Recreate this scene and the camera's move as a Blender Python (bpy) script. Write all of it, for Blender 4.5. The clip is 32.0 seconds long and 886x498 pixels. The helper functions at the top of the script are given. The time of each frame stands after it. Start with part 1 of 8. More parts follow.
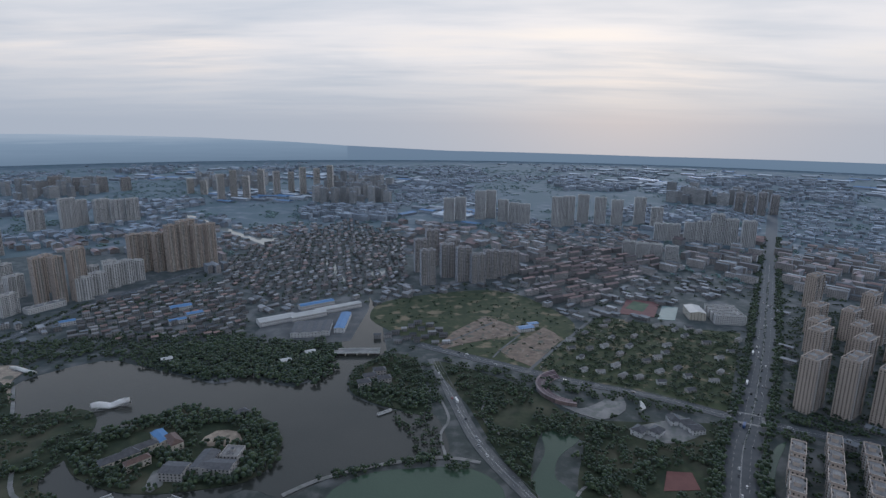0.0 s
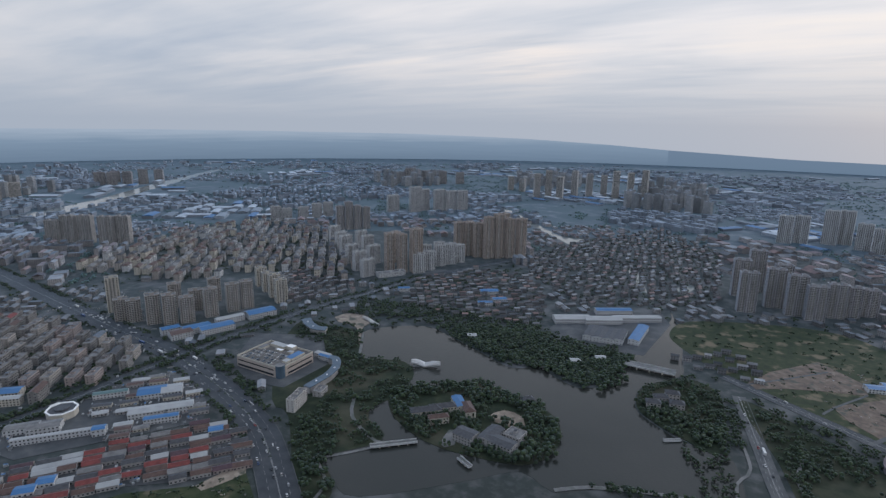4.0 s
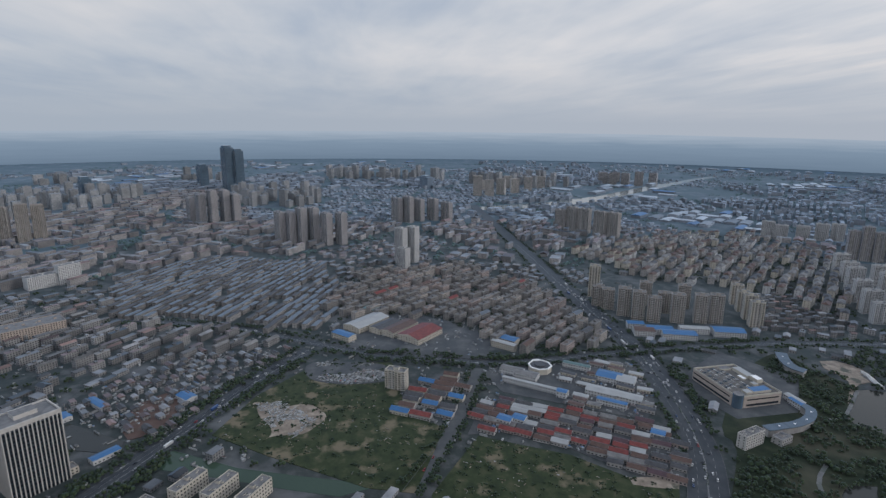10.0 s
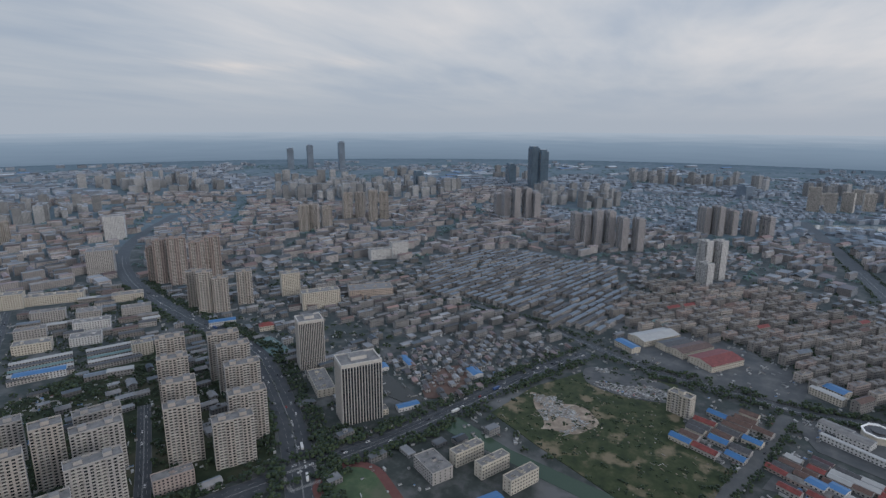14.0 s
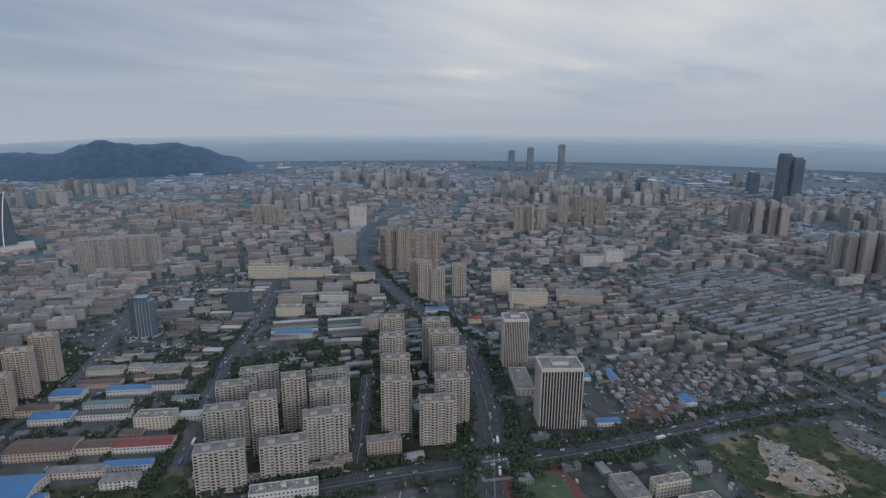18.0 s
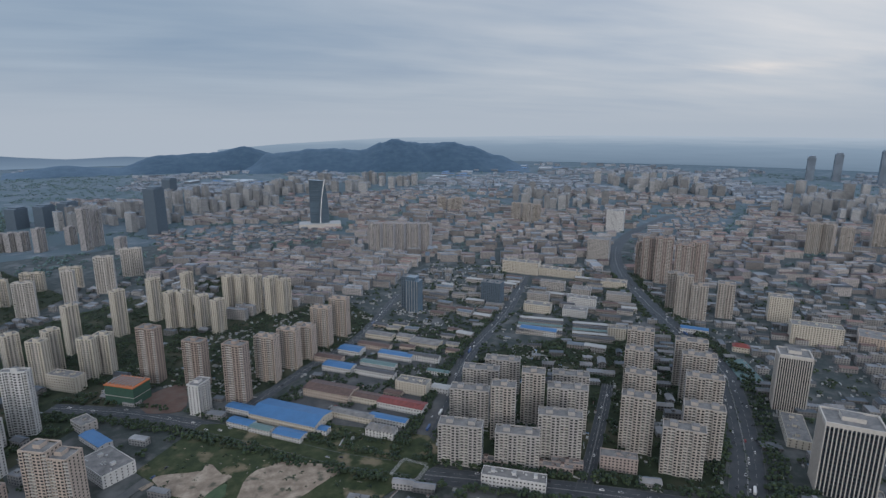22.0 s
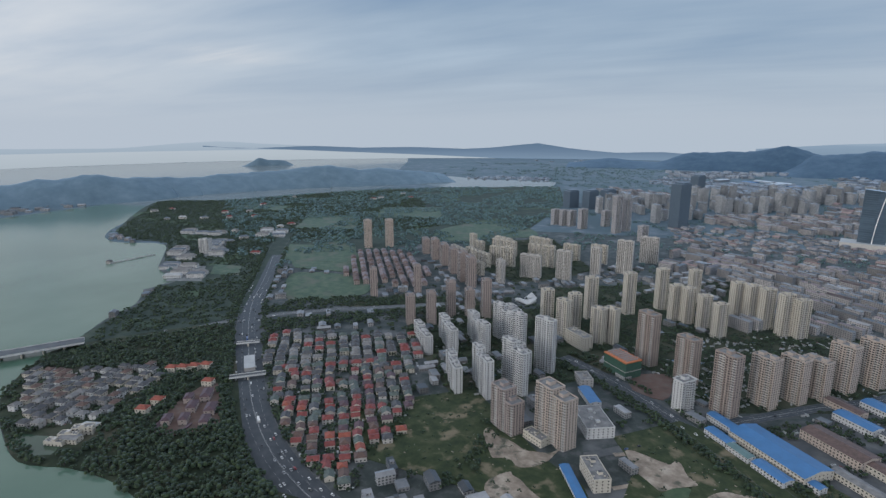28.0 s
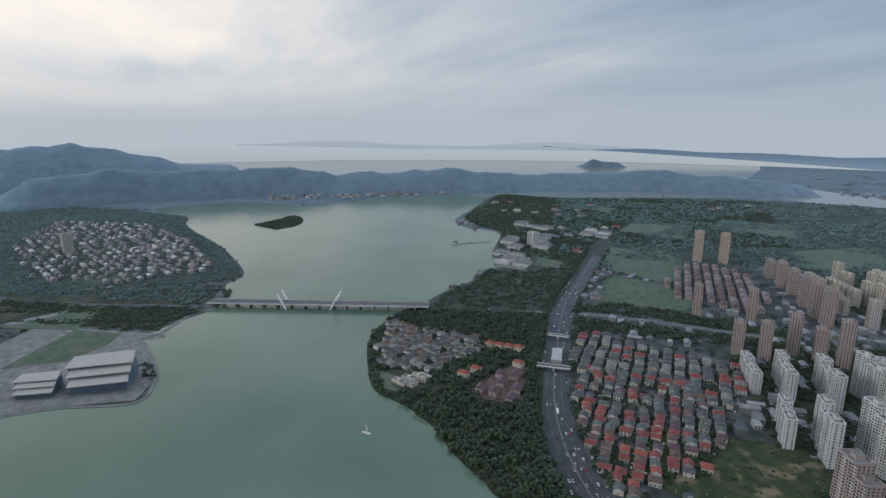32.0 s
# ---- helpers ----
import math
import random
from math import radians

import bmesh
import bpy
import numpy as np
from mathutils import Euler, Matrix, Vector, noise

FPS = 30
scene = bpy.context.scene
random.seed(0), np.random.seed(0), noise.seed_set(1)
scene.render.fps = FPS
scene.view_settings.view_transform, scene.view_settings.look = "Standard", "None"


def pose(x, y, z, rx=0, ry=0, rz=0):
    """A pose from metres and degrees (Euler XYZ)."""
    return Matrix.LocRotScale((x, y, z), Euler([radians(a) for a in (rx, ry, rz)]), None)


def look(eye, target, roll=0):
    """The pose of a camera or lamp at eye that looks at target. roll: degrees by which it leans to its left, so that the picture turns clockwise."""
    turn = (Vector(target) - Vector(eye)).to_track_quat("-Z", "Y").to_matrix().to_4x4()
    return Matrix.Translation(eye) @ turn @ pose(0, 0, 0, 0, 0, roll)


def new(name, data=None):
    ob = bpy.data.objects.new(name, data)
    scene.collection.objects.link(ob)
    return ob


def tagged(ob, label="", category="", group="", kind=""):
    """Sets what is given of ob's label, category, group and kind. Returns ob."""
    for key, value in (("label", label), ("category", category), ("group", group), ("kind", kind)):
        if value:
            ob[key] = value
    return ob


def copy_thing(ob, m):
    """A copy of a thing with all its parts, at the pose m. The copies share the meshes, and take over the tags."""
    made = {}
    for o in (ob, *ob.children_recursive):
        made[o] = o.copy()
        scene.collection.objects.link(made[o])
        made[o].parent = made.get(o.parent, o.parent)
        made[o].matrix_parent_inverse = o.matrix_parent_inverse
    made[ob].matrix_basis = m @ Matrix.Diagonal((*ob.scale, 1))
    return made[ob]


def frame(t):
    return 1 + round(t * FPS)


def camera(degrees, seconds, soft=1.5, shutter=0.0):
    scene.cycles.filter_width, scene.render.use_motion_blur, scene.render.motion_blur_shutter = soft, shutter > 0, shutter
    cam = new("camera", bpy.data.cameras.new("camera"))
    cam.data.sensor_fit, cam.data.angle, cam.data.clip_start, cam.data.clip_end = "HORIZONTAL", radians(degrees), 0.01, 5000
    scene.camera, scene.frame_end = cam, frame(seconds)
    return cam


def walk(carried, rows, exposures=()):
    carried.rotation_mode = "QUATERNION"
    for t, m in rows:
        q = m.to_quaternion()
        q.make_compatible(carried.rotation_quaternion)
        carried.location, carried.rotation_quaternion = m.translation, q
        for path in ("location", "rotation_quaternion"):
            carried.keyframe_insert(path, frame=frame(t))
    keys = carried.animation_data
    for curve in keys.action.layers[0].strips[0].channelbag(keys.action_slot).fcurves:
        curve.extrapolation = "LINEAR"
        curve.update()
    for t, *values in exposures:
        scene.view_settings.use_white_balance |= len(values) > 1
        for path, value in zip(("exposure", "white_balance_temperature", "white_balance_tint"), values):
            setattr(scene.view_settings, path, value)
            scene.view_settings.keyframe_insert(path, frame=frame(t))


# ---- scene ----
# ---- camera: a drone that turns on the spot, 320 m above the ground ----
cam = camera(77.92, 32.0, soft=1.4)
walk(cam, [
    (0, pose(0, 0, 320, 77.07, -0.55, 0.27)),
    (0.5, pose(0, 0, 320, 77.14, -0.73, 4.26)),
    (1, pose(0, 0, 320, 77.13, -0.75, 8.27)),
    (1.5, pose(0, 0, 320, 77.12, -0.76, 12.26)),
    (2, pose(0, 0, 320, 77.09, -0.81, 16.31)),
    (2.5, pose(0, 0, 320, 77.03, -0.85, 20.39)),
    (3, pose(0, 0, 320, 77.02, -0.81, 24.48)),
    (3.5, pose(0, 0, 320, 76.99, -0.82, 28.38)),
    (5.5, pose(0, 0, 320, 76.99, -0.83, 43.10)),
    (6, pose(0, 0, 320, 77.00, -0.75, 46.89)),
    (6.5, pose(0, 0, 320, 77.01, -0.74, 50.86)),
    (7, pose(0, 0, 320, 77.04, -0.71, 55.01)),
    (7.5, pose(0, 0, 320, 77.03, -0.64, 59.18)),
    (8, pose(0, 0, 320, 76.99, -0.62, 63.43)),
    (8.5, pose(0, 0, 320, 76.93, -0.61, 67.76)),
    (9, pose(0, 0, 320, 76.91, -0.55, 71.98)),
    (9.5, pose(0, 0, 320, 76.95, -0.55, 76.18)),
    (10, pose(0, 0, 320, 76.94, -0.55, 80.32)),
    (10.5, pose(0, 0, 320, 76.90, -0.53, 84.54)),
    (11, pose(0, 0, 320, 76.91, -0.51, 88.74)),
    (11.5, pose(0, 0, 320, 76.89, -0.46, 92.77)),
    (12, pose(0, 0, 320, 76.91, -0.46, 96.77)),
    (12.5, pose(0, 0, 320, 76.90, -0.41, 100.56)),
    (13, pose(0, 0, 320, 76.90, -0.36, 104.21)),
    (13.5, pose(0, 0, 320, 76.90, -0.30, 107.72)),
    (14, pose(0, 0, 320, 76.91, -0.26, 110.91)),
    (14.5, pose(0, 0, 320, 76.95, -0.27, 113.90)),
    (16.5, pose(0, 0, 320, 77.08, -0.26, 124.88)),
    (17, pose(0, 0, 320, 77.06, -0.21, 127.54)),
    (17.5, pose(0, 0, 320, 77.08, -0.16, 130.33)),
    (18, pose(0, 0, 320, 77.10, -0.26, 133.34)),
    (18.5, pose(0, 0, 320, 77.12, -0.08, 136.25)),
    (19, pose(0, 0, 320, 77.14, -0.03, 139.29)),
    (19.5, pose(0, 0, 320, 77.16, -0.07, 142.44)),
    (20, pose(0, 0, 320, 77.13, 0.02, 145.50)),
    (20.5, pose(0, 0, 320, 77.15, -0.07, 148.73)),
    (21, pose(0, 0, 320, 77.11, -0.12, 152.20)),
    (21.5, pose(0, 0, 320, 77.09, -0.14, 155.95)),
    (22, pose(0, 0, 320, 77.11, -0.17, 159.94)),
    (22.5, pose(0, 0, 320, 77.06, -0.18, 164.09)),
    (23, pose(0, 0, 320, 77.06, -0.20, 168.22)),
    (23.5, pose(0, 0, 320, 77.05, -0.29, 172.39)),
    (24, pose(0, 0, 320, 77.09, -0.36, 176.52)),
    (24.5, pose(0, 0, 320, 77.02, -0.36, 180.63)),
    (25, pose(0, 0, 320, 76.98, -0.33, 184.92)),
    (25.5, pose(0, 0, 320, 76.94, -0.31, 189.34)),
    (26, pose(0, 0, 320, 76.90, -0.16, 193.82)),
    (26.5, pose(0, 0, 320, 76.89, -0.16, 198.42)),
    (28.5, pose(0, 0, 320, 76.87, 0.09, 215.60)),
    (29, pose(0, 0, 320, 76.92, -0.02, 219.89)),
    (29.5, pose(0, 0, 320, 76.96, 0.03, 224.14)),
    (30, pose(0, 0, 320, 76.98, 0.02, 228.49)),
    (30.5, pose(0, 0, 320, 76.96, 0.13, 232.71)),
    (31, pose(0, 0, 320, 76.96, -0.00, 236.85)),
    (31.5, pose(0, 0, 320, 77.00, -0.07, 240.80)),
    (32, pose(0, 0, 320, 77.03, -0.11, 244.90)),
], exposures=[(0, 0.02, 5950, 10), (10, 0.04, 6200, 10), (20, 0.1, 6300, 10), (23, 0.2, 6250, 9), (26, 0.3, 6250, 8), (29, 0.3, 6150, 8), (32, 0.2, 6300, 8)])

# ---- sky and sun: a veiled evening sky, the sun low behind cloud ----
SUN_AZ, SUN_EL = 18.0, 9.0          # degrees clockwise from +y, degrees up
sun = new("sun", bpy.data.lights.new("sun", "SUN"))
sun.data.energy, sun.data.angle, sun.data.color = 0.7, radians(14), (1.0, 0.94, 0.88)
sun.matrix_world = look((900 * math.sin(radians(SUN_AZ)), 900 * math.cos(radians(SUN_AZ)), 900 * math.tan(radians(SUN_EL + 8))), (0, 0, 0))

world = bpy.data.worlds.new("world")
scene.world = world
world.use_nodes = True
wn, wl = world.node_tree.nodes, world.node_tree.links


def wmath(op, a, b=None):
    n = wn.new("ShaderNodeMath")
    n.operation = op
    for i, v in enumerate((a, b)):
        if v is None:
            continue
        if isinstance(v, (int, float)):
            n.inputs[i].default_value = v
        else:
            wl.new(v, n.inputs[i])
    return n.outputs[0]


def wramp(fac, stops):
    n = wn.new("ShaderNodeValToRGB")
    e = n.color_ramp.elements
    while len(e) < len(stops):
        e.new(0.5)
    for el, (pos, col) in zip(e, stops):
        el.position, el.color = pos, (*col, 1)
    wl.new(fac, n.inputs[0])
    return n.outputs[0]


def wmix(fac, a, b, blend="MIX"):
    n = wn.new("ShaderNodeMix")
    n.data_type, n.blend_type = "RGBA", blend
    for sock, v in ((n.inputs[0], fac), (n.inputs[6], a), (n.inputs[7], b)):
        if isinstance(v, (int, float)):
            sock.default_value = v
        elif isinstance(v, tuple):
            sock.default_value = (*v, 1)
        else:
            wl.new(v, sock)
    return n.outputs[2]


wn["Background"].inputs[1].default_value = 1.0
sky = wn.new("ShaderNodeTexSky")
sky.sky_type, sky.sun_disc = "NISHITA", False
sky.sun_elevation, sky.sun_rotation = radians(SUN_EL), radians(SUN_AZ)
clear = wmix(1.0, sky.outputs[0], (0.05, 0.05, 0.05), "MULTIPLY")
coord = wn.new("ShaderNodeTexCoord").outputs["Generated"]
sep = wn.new("ShaderNodeSeparateXYZ")
wl.new(coord, sep.inputs[0])
dx, dy, dz = sep.outputs
up = wmath("MAXIMUM", dz, 0.0)
# cloud sheet: the direction carried onto a flat layer overhead
lift = wmath("ADD", up, 0.085)
flat = wn.new("ShaderNodeCombineXYZ")
wl.new(wmath("DIVIDE", dx, lift), flat.inputs[0])
wl.new(wmath("DIVIDE", dy, lift), flat.inputs[1])


def clouds(scale, detail, rough, stretch, turn, shift):
    m = wn.new("ShaderNodeMapping")
    m.inputs["Scale"].default_value = (stretch[0], stretch[1], 1)
    m.inputs["Rotation"].default_value = (0, 0, radians(turn))
    m.inputs["Location"].default_value = (shift, shift * 0.7, 0)
    wl.new(flat.outputs[0], m.inputs[0])
    n = wn.new("ShaderNodeTexNoise")
    n.inputs["Scale"].default_value = scale
    n.inputs["Detail"].default_value = detail
    n.inputs["Roughness"].default_value = rough
    n.inputs["Distortion"].default_value = 0.35
    wl.new(m.outputs[0], n.inputs["Vector"])
    return n.outputs[0]


broad = clouds(0.34, 4, 0.5, (1, 1.5), 25, 3.1)
fine = clouds(0.66, 5, 0.5, (0.55, 1.45), 25, 8.2)
wisp = clouds(1.3, 7, 0.58, (0.42, 1.5), 20, 1.7)
cover = wmath("ADD", wmath("ADD", wmath("MULTIPLY", broad, 0.5), wmath("MULTIPLY", fine, 0.3)), wmath("MULTIPLY", wisp, 0.2))
cover = wmath("ADD", cover, wmath("MULTIPLY", dx, 0.05))          # thicker cloud to the east
# warmth round the veiled sun
az = (math.sin(radians(SUN_AZ)), math.cos(radians(SUN_AZ)))
toward = wmath("ADD", wmath("MULTIPLY", dx, az[0]), wmath("MULTIPLY", dy, az[1]))
toward = wmath("MULTIPLY", wmath("ADD", toward, 1.0), 0.5)
base = wramp(cover, [(0.36, (0.40, 0.455, 0.54)), (0.45, (0.535, 0.56, 0.60)), (0.54, (0.655, 0.645, 0.65)), (0.68, (0.86, 0.80, 0.76))])
warm = wramp(cover, [(0.33, (0.50, 0.54, 0.60)), (0.43, (0.68, 0.68, 0.695)), (0.53, (0.90, 0.84, 0.80)), (0.68, (1.12, 0.97, 0.82))])
warmth = wramp(toward, [(0.18, (0, 0, 0)), (0.95, (1, 1, 1))])
sheet = wmix(warmth, base, warm)
# clearer, bluer sky over the south and the lake
clearer = wmath("ADD", wmath("MULTIPLY", dx, 0.34), wmath("MULTIPLY", dy, -0.94))
blue_low = wmath("MULTIPLY", wramp(clearer, [(0.35, (0, 0, 0)), (0.95, (1, 1, 1))]), wramp(up, [(0.2, (1, 1, 1)), (0.45, (0, 0, 0))]))
sheet = wmix(blue_low, sheet, wmix(1.0, sheet, (0.4, 0.52, 0.66), "MULTIPLY"))
haze = wmix(warmth, (0.395, 0.438, 0.495), (0.45, 0.475, 0.52))
low = wramp(up, [(0.0, (1, 1, 1)), (0.035, (0.72, 0.72, 0.72)), (0.11, (0.2, 0.2, 0.2)), (0.22, (0, 0, 0))])
# brighter breaks in the cloud: bearing, height, half width, half height (degrees), strength
for b_, e_, wa, we, gain in ((-19, 4.6, 9, 2.0, 0.3), (24, 6.0, 5, 1.8, 0.42), (-5, 6.5, 16, 2.4, 0.14), (38, 5.0, 14, 2.2, 0.16), (121, 5.6, 3, 0.5, 0.2), (131, 4.8, 5, 0.6, 0.2), (231, 5.9, 5, 0.9, 0.12), (262, 9.0, 12, 5.0, 0.1)):
    b_, e_ = radians(b_), radians(e_)
    side = wmath("ADD", wmath("MULTIPLY", dx, -math.cos(b_)), wmath("MULTIPLY", dy, -math.sin(b_)))
    ahead = wmath("GREATER_THAN", wmath("ADD", wmath("MULTIPLY", dx, -math.sin(b_)), wmath("MULTIPLY", dy, math.cos(b_))), 0.0)
    su = wmath("POWER", wmath("ABSOLUTE", wmath("DIVIDE", side, radians(wa))), 2.0)
    sv = wmath("POWER", wmath("ABSOLUTE", wmath("DIVIDE", wmath("SUBTRACT", dz, math.sin(e_)), radians(we))), 2.0)
    lobe = wmath("DIVIDE", ahead, wmath("POWER", 2.718, wmath("ADD", su, sv)))
    lobe = wmath("MULTIPLY", lobe, wmath("MULTIPLY", wmath("POWER", wmath("MULTIPLY", wisp, 1.9), 3.0), gain))
    sheet = wmix(lobe, sheet, (1.25, 1.02, 0.82))
veil = wmix(low, sheet, haze)
veil = wmix(wramp(up, [(0.25, (0, 0, 0)), (0.7, (1, 1, 1))]), veil, wmix(1.0, veil, (1.0, 1.1, 1.26), "MULTIPLY"))
final = wmix(0.95, clear, veil)
wl.new(final, wn["Background"].inputs[0])

from mathutils import geometry

# ---- materials ----
def material(name, stops, scale=0.02, detail=6, rough=0.85, metal=0.0, island=0.0, per_object=0.0, bump=0.0, second=None, facade=None, spec=0.35, sheen=0.14, tone=0.56):
    """stops: colours from dark to light spread by noise; island / per_object: brightness spread between pieces; facade: (bay, storey, glass colour)."""
    m = bpy.data.materials.new(name)
    m.use_nodes = True
    nt = m.node_tree
    n, l = nt.nodes, nt.links
    bsdf = n["Principled BSDF"]
    bsdf.inputs["Roughness"].default_value = rough
    bsdf.inputs["Metallic"].default_value = metal
    bsdf.inputs["Specular IOR Level"].default_value = spec
    bsdf.inputs["Sheen Weight"].default_value = sheen          # blue-tinted sheen stands in for distance haze at grazing angles
    bsdf.inputs["Sheen Roughness"].default_value = 0.55
    bsdf.inputs["Sheen Tint"].default_value = (0.42, 0.68, 1.0, 1)
    geo = n.new("ShaderNodeNewGeometry")
    noise_tex = n.new("ShaderNodeTexNoise")
    noise_tex.inputs["Scale"].default_value = scale
    noise_tex.inputs["Detail"].default_value = detail
    noise_tex.inputs["Roughness"].default_value = 0.62
    l.new(geo.outputs["Position"], noise_tex.inputs["Vector"])
    ramp = n.new("ShaderNodeValToRGB")
    e = ramp.color_ramp.elements
    while len(e) < len(stops):
        e.new(0.5)
    for i, (el, col) in enumerate(zip(e, stops)):
        el.position = 0.32 + 0.36 * i / max(1, len(stops) - 1)
        el.color = (*(c * tone for c in col), 1)
    l.new(noise_tex.outputs[0], ramp.inputs[0])
    out = ramp.outputs[0]

    def mix(fac, a, b, blend="MIX"):
        x = n.new("ShaderNodeMix")
        x.data_type, x.blend_type = "RGBA", blend
        for sock, v in ((x.inputs[0], fac), (x.inputs[6], a), (x.inputs[7], b)):
            if isinstance(v, (int, float)):
                sock.default_value = v
            elif isinstance(v, tuple):
                sock.default_value = (*v, 1)
            else:
                l.new(v, sock)
        return x.outputs[2]

    def maths(op, a, b):
        x = n.new("ShaderNodeMath")
        x.operation = op
        for i, v in enumerate((a, b)):
            if isinstance(v, (int, float)):
                x.inputs[i].default_value = v
            else:
                l.new(v, x.inputs[i])
        return x.outputs[0]

    if second:                                   # (scale, colour, threshold low, high): a second, broader pattern
        sc, col, lo, hi = second
        big = n.new("ShaderNodeTexNoise")
        big.inputs["Scale"].default_value = sc
        big.inputs["Detail"].default_value = 5
        l.new(geo.outputs["Position"], big.inputs["Vector"])
        rng = n.new("ShaderNodeMapRange")
        rng.inputs[1].default_value, rng.inputs[2].default_value = lo, hi
        l.new(big.outputs[0], rng.inputs[0])
        out = mix(rng.outputs[0], out, col)
    vary = None
    if island:
        vary, spread = geo.outputs["Random Per Island"], island
    if per_object:
        vary, spread = n.new("ShaderNodeObjectInfo").outputs["Random"], per_object
    if vary is not None:
        gain = maths("ADD", maths("MULTIPLY", vary, 2 * spread), 1 - spread)
        grey = n.new("ShaderNodeCombineColor")
        for i in range(3):
            l.new(gain, grey.inputs[i])
        out = mix(1.0, out, grey.outputs[0], "MULTIPLY")
    if facade:
        bay, storey, glass = facade
        uv = n.new("ShaderNodeUVMap")
        sp = n.new("ShaderNodeSeparateXYZ")
        l.new(uv.outputs[0], sp.inputs[0])
        fu = maths("FRACT", maths("DIVIDE", sp.outputs[0], bay), 0)
        fv = maths("FRACT", maths("DIVIDE", sp.outputs[1], storey), 0)
        inside = maths("MULTIPLY", maths("LESS_THAN", maths("ABSOLUTE", maths("SUBTRACT", fu, 0.5), 0), 0.27),
                       maths("LESS_THAN", maths("ABSOLUTE", maths("SUBTRACT", fv, 0.52), 0), 0.27))
        upright = maths("GREATER_THAN", sp.outputs[1], 0.01)
        fac = maths("MULTIPLY", inside, upright)
        out = mix(fac, out, glass)
        r = maths("SUBTRACT", rough, maths("MULTIPLY", fac, rough - 0.25))
        l.new(r, bsdf.inputs["Roughness"])
    l.new(out, bsdf.inputs["Base Color"])
    if bump:
        b = n.new("ShaderNodeBump")
        b.inputs["Strength"].default_value = 0.5
        b.inputs["Distance"].default_value = bump
        l.new(noise_tex.outputs[0], b.inputs["Height"])
        l.new(b.outputs[0], bsdf.inputs["Normal"])
    return m


M = {}
M["ground"] = material("ground", [(0.024, 0.034, 0.022), (0.05, 0.058, 0.044), (0.14, 0.138, 0.13)], 0.06, 12, 0.9, second=(0.02, (0.10, 0.10, 0.098), 0.53, 0.66), sheen=0.13)
# far fields: distance haze painted into the base colour as blue
M["farmland_hazed"] = material("farmland_hazed", [(0.024, 0.038, 0.04), (0.042, 0.056, 0.06), (0.12, 0.13, 0.14)], 0.022, 12, 0.9, second=(0.006, (0.03, 0.048, 0.046), 0.47, 0.56), sheen=0.22, tone=1.05)
M["grass"] = material("grass", [(0.014, 0.026, 0.009), (0.027, 0.044, 0.015), (0.062, 0.074, 0.034)], 0.05, 12, 0.95, second=(0.015, (0.06, 0.058, 0.036), 0.5, 0.68), sheen=0.04)
M["lake_park"] = material("lake_park", [(0.016, 0.03, 0.02), (0.028, 0.046, 0.03), (0.06, 0.08, 0.05)], 0.03, 12, 0.95, second=(0.008, (0.05, 0.08, 0.04), 0.56, 0.62), sheen=0.06, tone=0.75)
M["wild_grass"] = material("wild_grass", [(0.026, 0.046, 0.012), (0.058, 0.084, 0.024), (0.13, 0.13, 0.062)], 0.07, 12, 0.95, second=(0.035, (0.15, 0.125, 0.08), 0.56, 0.66), sheen=0.05, tone=0.47)
M["meadow"] = material("meadow", [(0.03, 0.055, 0.018), (0.052, 0.085, 0.03), (0.095, 0.115, 0.055)], 0.06, 12, 0.95, second=(0.02, (0.085, 0.085, 0.05), 0.52, 0.66), tone=0.85)
M["dirt"] = material("dirt", [(0.13, 0.1, 0.072), (0.22, 0.175, 0.13), (0.34, 0.29, 0.23)], 0.08, 12, 0.95, second=(0.07, (0.07, 0.066, 0.04), 0.57, 0.66), tone=1.05)
M["brown_earth"] = material("brown_earth", [(0.1, 0.068, 0.042), (0.17, 0.118, 0.076), (0.26, 0.2, 0.145)], 0.1, 12, 0.95, second=(0.06, (0.055, 0.06, 0.036), 0.56, 0.66), tone=0.8)
M["red_dirt"] = material("red_dirt", [(0.12, 0.07, 0.05), (0.19, 0.105, 0.068), (0.2, 0.16, 0.13)], 0.05, 12, 0.95)
M["paving"] = material("paving", [(0.13, 0.127, 0.12), (0.2, 0.195, 0.185), (0.28, 0.27, 0.255)], 0.05, 12, 0.85, second=(0.09, (0.1, 0.105, 0.09), 0.5, 0.62), tone=0.75)
M["concrete_yard"] = material("concrete_yard", [(0.065, 0.066, 0.063), (0.11, 0.108, 0.104), (0.19, 0.185, 0.175)], 0.04, 12, 0.9)
M["asphalt"] = material("asphalt", [(0.04, 0.042, 0.045), (0.06, 0.062, 0.065), (0.09, 0.09, 0.09)], 0.08, 10, 0.8)
M["road_pale"] = material("road_pale", [(0.1, 0.1, 0.1), (0.135, 0.135, 0.13), (0.18, 0.175, 0.165)], 0.08, 8, 0.85)
M["marking"] = material("marking", [(0.4, 0.4, 0.39), (0.6, 0.6, 0.58)], 0.5, 4, 0.7)
M["running_track"] = material("running_track", [(0.17, 0.055, 0.04), (0.22, 0.08, 0.058)], 0.1, 5, 0.9)
M["leaf"] = material("leaf", [(0.014, 0.026, 0.012), (0.024, 0.04, 0.017), (0.05, 0.068, 0.028)], 0.15, 8, 0.85, island=0.45, sheen=0.08, tone=0.95)
# far copy of leaf, paler and bluer with haze painted in
M["canopy_hazed"] = material("canopy_hazed", [(0.024, 0.04, 0.036), (0.035, 0.056, 0.048), (0.052, 0.076, 0.062)], 0.03, 10, 0.95, island=0.35, sheen=0.35, tone=1.9)
M["bark"] = material("bark", [(0.05, 0.04, 0.03), (0.09, 0.075, 0.06)], 2, 5, 0.95)
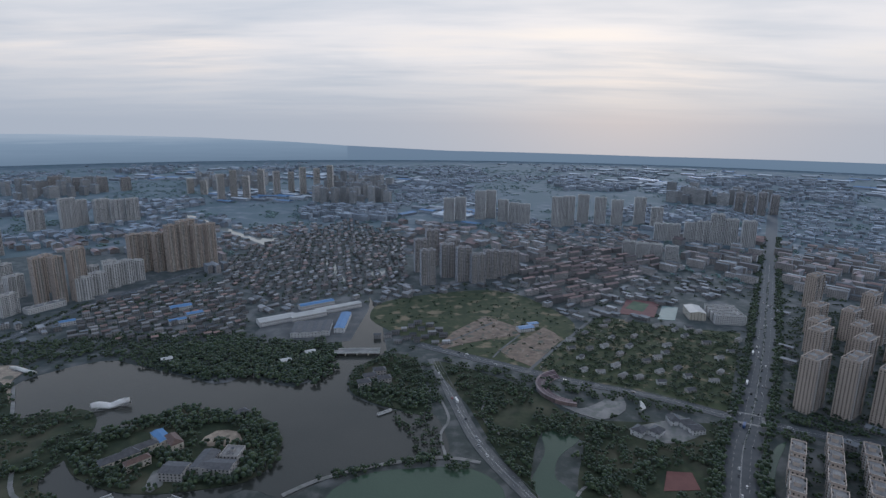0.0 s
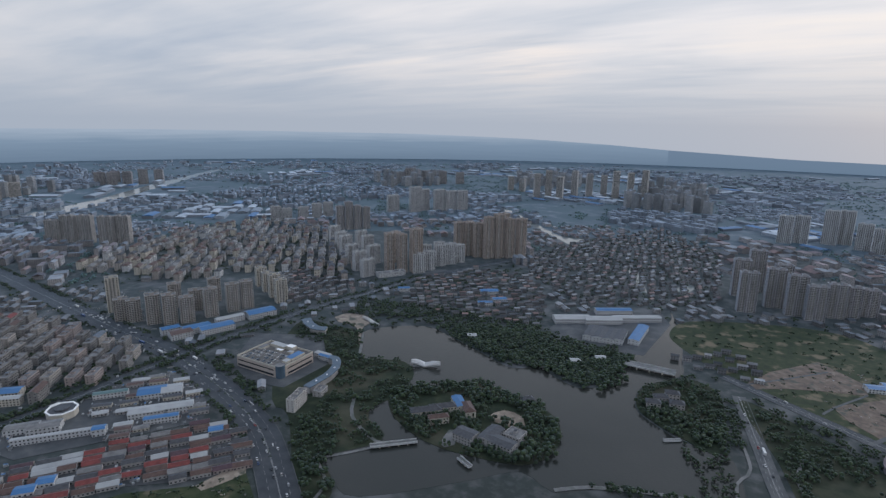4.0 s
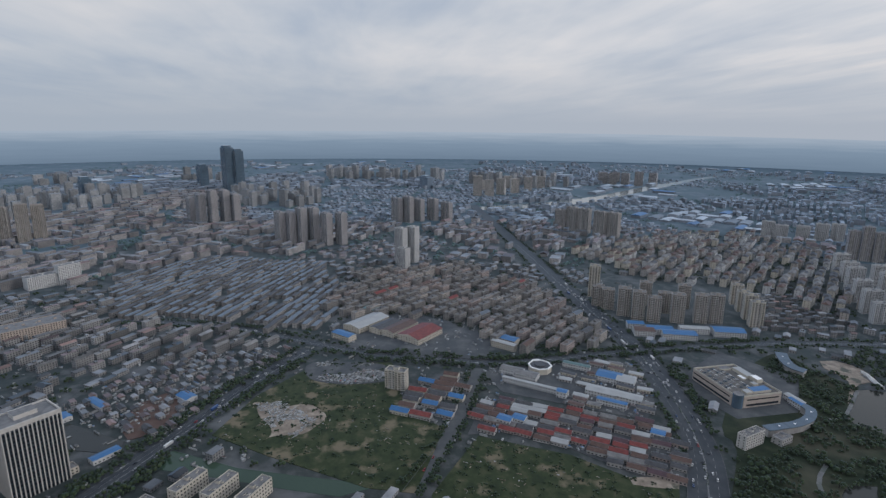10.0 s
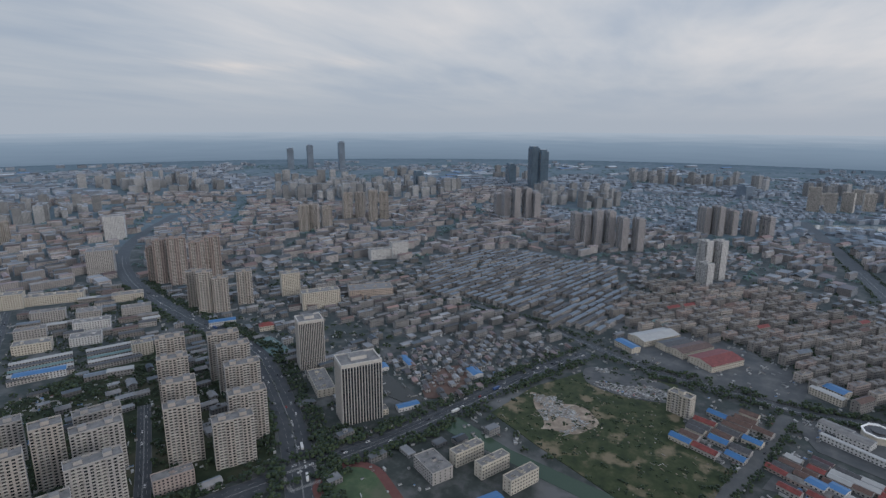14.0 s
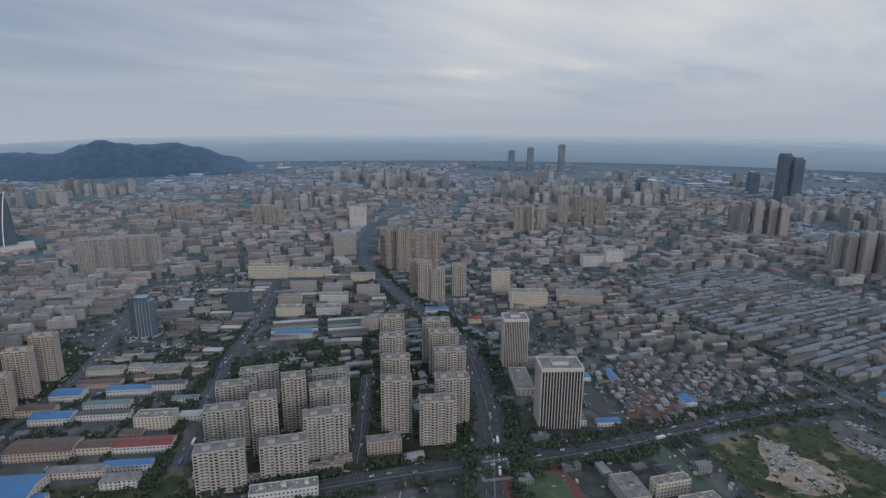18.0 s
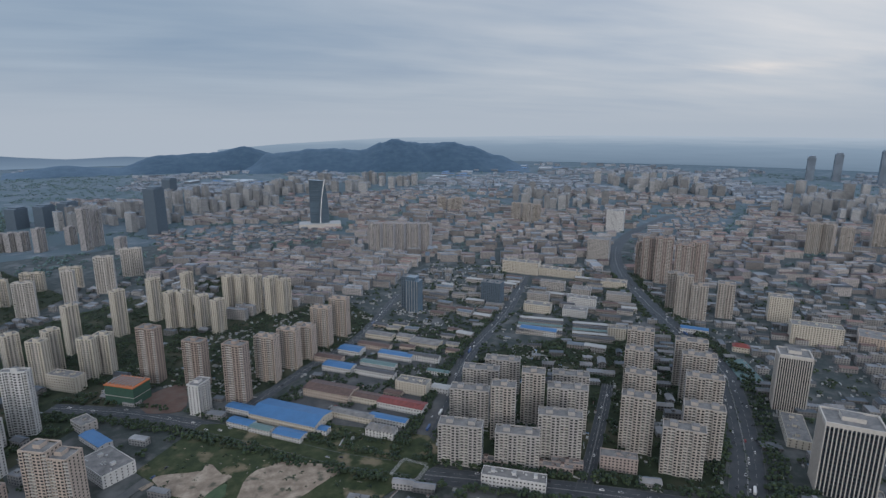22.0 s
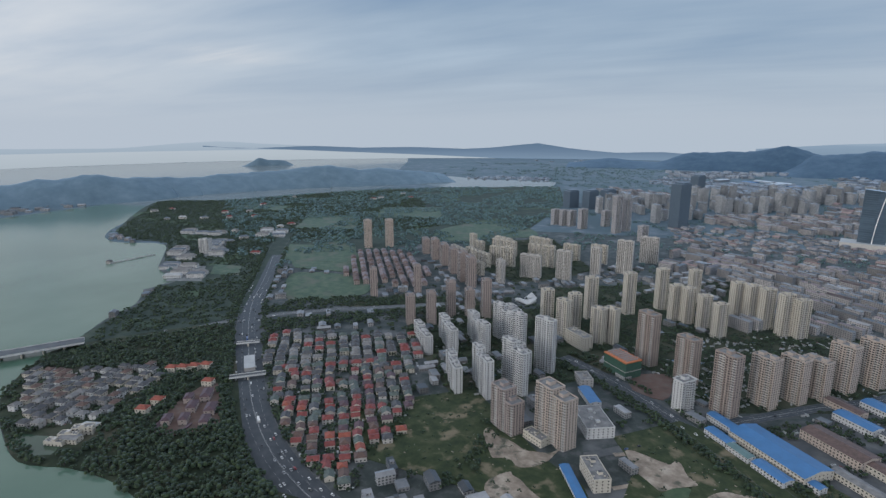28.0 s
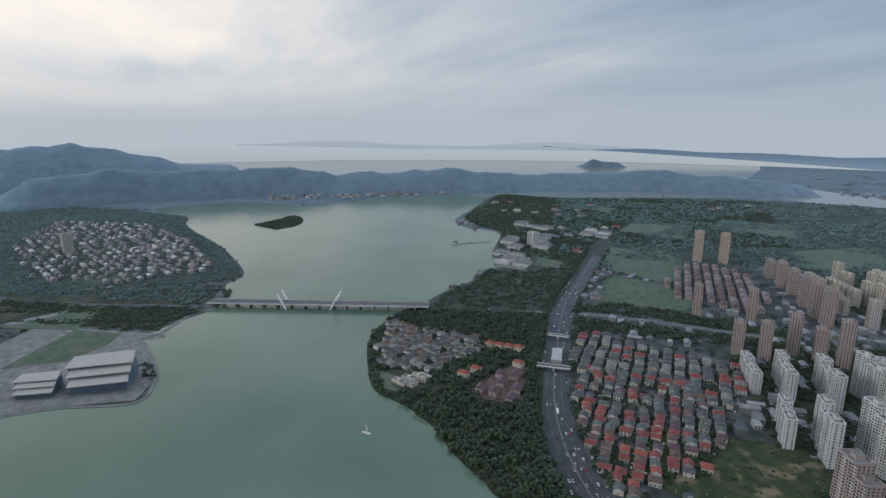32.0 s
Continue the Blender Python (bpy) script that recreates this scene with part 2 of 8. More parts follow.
# both hill materials: distance haze painted in as blue base colour
M["hill_dark_hazed"] = material("hill_dark_hazed", [(0.026, 0.056, 0.096), (0.034, 0.07, 0.114), (0.05, 0.09, 0.134)], 0.02, 12, 0.95, bump=6.0, sheen=0.2, tone=1.0)
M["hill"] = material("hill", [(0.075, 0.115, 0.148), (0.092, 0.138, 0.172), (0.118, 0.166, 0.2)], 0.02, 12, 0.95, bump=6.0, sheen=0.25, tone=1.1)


def water(name, deep, shallow, scale):
    m = bpy.data.materials.new(name)
    m.use_nodes = True
    n, l = m.node_tree.nodes, m.node_tree.links
    b = n["Principled BSDF"]
    geo = n.new("ShaderNodeNewGeometry")
    t = n.new("ShaderNodeTexNoise")
    t.inputs["Scale"].default_value = 0.004
    t.inputs["Detail"].default_value = 5
    l.new(geo.outputs["Position"], t.inputs["Vector"])
    r = n.new("ShaderNodeValToRGB")
    r.color_ramp.elements[0].position, r.color_ramp.elements[0].color = 0.35, (*deep, 1)
    r.color_ramp.elements[1].position, r.color_ramp.elements[1].color = 0.65, (*shallow, 1)
    l.new(t.outputs[0], r.inputs[0])
    l.new(r.outputs[0], b.inputs["Base Color"])
    b.inputs["Roughness"].default_value = 0.12
    b.inputs["IOR"].default_value = 1.33
    w = n.new("ShaderNodeTexNoise")
    w.inputs["Scale"].default_value = scale
    w.inputs["Detail"].default_value = 6
    l.new(geo.outputs["Position"], w.inputs["Vector"])
    bump = n.new("ShaderNodeBump")
    bump.inputs["Strength"].default_value = 0.35
    bump.inputs["Distance"].default_value = 0.4
    l.new(w.outputs[0], bump.inputs["Height"])
    l.new(bump.outputs[0], b.inputs["Normal"])
    return m


M["park_water"] = water("park_water", (0.026, 0.03, 0.028), (0.042, 0.044, 0.04), 0.35)
M["green_water"] = water("green_water", (0.03, 0.055, 0.038), (0.045, 0.075, 0.05), 0.3)
M["lake_water"] = water("lake_water", (0.072, 0.128, 0.094), (0.108, 0.168, 0.13), 0.25)
# distant water: haze painted in as a paler, greyer base colour
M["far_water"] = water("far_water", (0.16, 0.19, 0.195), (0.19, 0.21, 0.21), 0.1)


def plain(name, col, rough=0.7, var=0.12, scale=0.3, island=0.12, per_object=0.0, metal=0.0, facade=None, spec=0.35, sheen=0.12, tone=0.76):
    lo = tuple(c * (1 - var) for c in col)
    hi = tuple(min(1, c * (1 + var)) for c in col)
    return material(name, [lo, col, hi], scale, 6, rough, metal, 0.0 if per_object else island, per_object, facade=facade, spec=spec, sheen=sheen, tone=tone)


GLASS = (0.02, 0.023, 0.028)
M["wall_beige"] = plain("wall_beige", (0.47, 0.43, 0.39))
M["wall_brown"] = plain("wall_brown", (0.39, 0.315, 0.27))
M["wall_tan"] = plain("wall_tan", (0.54, 0.455, 0.39))
M["wall_grey"] = plain("wall_grey", (0.45, 0.43, 0.41))
M["wall_old"] = plain("wall_old", (0.27, 0.255, 0.24), 0.85, 0.25, 0.2, 0.35)
M["wall_white"] = plain("wall_white", (0.66, 0.66, 0.655))
M["wall_cream"] = plain("wall_cream", (0.64, 0.59, 0.5))
M["wall_dark"] = plain("wall_dark", (0.11, 0.15, 0.195))
M["wall_pinkish"] = plain("wall_pinkish", (0.42, 0.35, 0.32))
M["wall_trim"] = plain("wall_trim", (0.62, 0.59, 0.55))
M["glass"] = plain("glass", GLASS, 0.2, 0.3, 0.4, island=0.5, spec=0.5)
M["opening"] = plain("opening", (0.035, 0.034, 0.034), 0.6, 0.3, 0.4, island=0.4)
M["curtain_glass"] = plain("curtain_glass", (0.1, 0.145, 0.19), 0.15, 0.25, 0.02, spec=0.6, sheen=0.25)
# distant tower glass and walls, paled by haze put into their colour
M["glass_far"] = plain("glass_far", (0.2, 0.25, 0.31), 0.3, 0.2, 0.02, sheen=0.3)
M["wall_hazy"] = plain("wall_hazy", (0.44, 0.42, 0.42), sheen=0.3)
M["roof_grey"] = plain("roof_grey", (0.2, 0.195, 0.19), 0.9, 0.35, 0.15, 0.45)
M["roof_slate"] = plain("roof_slate", (0.13, 0.145, 0.165), 0.8, 0.3, 0.2, 0.45, sheen=0.3)
M["roof_red"] = plain("roof_red", (0.2, 0.05, 0.042), 0.75, 0.35, 0.25, 0.45)
M["roof_brown"] = plain("roof_brown", (0.125, 0.08, 0.065), 0.85, 0.3, 0.3, 0.35)
M["roof_plum"] = plain("roof_plum", (0.1, 0.06, 0.068), 0.8, 0.25, 0.3, 0.25)
M["roof_dark"] = plain("roof_dark", (0.085, 0.085, 0.09), 0.85, 0.3, 0.3, 0.3)
M["roof_blue"] = plain("roof_blue", (0.05, 0.17, 0.38), 0.5, 0.12, 0.1, 0.12)
M["roof_pale"] = plain("roof_pale", (0.42, 0.43, 0.43), 0.6, 0.12, 0.1, 0.12)
M["roof_moss"] = plain("roof_moss", (0.1, 0.12, 0.105), 0.85, 0.3, 0.3, 0.3)
# brown-red roof muted by haze mixed into its base colour
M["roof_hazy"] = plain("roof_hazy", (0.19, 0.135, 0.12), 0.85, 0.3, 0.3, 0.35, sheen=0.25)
M["roof_orange"] = plain("roof_orange", (0.28, 0.08, 0.05), 0.8, 0.25, 0.3, 0.35)
M["roof_deck"] = material("roof_deck", [(0.14, 0.12, 0.1), (0.21, 0.185, 0.155), (0.29, 0.26, 0.225)], 0.12, 10, 0.9)
M["roof_teal"] = plain("roof_teal", (0.12, 0.2, 0.2), 0.6, 0.12, 0.1, 0.12)
M["metal_white"] = plain("metal_white", (0.86, 0.86, 0.85), 0.4, 0.04, tone=1.0)
M["car_pale"] = plain("car_pale", (0.62, 0.62, 0.6), 0.3, 0.05)
M["metal_grey"] = plain("metal_grey", (0.35, 0.36, 0.37), 0.45, 0.1)
M["net_green"] = plain("net_green", (0.05, 0.11, 0.075), 0.9)
M["orange"] = plain("orange", (0.5, 0.16, 0.05), 0.8)
M["city_low"] = plain("city_low", (0.29, 0.285, 0.28), 0.9, 0.25, 0.05, 0.5, facade=(3.4, 3.0, (0.075, 0.078, 0.083)))
M["city_warm"] = plain("city_warm", (0.37, 0.335, 0.29), 0.9, 0.2, 0.05, 0.4, facade=(3.4, 3.0, (0.08, 0.078, 0.075)))
M["city_old"] = plain("city_old", (0.4, 0.375, 0.36), 0.9, 0.2, 0.05, 0.45, facade=(3.4, 3.0, (0.1, 0.1, 0.105)), sheen=0.3)
M["city_pale"] = plain("city_pale", (0.4, 0.405, 0.41), 0.9, 0.2, 0.05, 0.35, facade=(3.4, 3.0, (0.11, 0.12, 0.13)))
# far walls, windows and sheds: haze painted in as blue-grey, low-contrast colour
M["city_hazed"] = plain("city_hazed", (0.25, 0.275, 0.31), 0.9, 0.2, 0.02, 0.5, facade=(4.4, 3.2, (0.15, 0.17, 0.2)), sheen=0.3, tone=1.05)
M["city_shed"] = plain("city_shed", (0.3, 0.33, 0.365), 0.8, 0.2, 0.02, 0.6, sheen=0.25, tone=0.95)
M["city_roof"] = plain("city_roof", (0.175, 0.172, 0.172), 0.8, 0.4, 0.05, 0.8, sheen=0.3)
# copy of city_roof for far quarters, blued by painted haze
M["city_roof_hazed"] = plain("city_roof_hazed", (0.14, 0.16, 0.19), 0.8, 0.3, 0.05, 0.7, sheen=0.28, tone=1.0)
M["city_roof_red"] = plain("city_roof_red", (0.19, 0.125, 0.108), 0.8, 0.35, 0.05, 0.6, sheen=0.25)


# ---- building blocks ----
class Geo:
    """Collects faces with material slots and, for walls, metres in the uv map."""

    def __init__(self):
        self.v, self.f, self.m, self.uv = [], [], [], []

    def quad(self, a, b, c, d, mat=0, uv=None):
        i = len(self.v)
        self.v += [a, b, c, d]
        self.f.append((i, i + 1, i + 2, i + 3))
        self.m.append(mat)
        self.uv += uv or [(0, 0)] * 4

    def box(self, cx, cy, z0, w, d, h, ang=0.0, side=0, top=None, bottom=False):
        c, s = math.cos(ang), math.sin(ang)
        p = [(cx + c * x - s * y, cy + s * x + c * y) for x, y in ((-w / 2, -d / 2), (w / 2, -d / 2), (w / 2, d / 2), (-w / 2, d / 2))]
        self.prism(p, z0, z0 + h, side, side if top is None else top, bottom)

    def prism(self, p, z0, z1, side=0, top=0, bottom=False):
        i, n = len(self.v), len(p)
        self.v += [(x, y, z0) for x, y in p] + [(x, y, z1) for x, y in p]
        run = 0.0
        for k in range(n):
            j = (k + 1) % n
            ln = math.hypot(p[j][0] - p[k][0], p[j][1] - p[k][1])
            self.f.append((i + k, i + j, i + n + j, i + n + k))
            self.m.append(side)
            self.uv += [(run, 0.02), (run + ln, 0.02), (run + ln, z1 - z0), (run, z1 - z0)]
            run += ln
        self.f.append(tuple(range(i + n, i + 2 * n)))
        self.m.append(top)
        self.uv += [(0, 0)] * n
        if bottom:
            self.f.append(tuple(range(i + n - 1, i - 1, -1)))
            self.m.append(side)
            self.uv += [(0, 0)] * n

    def gable(self, cx, cy, z, w, d, rise, ang, mat, over=0.5, hip=0.0, end=None):
        """A pitched roof along w; hip draws the ridge ends in."""
        c, s = math.cos(ang), math.sin(ang)
        w2, d2 = w / 2 + over, d / 2 + over

        def at(x, y, zz):
            return (cx + c * x - s * y, cy + s * x + c * y, zz)
        a, b, e, g_ = at(-w2, -d2, z), at(w2, -d2, z), at(w2, d2, z), at(-w2, d2, z)
        r0, r1 = at(-w2 + hip, 0, z + rise), at(w2 - hip, 0, z + rise)
        i = len(self.v)
        self.v += [a, b, e, g_, r0, r1]
        for f in ((0, 1, 5, 4), (2, 3, 4, 5), (1, 2, 5), (3, 0, 4)):
            self.f.append(tuple(i + k for k in f))
            self.m.append(mat if len(f) == 4 or hip or end is None else end)
            self.uv += [(0, 0)] * len(f)

    def mesh(self, name, mats, smooth=False):
        me = bpy.data.meshes.new(name)
        me.from_pydata(self.v, [], self.f)
        for mt in mats:
            me.materials.append(M[mt])
        me.polygons.foreach_set("material_index", self.m)
        layer = me.uv_layers.new(name="metres")
        layer.data.foreach_set("uv", np.array(self.uv, dtype=np.float32).ravel())
        if smooth:
            me.polygons.foreach_set("use_smooth", [True] * len(self.f))
        me.update()
        return me


def part(name, data, parent, label="", m=None):
    ob = new(name, data)
    ob.parent = parent
    if m is not None:
        ob.matrix_basis = m
    if label:
        tagged(ob, label)
    return ob


def smooth_line(pts, step=12.0, closed=False):
    """A rounded line through the plan's points."""
    out, n = [], len(pts)
    for i in range(n if closed else n - 1):
        p = [Vector(pts[(i + k) % n] if closed else pts[min(max(i + k, 0), n - 1)]) for k in (-1, 0, 1, 2)]
        parts_ = max(1, min(14, int((p[2] - p[1]).length / step)))
        for k in range(parts_):
            t = k / parts_
            q = 0.5 * (2 * p[1] + (p[2] - p[0]) * t + (2 * p[0] - 5 * p[1] + 4 * p[2] - p[3]) * t * t + (3 * p[1] - p[0] - 3 * p[2] + p[3]) * t ** 3)
            out.append((q.x, q.y))
    if not closed:
        out.append(tuple(pts[-1]))
    return out


def inside(x, y, poly):
    hit, j = False, len(poly) - 1
    for i in range(len(poly)):
        (xi, yi), (xj, yj) = poly[i], poly[j]
        if (yi > y) != (yj > y) and x < (xj - xi) * (y - yi) / (yj - yi) + xi:
            hit = not hit
        j = i
    return hit


PATCHES, PATCH_AREAS = [], []


def patch(name, pts, z, mat, label="", category="", rounded=True, wobble=0.0, step=12.0):
    """A piece of ground: a flat sheet with a low bank round it."""
    PATCHES.append(name)
    z += 0.006 * len(PATCHES)
    p = smooth_line(pts, step, True) if rounded else [tuple(q) for q in pts]
    if wobble:
        p = [(x + wobble * noise.noise((x * 0.03, y * 0.03, 1)), y + wobble * noise.noise((x * 0.03, y * 0.03, 7))) for x, y in p]
    area = sum(p[i - 1][0] * p[i][1] - p[i][0] * p[i - 1][1] for i in range(len(p)))
    if area < 0:
        p.reverse()
    if category not in ("yard", "bank", "park"):
        PATCH_AREAS.append(p)
    n = len(p)
    vs, _, tris, *_ = geometry.delaunay_2d_cdt([Vector(q) for q in p], [], [list(range(n))], 1, 1e-3)
    v = [(q.x, q.y, z) for q in vs] + [(x, y, z) for x, y in p] + [(x, y, -0.4) for x, y in p]
    k = len(vs)
    f = [tuple(t) if (vs[t[1]] - vs[t[0]]).cross(vs[t[2]] - vs[t[0]]) > 0 else tuple(reversed(t)) for t in tris]
    f += [(k + n + (i - 1) % n, k + n + i, k + i, k + (i - 1) % n) for i in range(n)]
    me = bpy.data.meshes.new(name)
    me.from_pydata(v, [], f)
    me.materials.append(M[mat])
    return tagged(new(name, me), label, category, kind="structure")


def ribbon(line, width, z, offset=0.0):
    g_ = Geo()
    left, right = [], []
    for i, (x, y) in enumerate(line):
        a, b = Vector(line[max(i - 1, 0)]), Vector(line[min(i + 1, len(line) - 1)])
        t = (b - a).normalized()
        nx, ny = -t.y, t.x
        zz = z(i / (len(line) - 1)) if callable(z) else z
        left.append((x + nx * (offset + width / 2), y + ny * (offset + width / 2), zz))
        right.append((x + nx * (offset - width / 2), y + ny * (offset - width / 2), zz))
    for i in range(len(line) - 1):
        g_.quad(right[i], right[i + 1], left[i + 1], left[i])
    return g_


ROADS = []


def road(pts, width, z=0.35, mat="asphalt", lanes=True, label="grey asphalt road with worn lane lines", kerb=True):
    line = smooth_line(pts, 14.0)
    base = tagged(new("road", ribbon(line, width, z).mesh("road", [mat])), label, "road", kind="structure")
    ROADS.append((line, width, z))
    if kerb:
        for sgn in (-1, 1):
            k = Geo()
            edge = ribbon(line, 0.6, z + 0.15, sgn * (width / 2 + 0.3))
            for q in range(0, len(edge.v), 4):
                a, b, c, d = edge.v[q:q + 4]
                k.quad(a, b, c, d)
                k.quad((*a[:2], 0), (*b[:2], 0), b, a)
                k.quad((*c[:2], 0), (*d[:2], 0), d, c)
            part("kerb", k.mesh("kerb", ["road_pale"]), base)
    if lanes:
        near = [q for q in line if math.hypot(*q) < 1500]
        if len(near) > 2:
            for off, w in ((-0.35, 0.25), (0.35, 0.25)):
                part("centre_line", ribbon(near, w, z + 0.02, off).mesh("centre_line", ["marking"]), base)
            dash = Geo()
            for off in (-width / 4, width / 4):
                r = ribbon(smooth_line(near, 5.0), 0.22, z + 0.02, off)
                for q in range(0, len(r.v), 8):
                    dash.quad(*r.v[q:q + 4])
            tagged(part("lane_dashes", dash.mesh("lane_dashes", ["marking"]), base), kind="stuff")
    return base

# ---- ground, water and hills ----
bm = bmesh.new()
rings = [0, 250, 500, 800, 1200, 1700, 2300, 3000, 3700, 4300, 4900]
prev = [bm.verts.new((0, 0, 0))]
for r in rings[1:]:
    cur = [bm.verts.new((r * math.cos(2 * math.pi * k / 96), r * math.sin(2 * math.pi * k / 96), 0)) for k in range(96)]
    for k in range(96):
        if len(prev) == 1:
            bm.faces.new((prev[0], cur[k], cur[(k + 1) % 96]))
        else:
            bm.faces.new((prev[k], cur[k], cur[(k + 1) % 96], prev[(k + 1) % 96]))
    prev = cur
me = bpy.data.meshes.new("ground")
bm.to_mesh(me)
bm.free()
me.materials.append(M["ground"])
tagged(new("ground", me), "flat ground of yards, earth and green strips", "ground", kind="structure")

# the park lake, its islands and ponds
PARK_LAKE = [(-527, 615), (-499, 665), (-454, 692), (-396, 672), (-332, 647), (-283, 628), (-261, 645), (-253, 685), (-234, 643), (-186, 622), (-167, 636), (-156, 699), (-141, 743)] + [(-148, 726), (-154, 778), (-139, 878), (-135, 954), (-147, 1004), (-108, 879), (-90, 780), (-84, 728), (-119, 672), (-115, 613), (-89, 586), (-54, 566), (-15, 565), (1, 530), (4, 479), (-45, 469), (-76, 459), (-110, 440), (-139, 416)] + [(-176, 427), (-210, 390), (-264, 331), (-293, 312), (-315, 323), (-347, 342), (-323, 383), (-322, 407), (-358, 423), (-368, 448), (-362, 483), (-377, 539), (-410, 563), (-445, 551), (-472, 543)]
patch("water", PARK_LAKE, 0.12, "park_water", "calm grey-green park lake", "water")
ISLAND = [(-371, 481), (-360, 509), (-319, 544), (-293, 569), (-243, 556), (-203, 554), (-169, 515), (-161, 474), (-173, 445), (-194, 431), (-240, 422), (-290, 421), (-344, 446)]
patch("island", ISLAND, 0.5, "grass", "wooded island in the park lake", "island", wobble=4)
patch("water", [(-102, 417), (-75, 449), (-33, 460), (28, 461), (56, 420), (8, 373), (-81, 372)], 0.12, "green_water", "green pond beside the causeway", "water")
patch("water", [(107, 526), (145, 535), (142, 511), (115, 481), (106, 446), (124, 422), (106, 407), (74, 421), (82, 445), (103, 490)], 0.12, "green_water", "green pond in the park", "water")
patch("water", [(-289, 1266), (-262, 1256), (-203, 1087), (-215, 1078)], 0.12, "far_water", "narrow canal between houses", "water", rounded=False)
patch("water", [(-192, 1281), (-173, 1288), (-131, 1179), (-140, 1124), (-159, 1132), (-159, 1198)], 0.12, "far_water", "pale pond among houses", "water")
patch("water", [(-965, 1937), (-915, 1915), (-740, 1733), (-540, 1519), (-456, 1508), (-425, 1421), (-475, 1419), (-545, 1488), (-737, 1684)], 0.12, "far_water", "pale canal winding through the suburb", "water")
patch("water", [(-3311, 2556), (-2928, 2033), (-2481, 1443), (-2153, 1037), (-2027, 795), (-1970, 476), (-2050, 483), (-2169, 853), (-2324, 1121), (-2673, 1556), (-3065, 2128)], 0.12, "far_water", "straight river reaching the horizon", "water", rounded=False)
# a narrow muddy canal beside the diagonal road
patch("water", [(-525, -186), (-482, -111), (-460, -50), (-436, 22), (-426, -16), (-446, -70), (-469, -125), (-504, -218)], 0.12, "green_water", "shallow canal between green banks", "water", rounded=False)

# the big lake in two arms, the far water behind the hills
BIG_LAKE = [(711, 212), (707, 159), (684, 77), (742, 57), (803, 68), (899, 82), (965, 20), (994, -18), (1065, -53), (1146, -54), (1198, -91), (1301, -95), (1506, -65), (1893, 8), (2070, 9), (2305, 132), (2381, -56), (2311, -286), (2167, -416), (2231, -666), (2250, -932), (2257, -1162), (2156, -1285), (1882, -1045), (1681, -844), (1533, -781), (1389, -831), (1265, -757), (1156, -677), (1048, -644), (1027, -573), (959, -509), (926, -442), (868, -363), (822, -288), (754, -231), (677, -203), (595, -186), (540, -207), (482, -217), (437, -215), (386, -220), (356, -225)] + [(250, -180), (150, 0), (300, 130), (520, 180)]
patch("water", BIG_LAKE, 0.12, "lake_water", "broad calm green lake", "water")
patch("islet", [(1826, -186), (1868, -245), (1952, -334), (1869, -349), (1766, -318), (1717, -240)], 0.6, "grass", "small wooded islet in the lake", "island")
STRAIT = [(2271, -1187), (2165, -1635), (2124, -1971), (2033, -2525), (1899, -2902), (1682, -2553), (1680, -2092), (1765, -1812), (1913, -1445), (2004, -1239)]
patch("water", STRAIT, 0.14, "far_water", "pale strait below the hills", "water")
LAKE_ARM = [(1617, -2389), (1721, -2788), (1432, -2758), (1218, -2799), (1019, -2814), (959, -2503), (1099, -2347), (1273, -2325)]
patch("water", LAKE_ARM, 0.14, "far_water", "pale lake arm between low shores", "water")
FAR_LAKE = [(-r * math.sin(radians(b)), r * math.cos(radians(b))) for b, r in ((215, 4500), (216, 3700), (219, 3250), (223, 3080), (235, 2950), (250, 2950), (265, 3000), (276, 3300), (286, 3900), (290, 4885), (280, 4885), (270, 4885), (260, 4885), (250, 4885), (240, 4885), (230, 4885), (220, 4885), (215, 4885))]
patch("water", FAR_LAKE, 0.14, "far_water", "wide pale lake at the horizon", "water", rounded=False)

# ---- roads ----
road([(-278, 239), (-313, 263), (-336, 279), (-391, 315), (-435, 340), (-490, 360), (-575, 383), (-689, 404), (-791, 408), (-958, 416), (-1249, 433), (-1738, 462), (-2102, 478)], 34, 0.5, label="wide dark highway with several lanes of cars")
road([(-714, 19), (-709, 85), (-673, 172), (-669, 246), (-679, 424), (-674, 631), (-651, 756), (-622, 935), (-536, 1158)], 16, 0.3)
road([(-926, -386), (-855, -186), (-782, -66), (-715, 39), (-675, 171), (-666, 301)], 14, 0.26)
road([(-422, 45), (-491, 88), (-587, 134), (-659, 163)], 13, 0.3, "road_pale", False, "pale concrete lane between fields")
road([(-373, -283), (-463, -225), (-531, -188), (-650, -127), (-753, -64)], 22, 0.34)
road([(-333, -250), (-405, -310), (-463, -366), (-545, -459), (-591, -527), (-675, -757), (-769, -962), (-912, -1165), (-1107, -1339), (-1428, -1539)], 30, 0.4, label="broad tree-lined avenue with many cars")
road([(-140, -430), (-265, -359), (-369, -292), (-455, -236), (-612, -153), (-722, -95)], 24, 0.32)
road([(-129, -454), (-197, -546), (-291, -677), (-414, -812), (-561, -1013)], 18, 0.3)
road([(-265, -359), (-331, -431), (-414, -525)], 13, 0.28)
road([(-130, -443), (-65, -485), (24, -563), (131, -643), (226, -692)], 18, 0.38)
road([(12, -619), (-65, -702), (-153, -790), (-267, -976)], 14, 0.28)
road([(129, -479), (95, -517), (54, -569)], 10, 0.28, "road_pale", False, "pale concrete lane between building plots")
road([(242, -282), (311, -293), (398, -324), (490, -378), (599, -463), (759, -599), (895, -748), (1094, -964), (1195, -1093)], 36, 0.5, label="broad highway dipping under a cross road")
road([(851, -362), (747, -530), (678, -632), (536, -756), (485, -801)], 16, 0.3, "road_pale")
road([(1245, 337), (1127, 159), (1049, 29)], 16, 0.3, "road_pale")
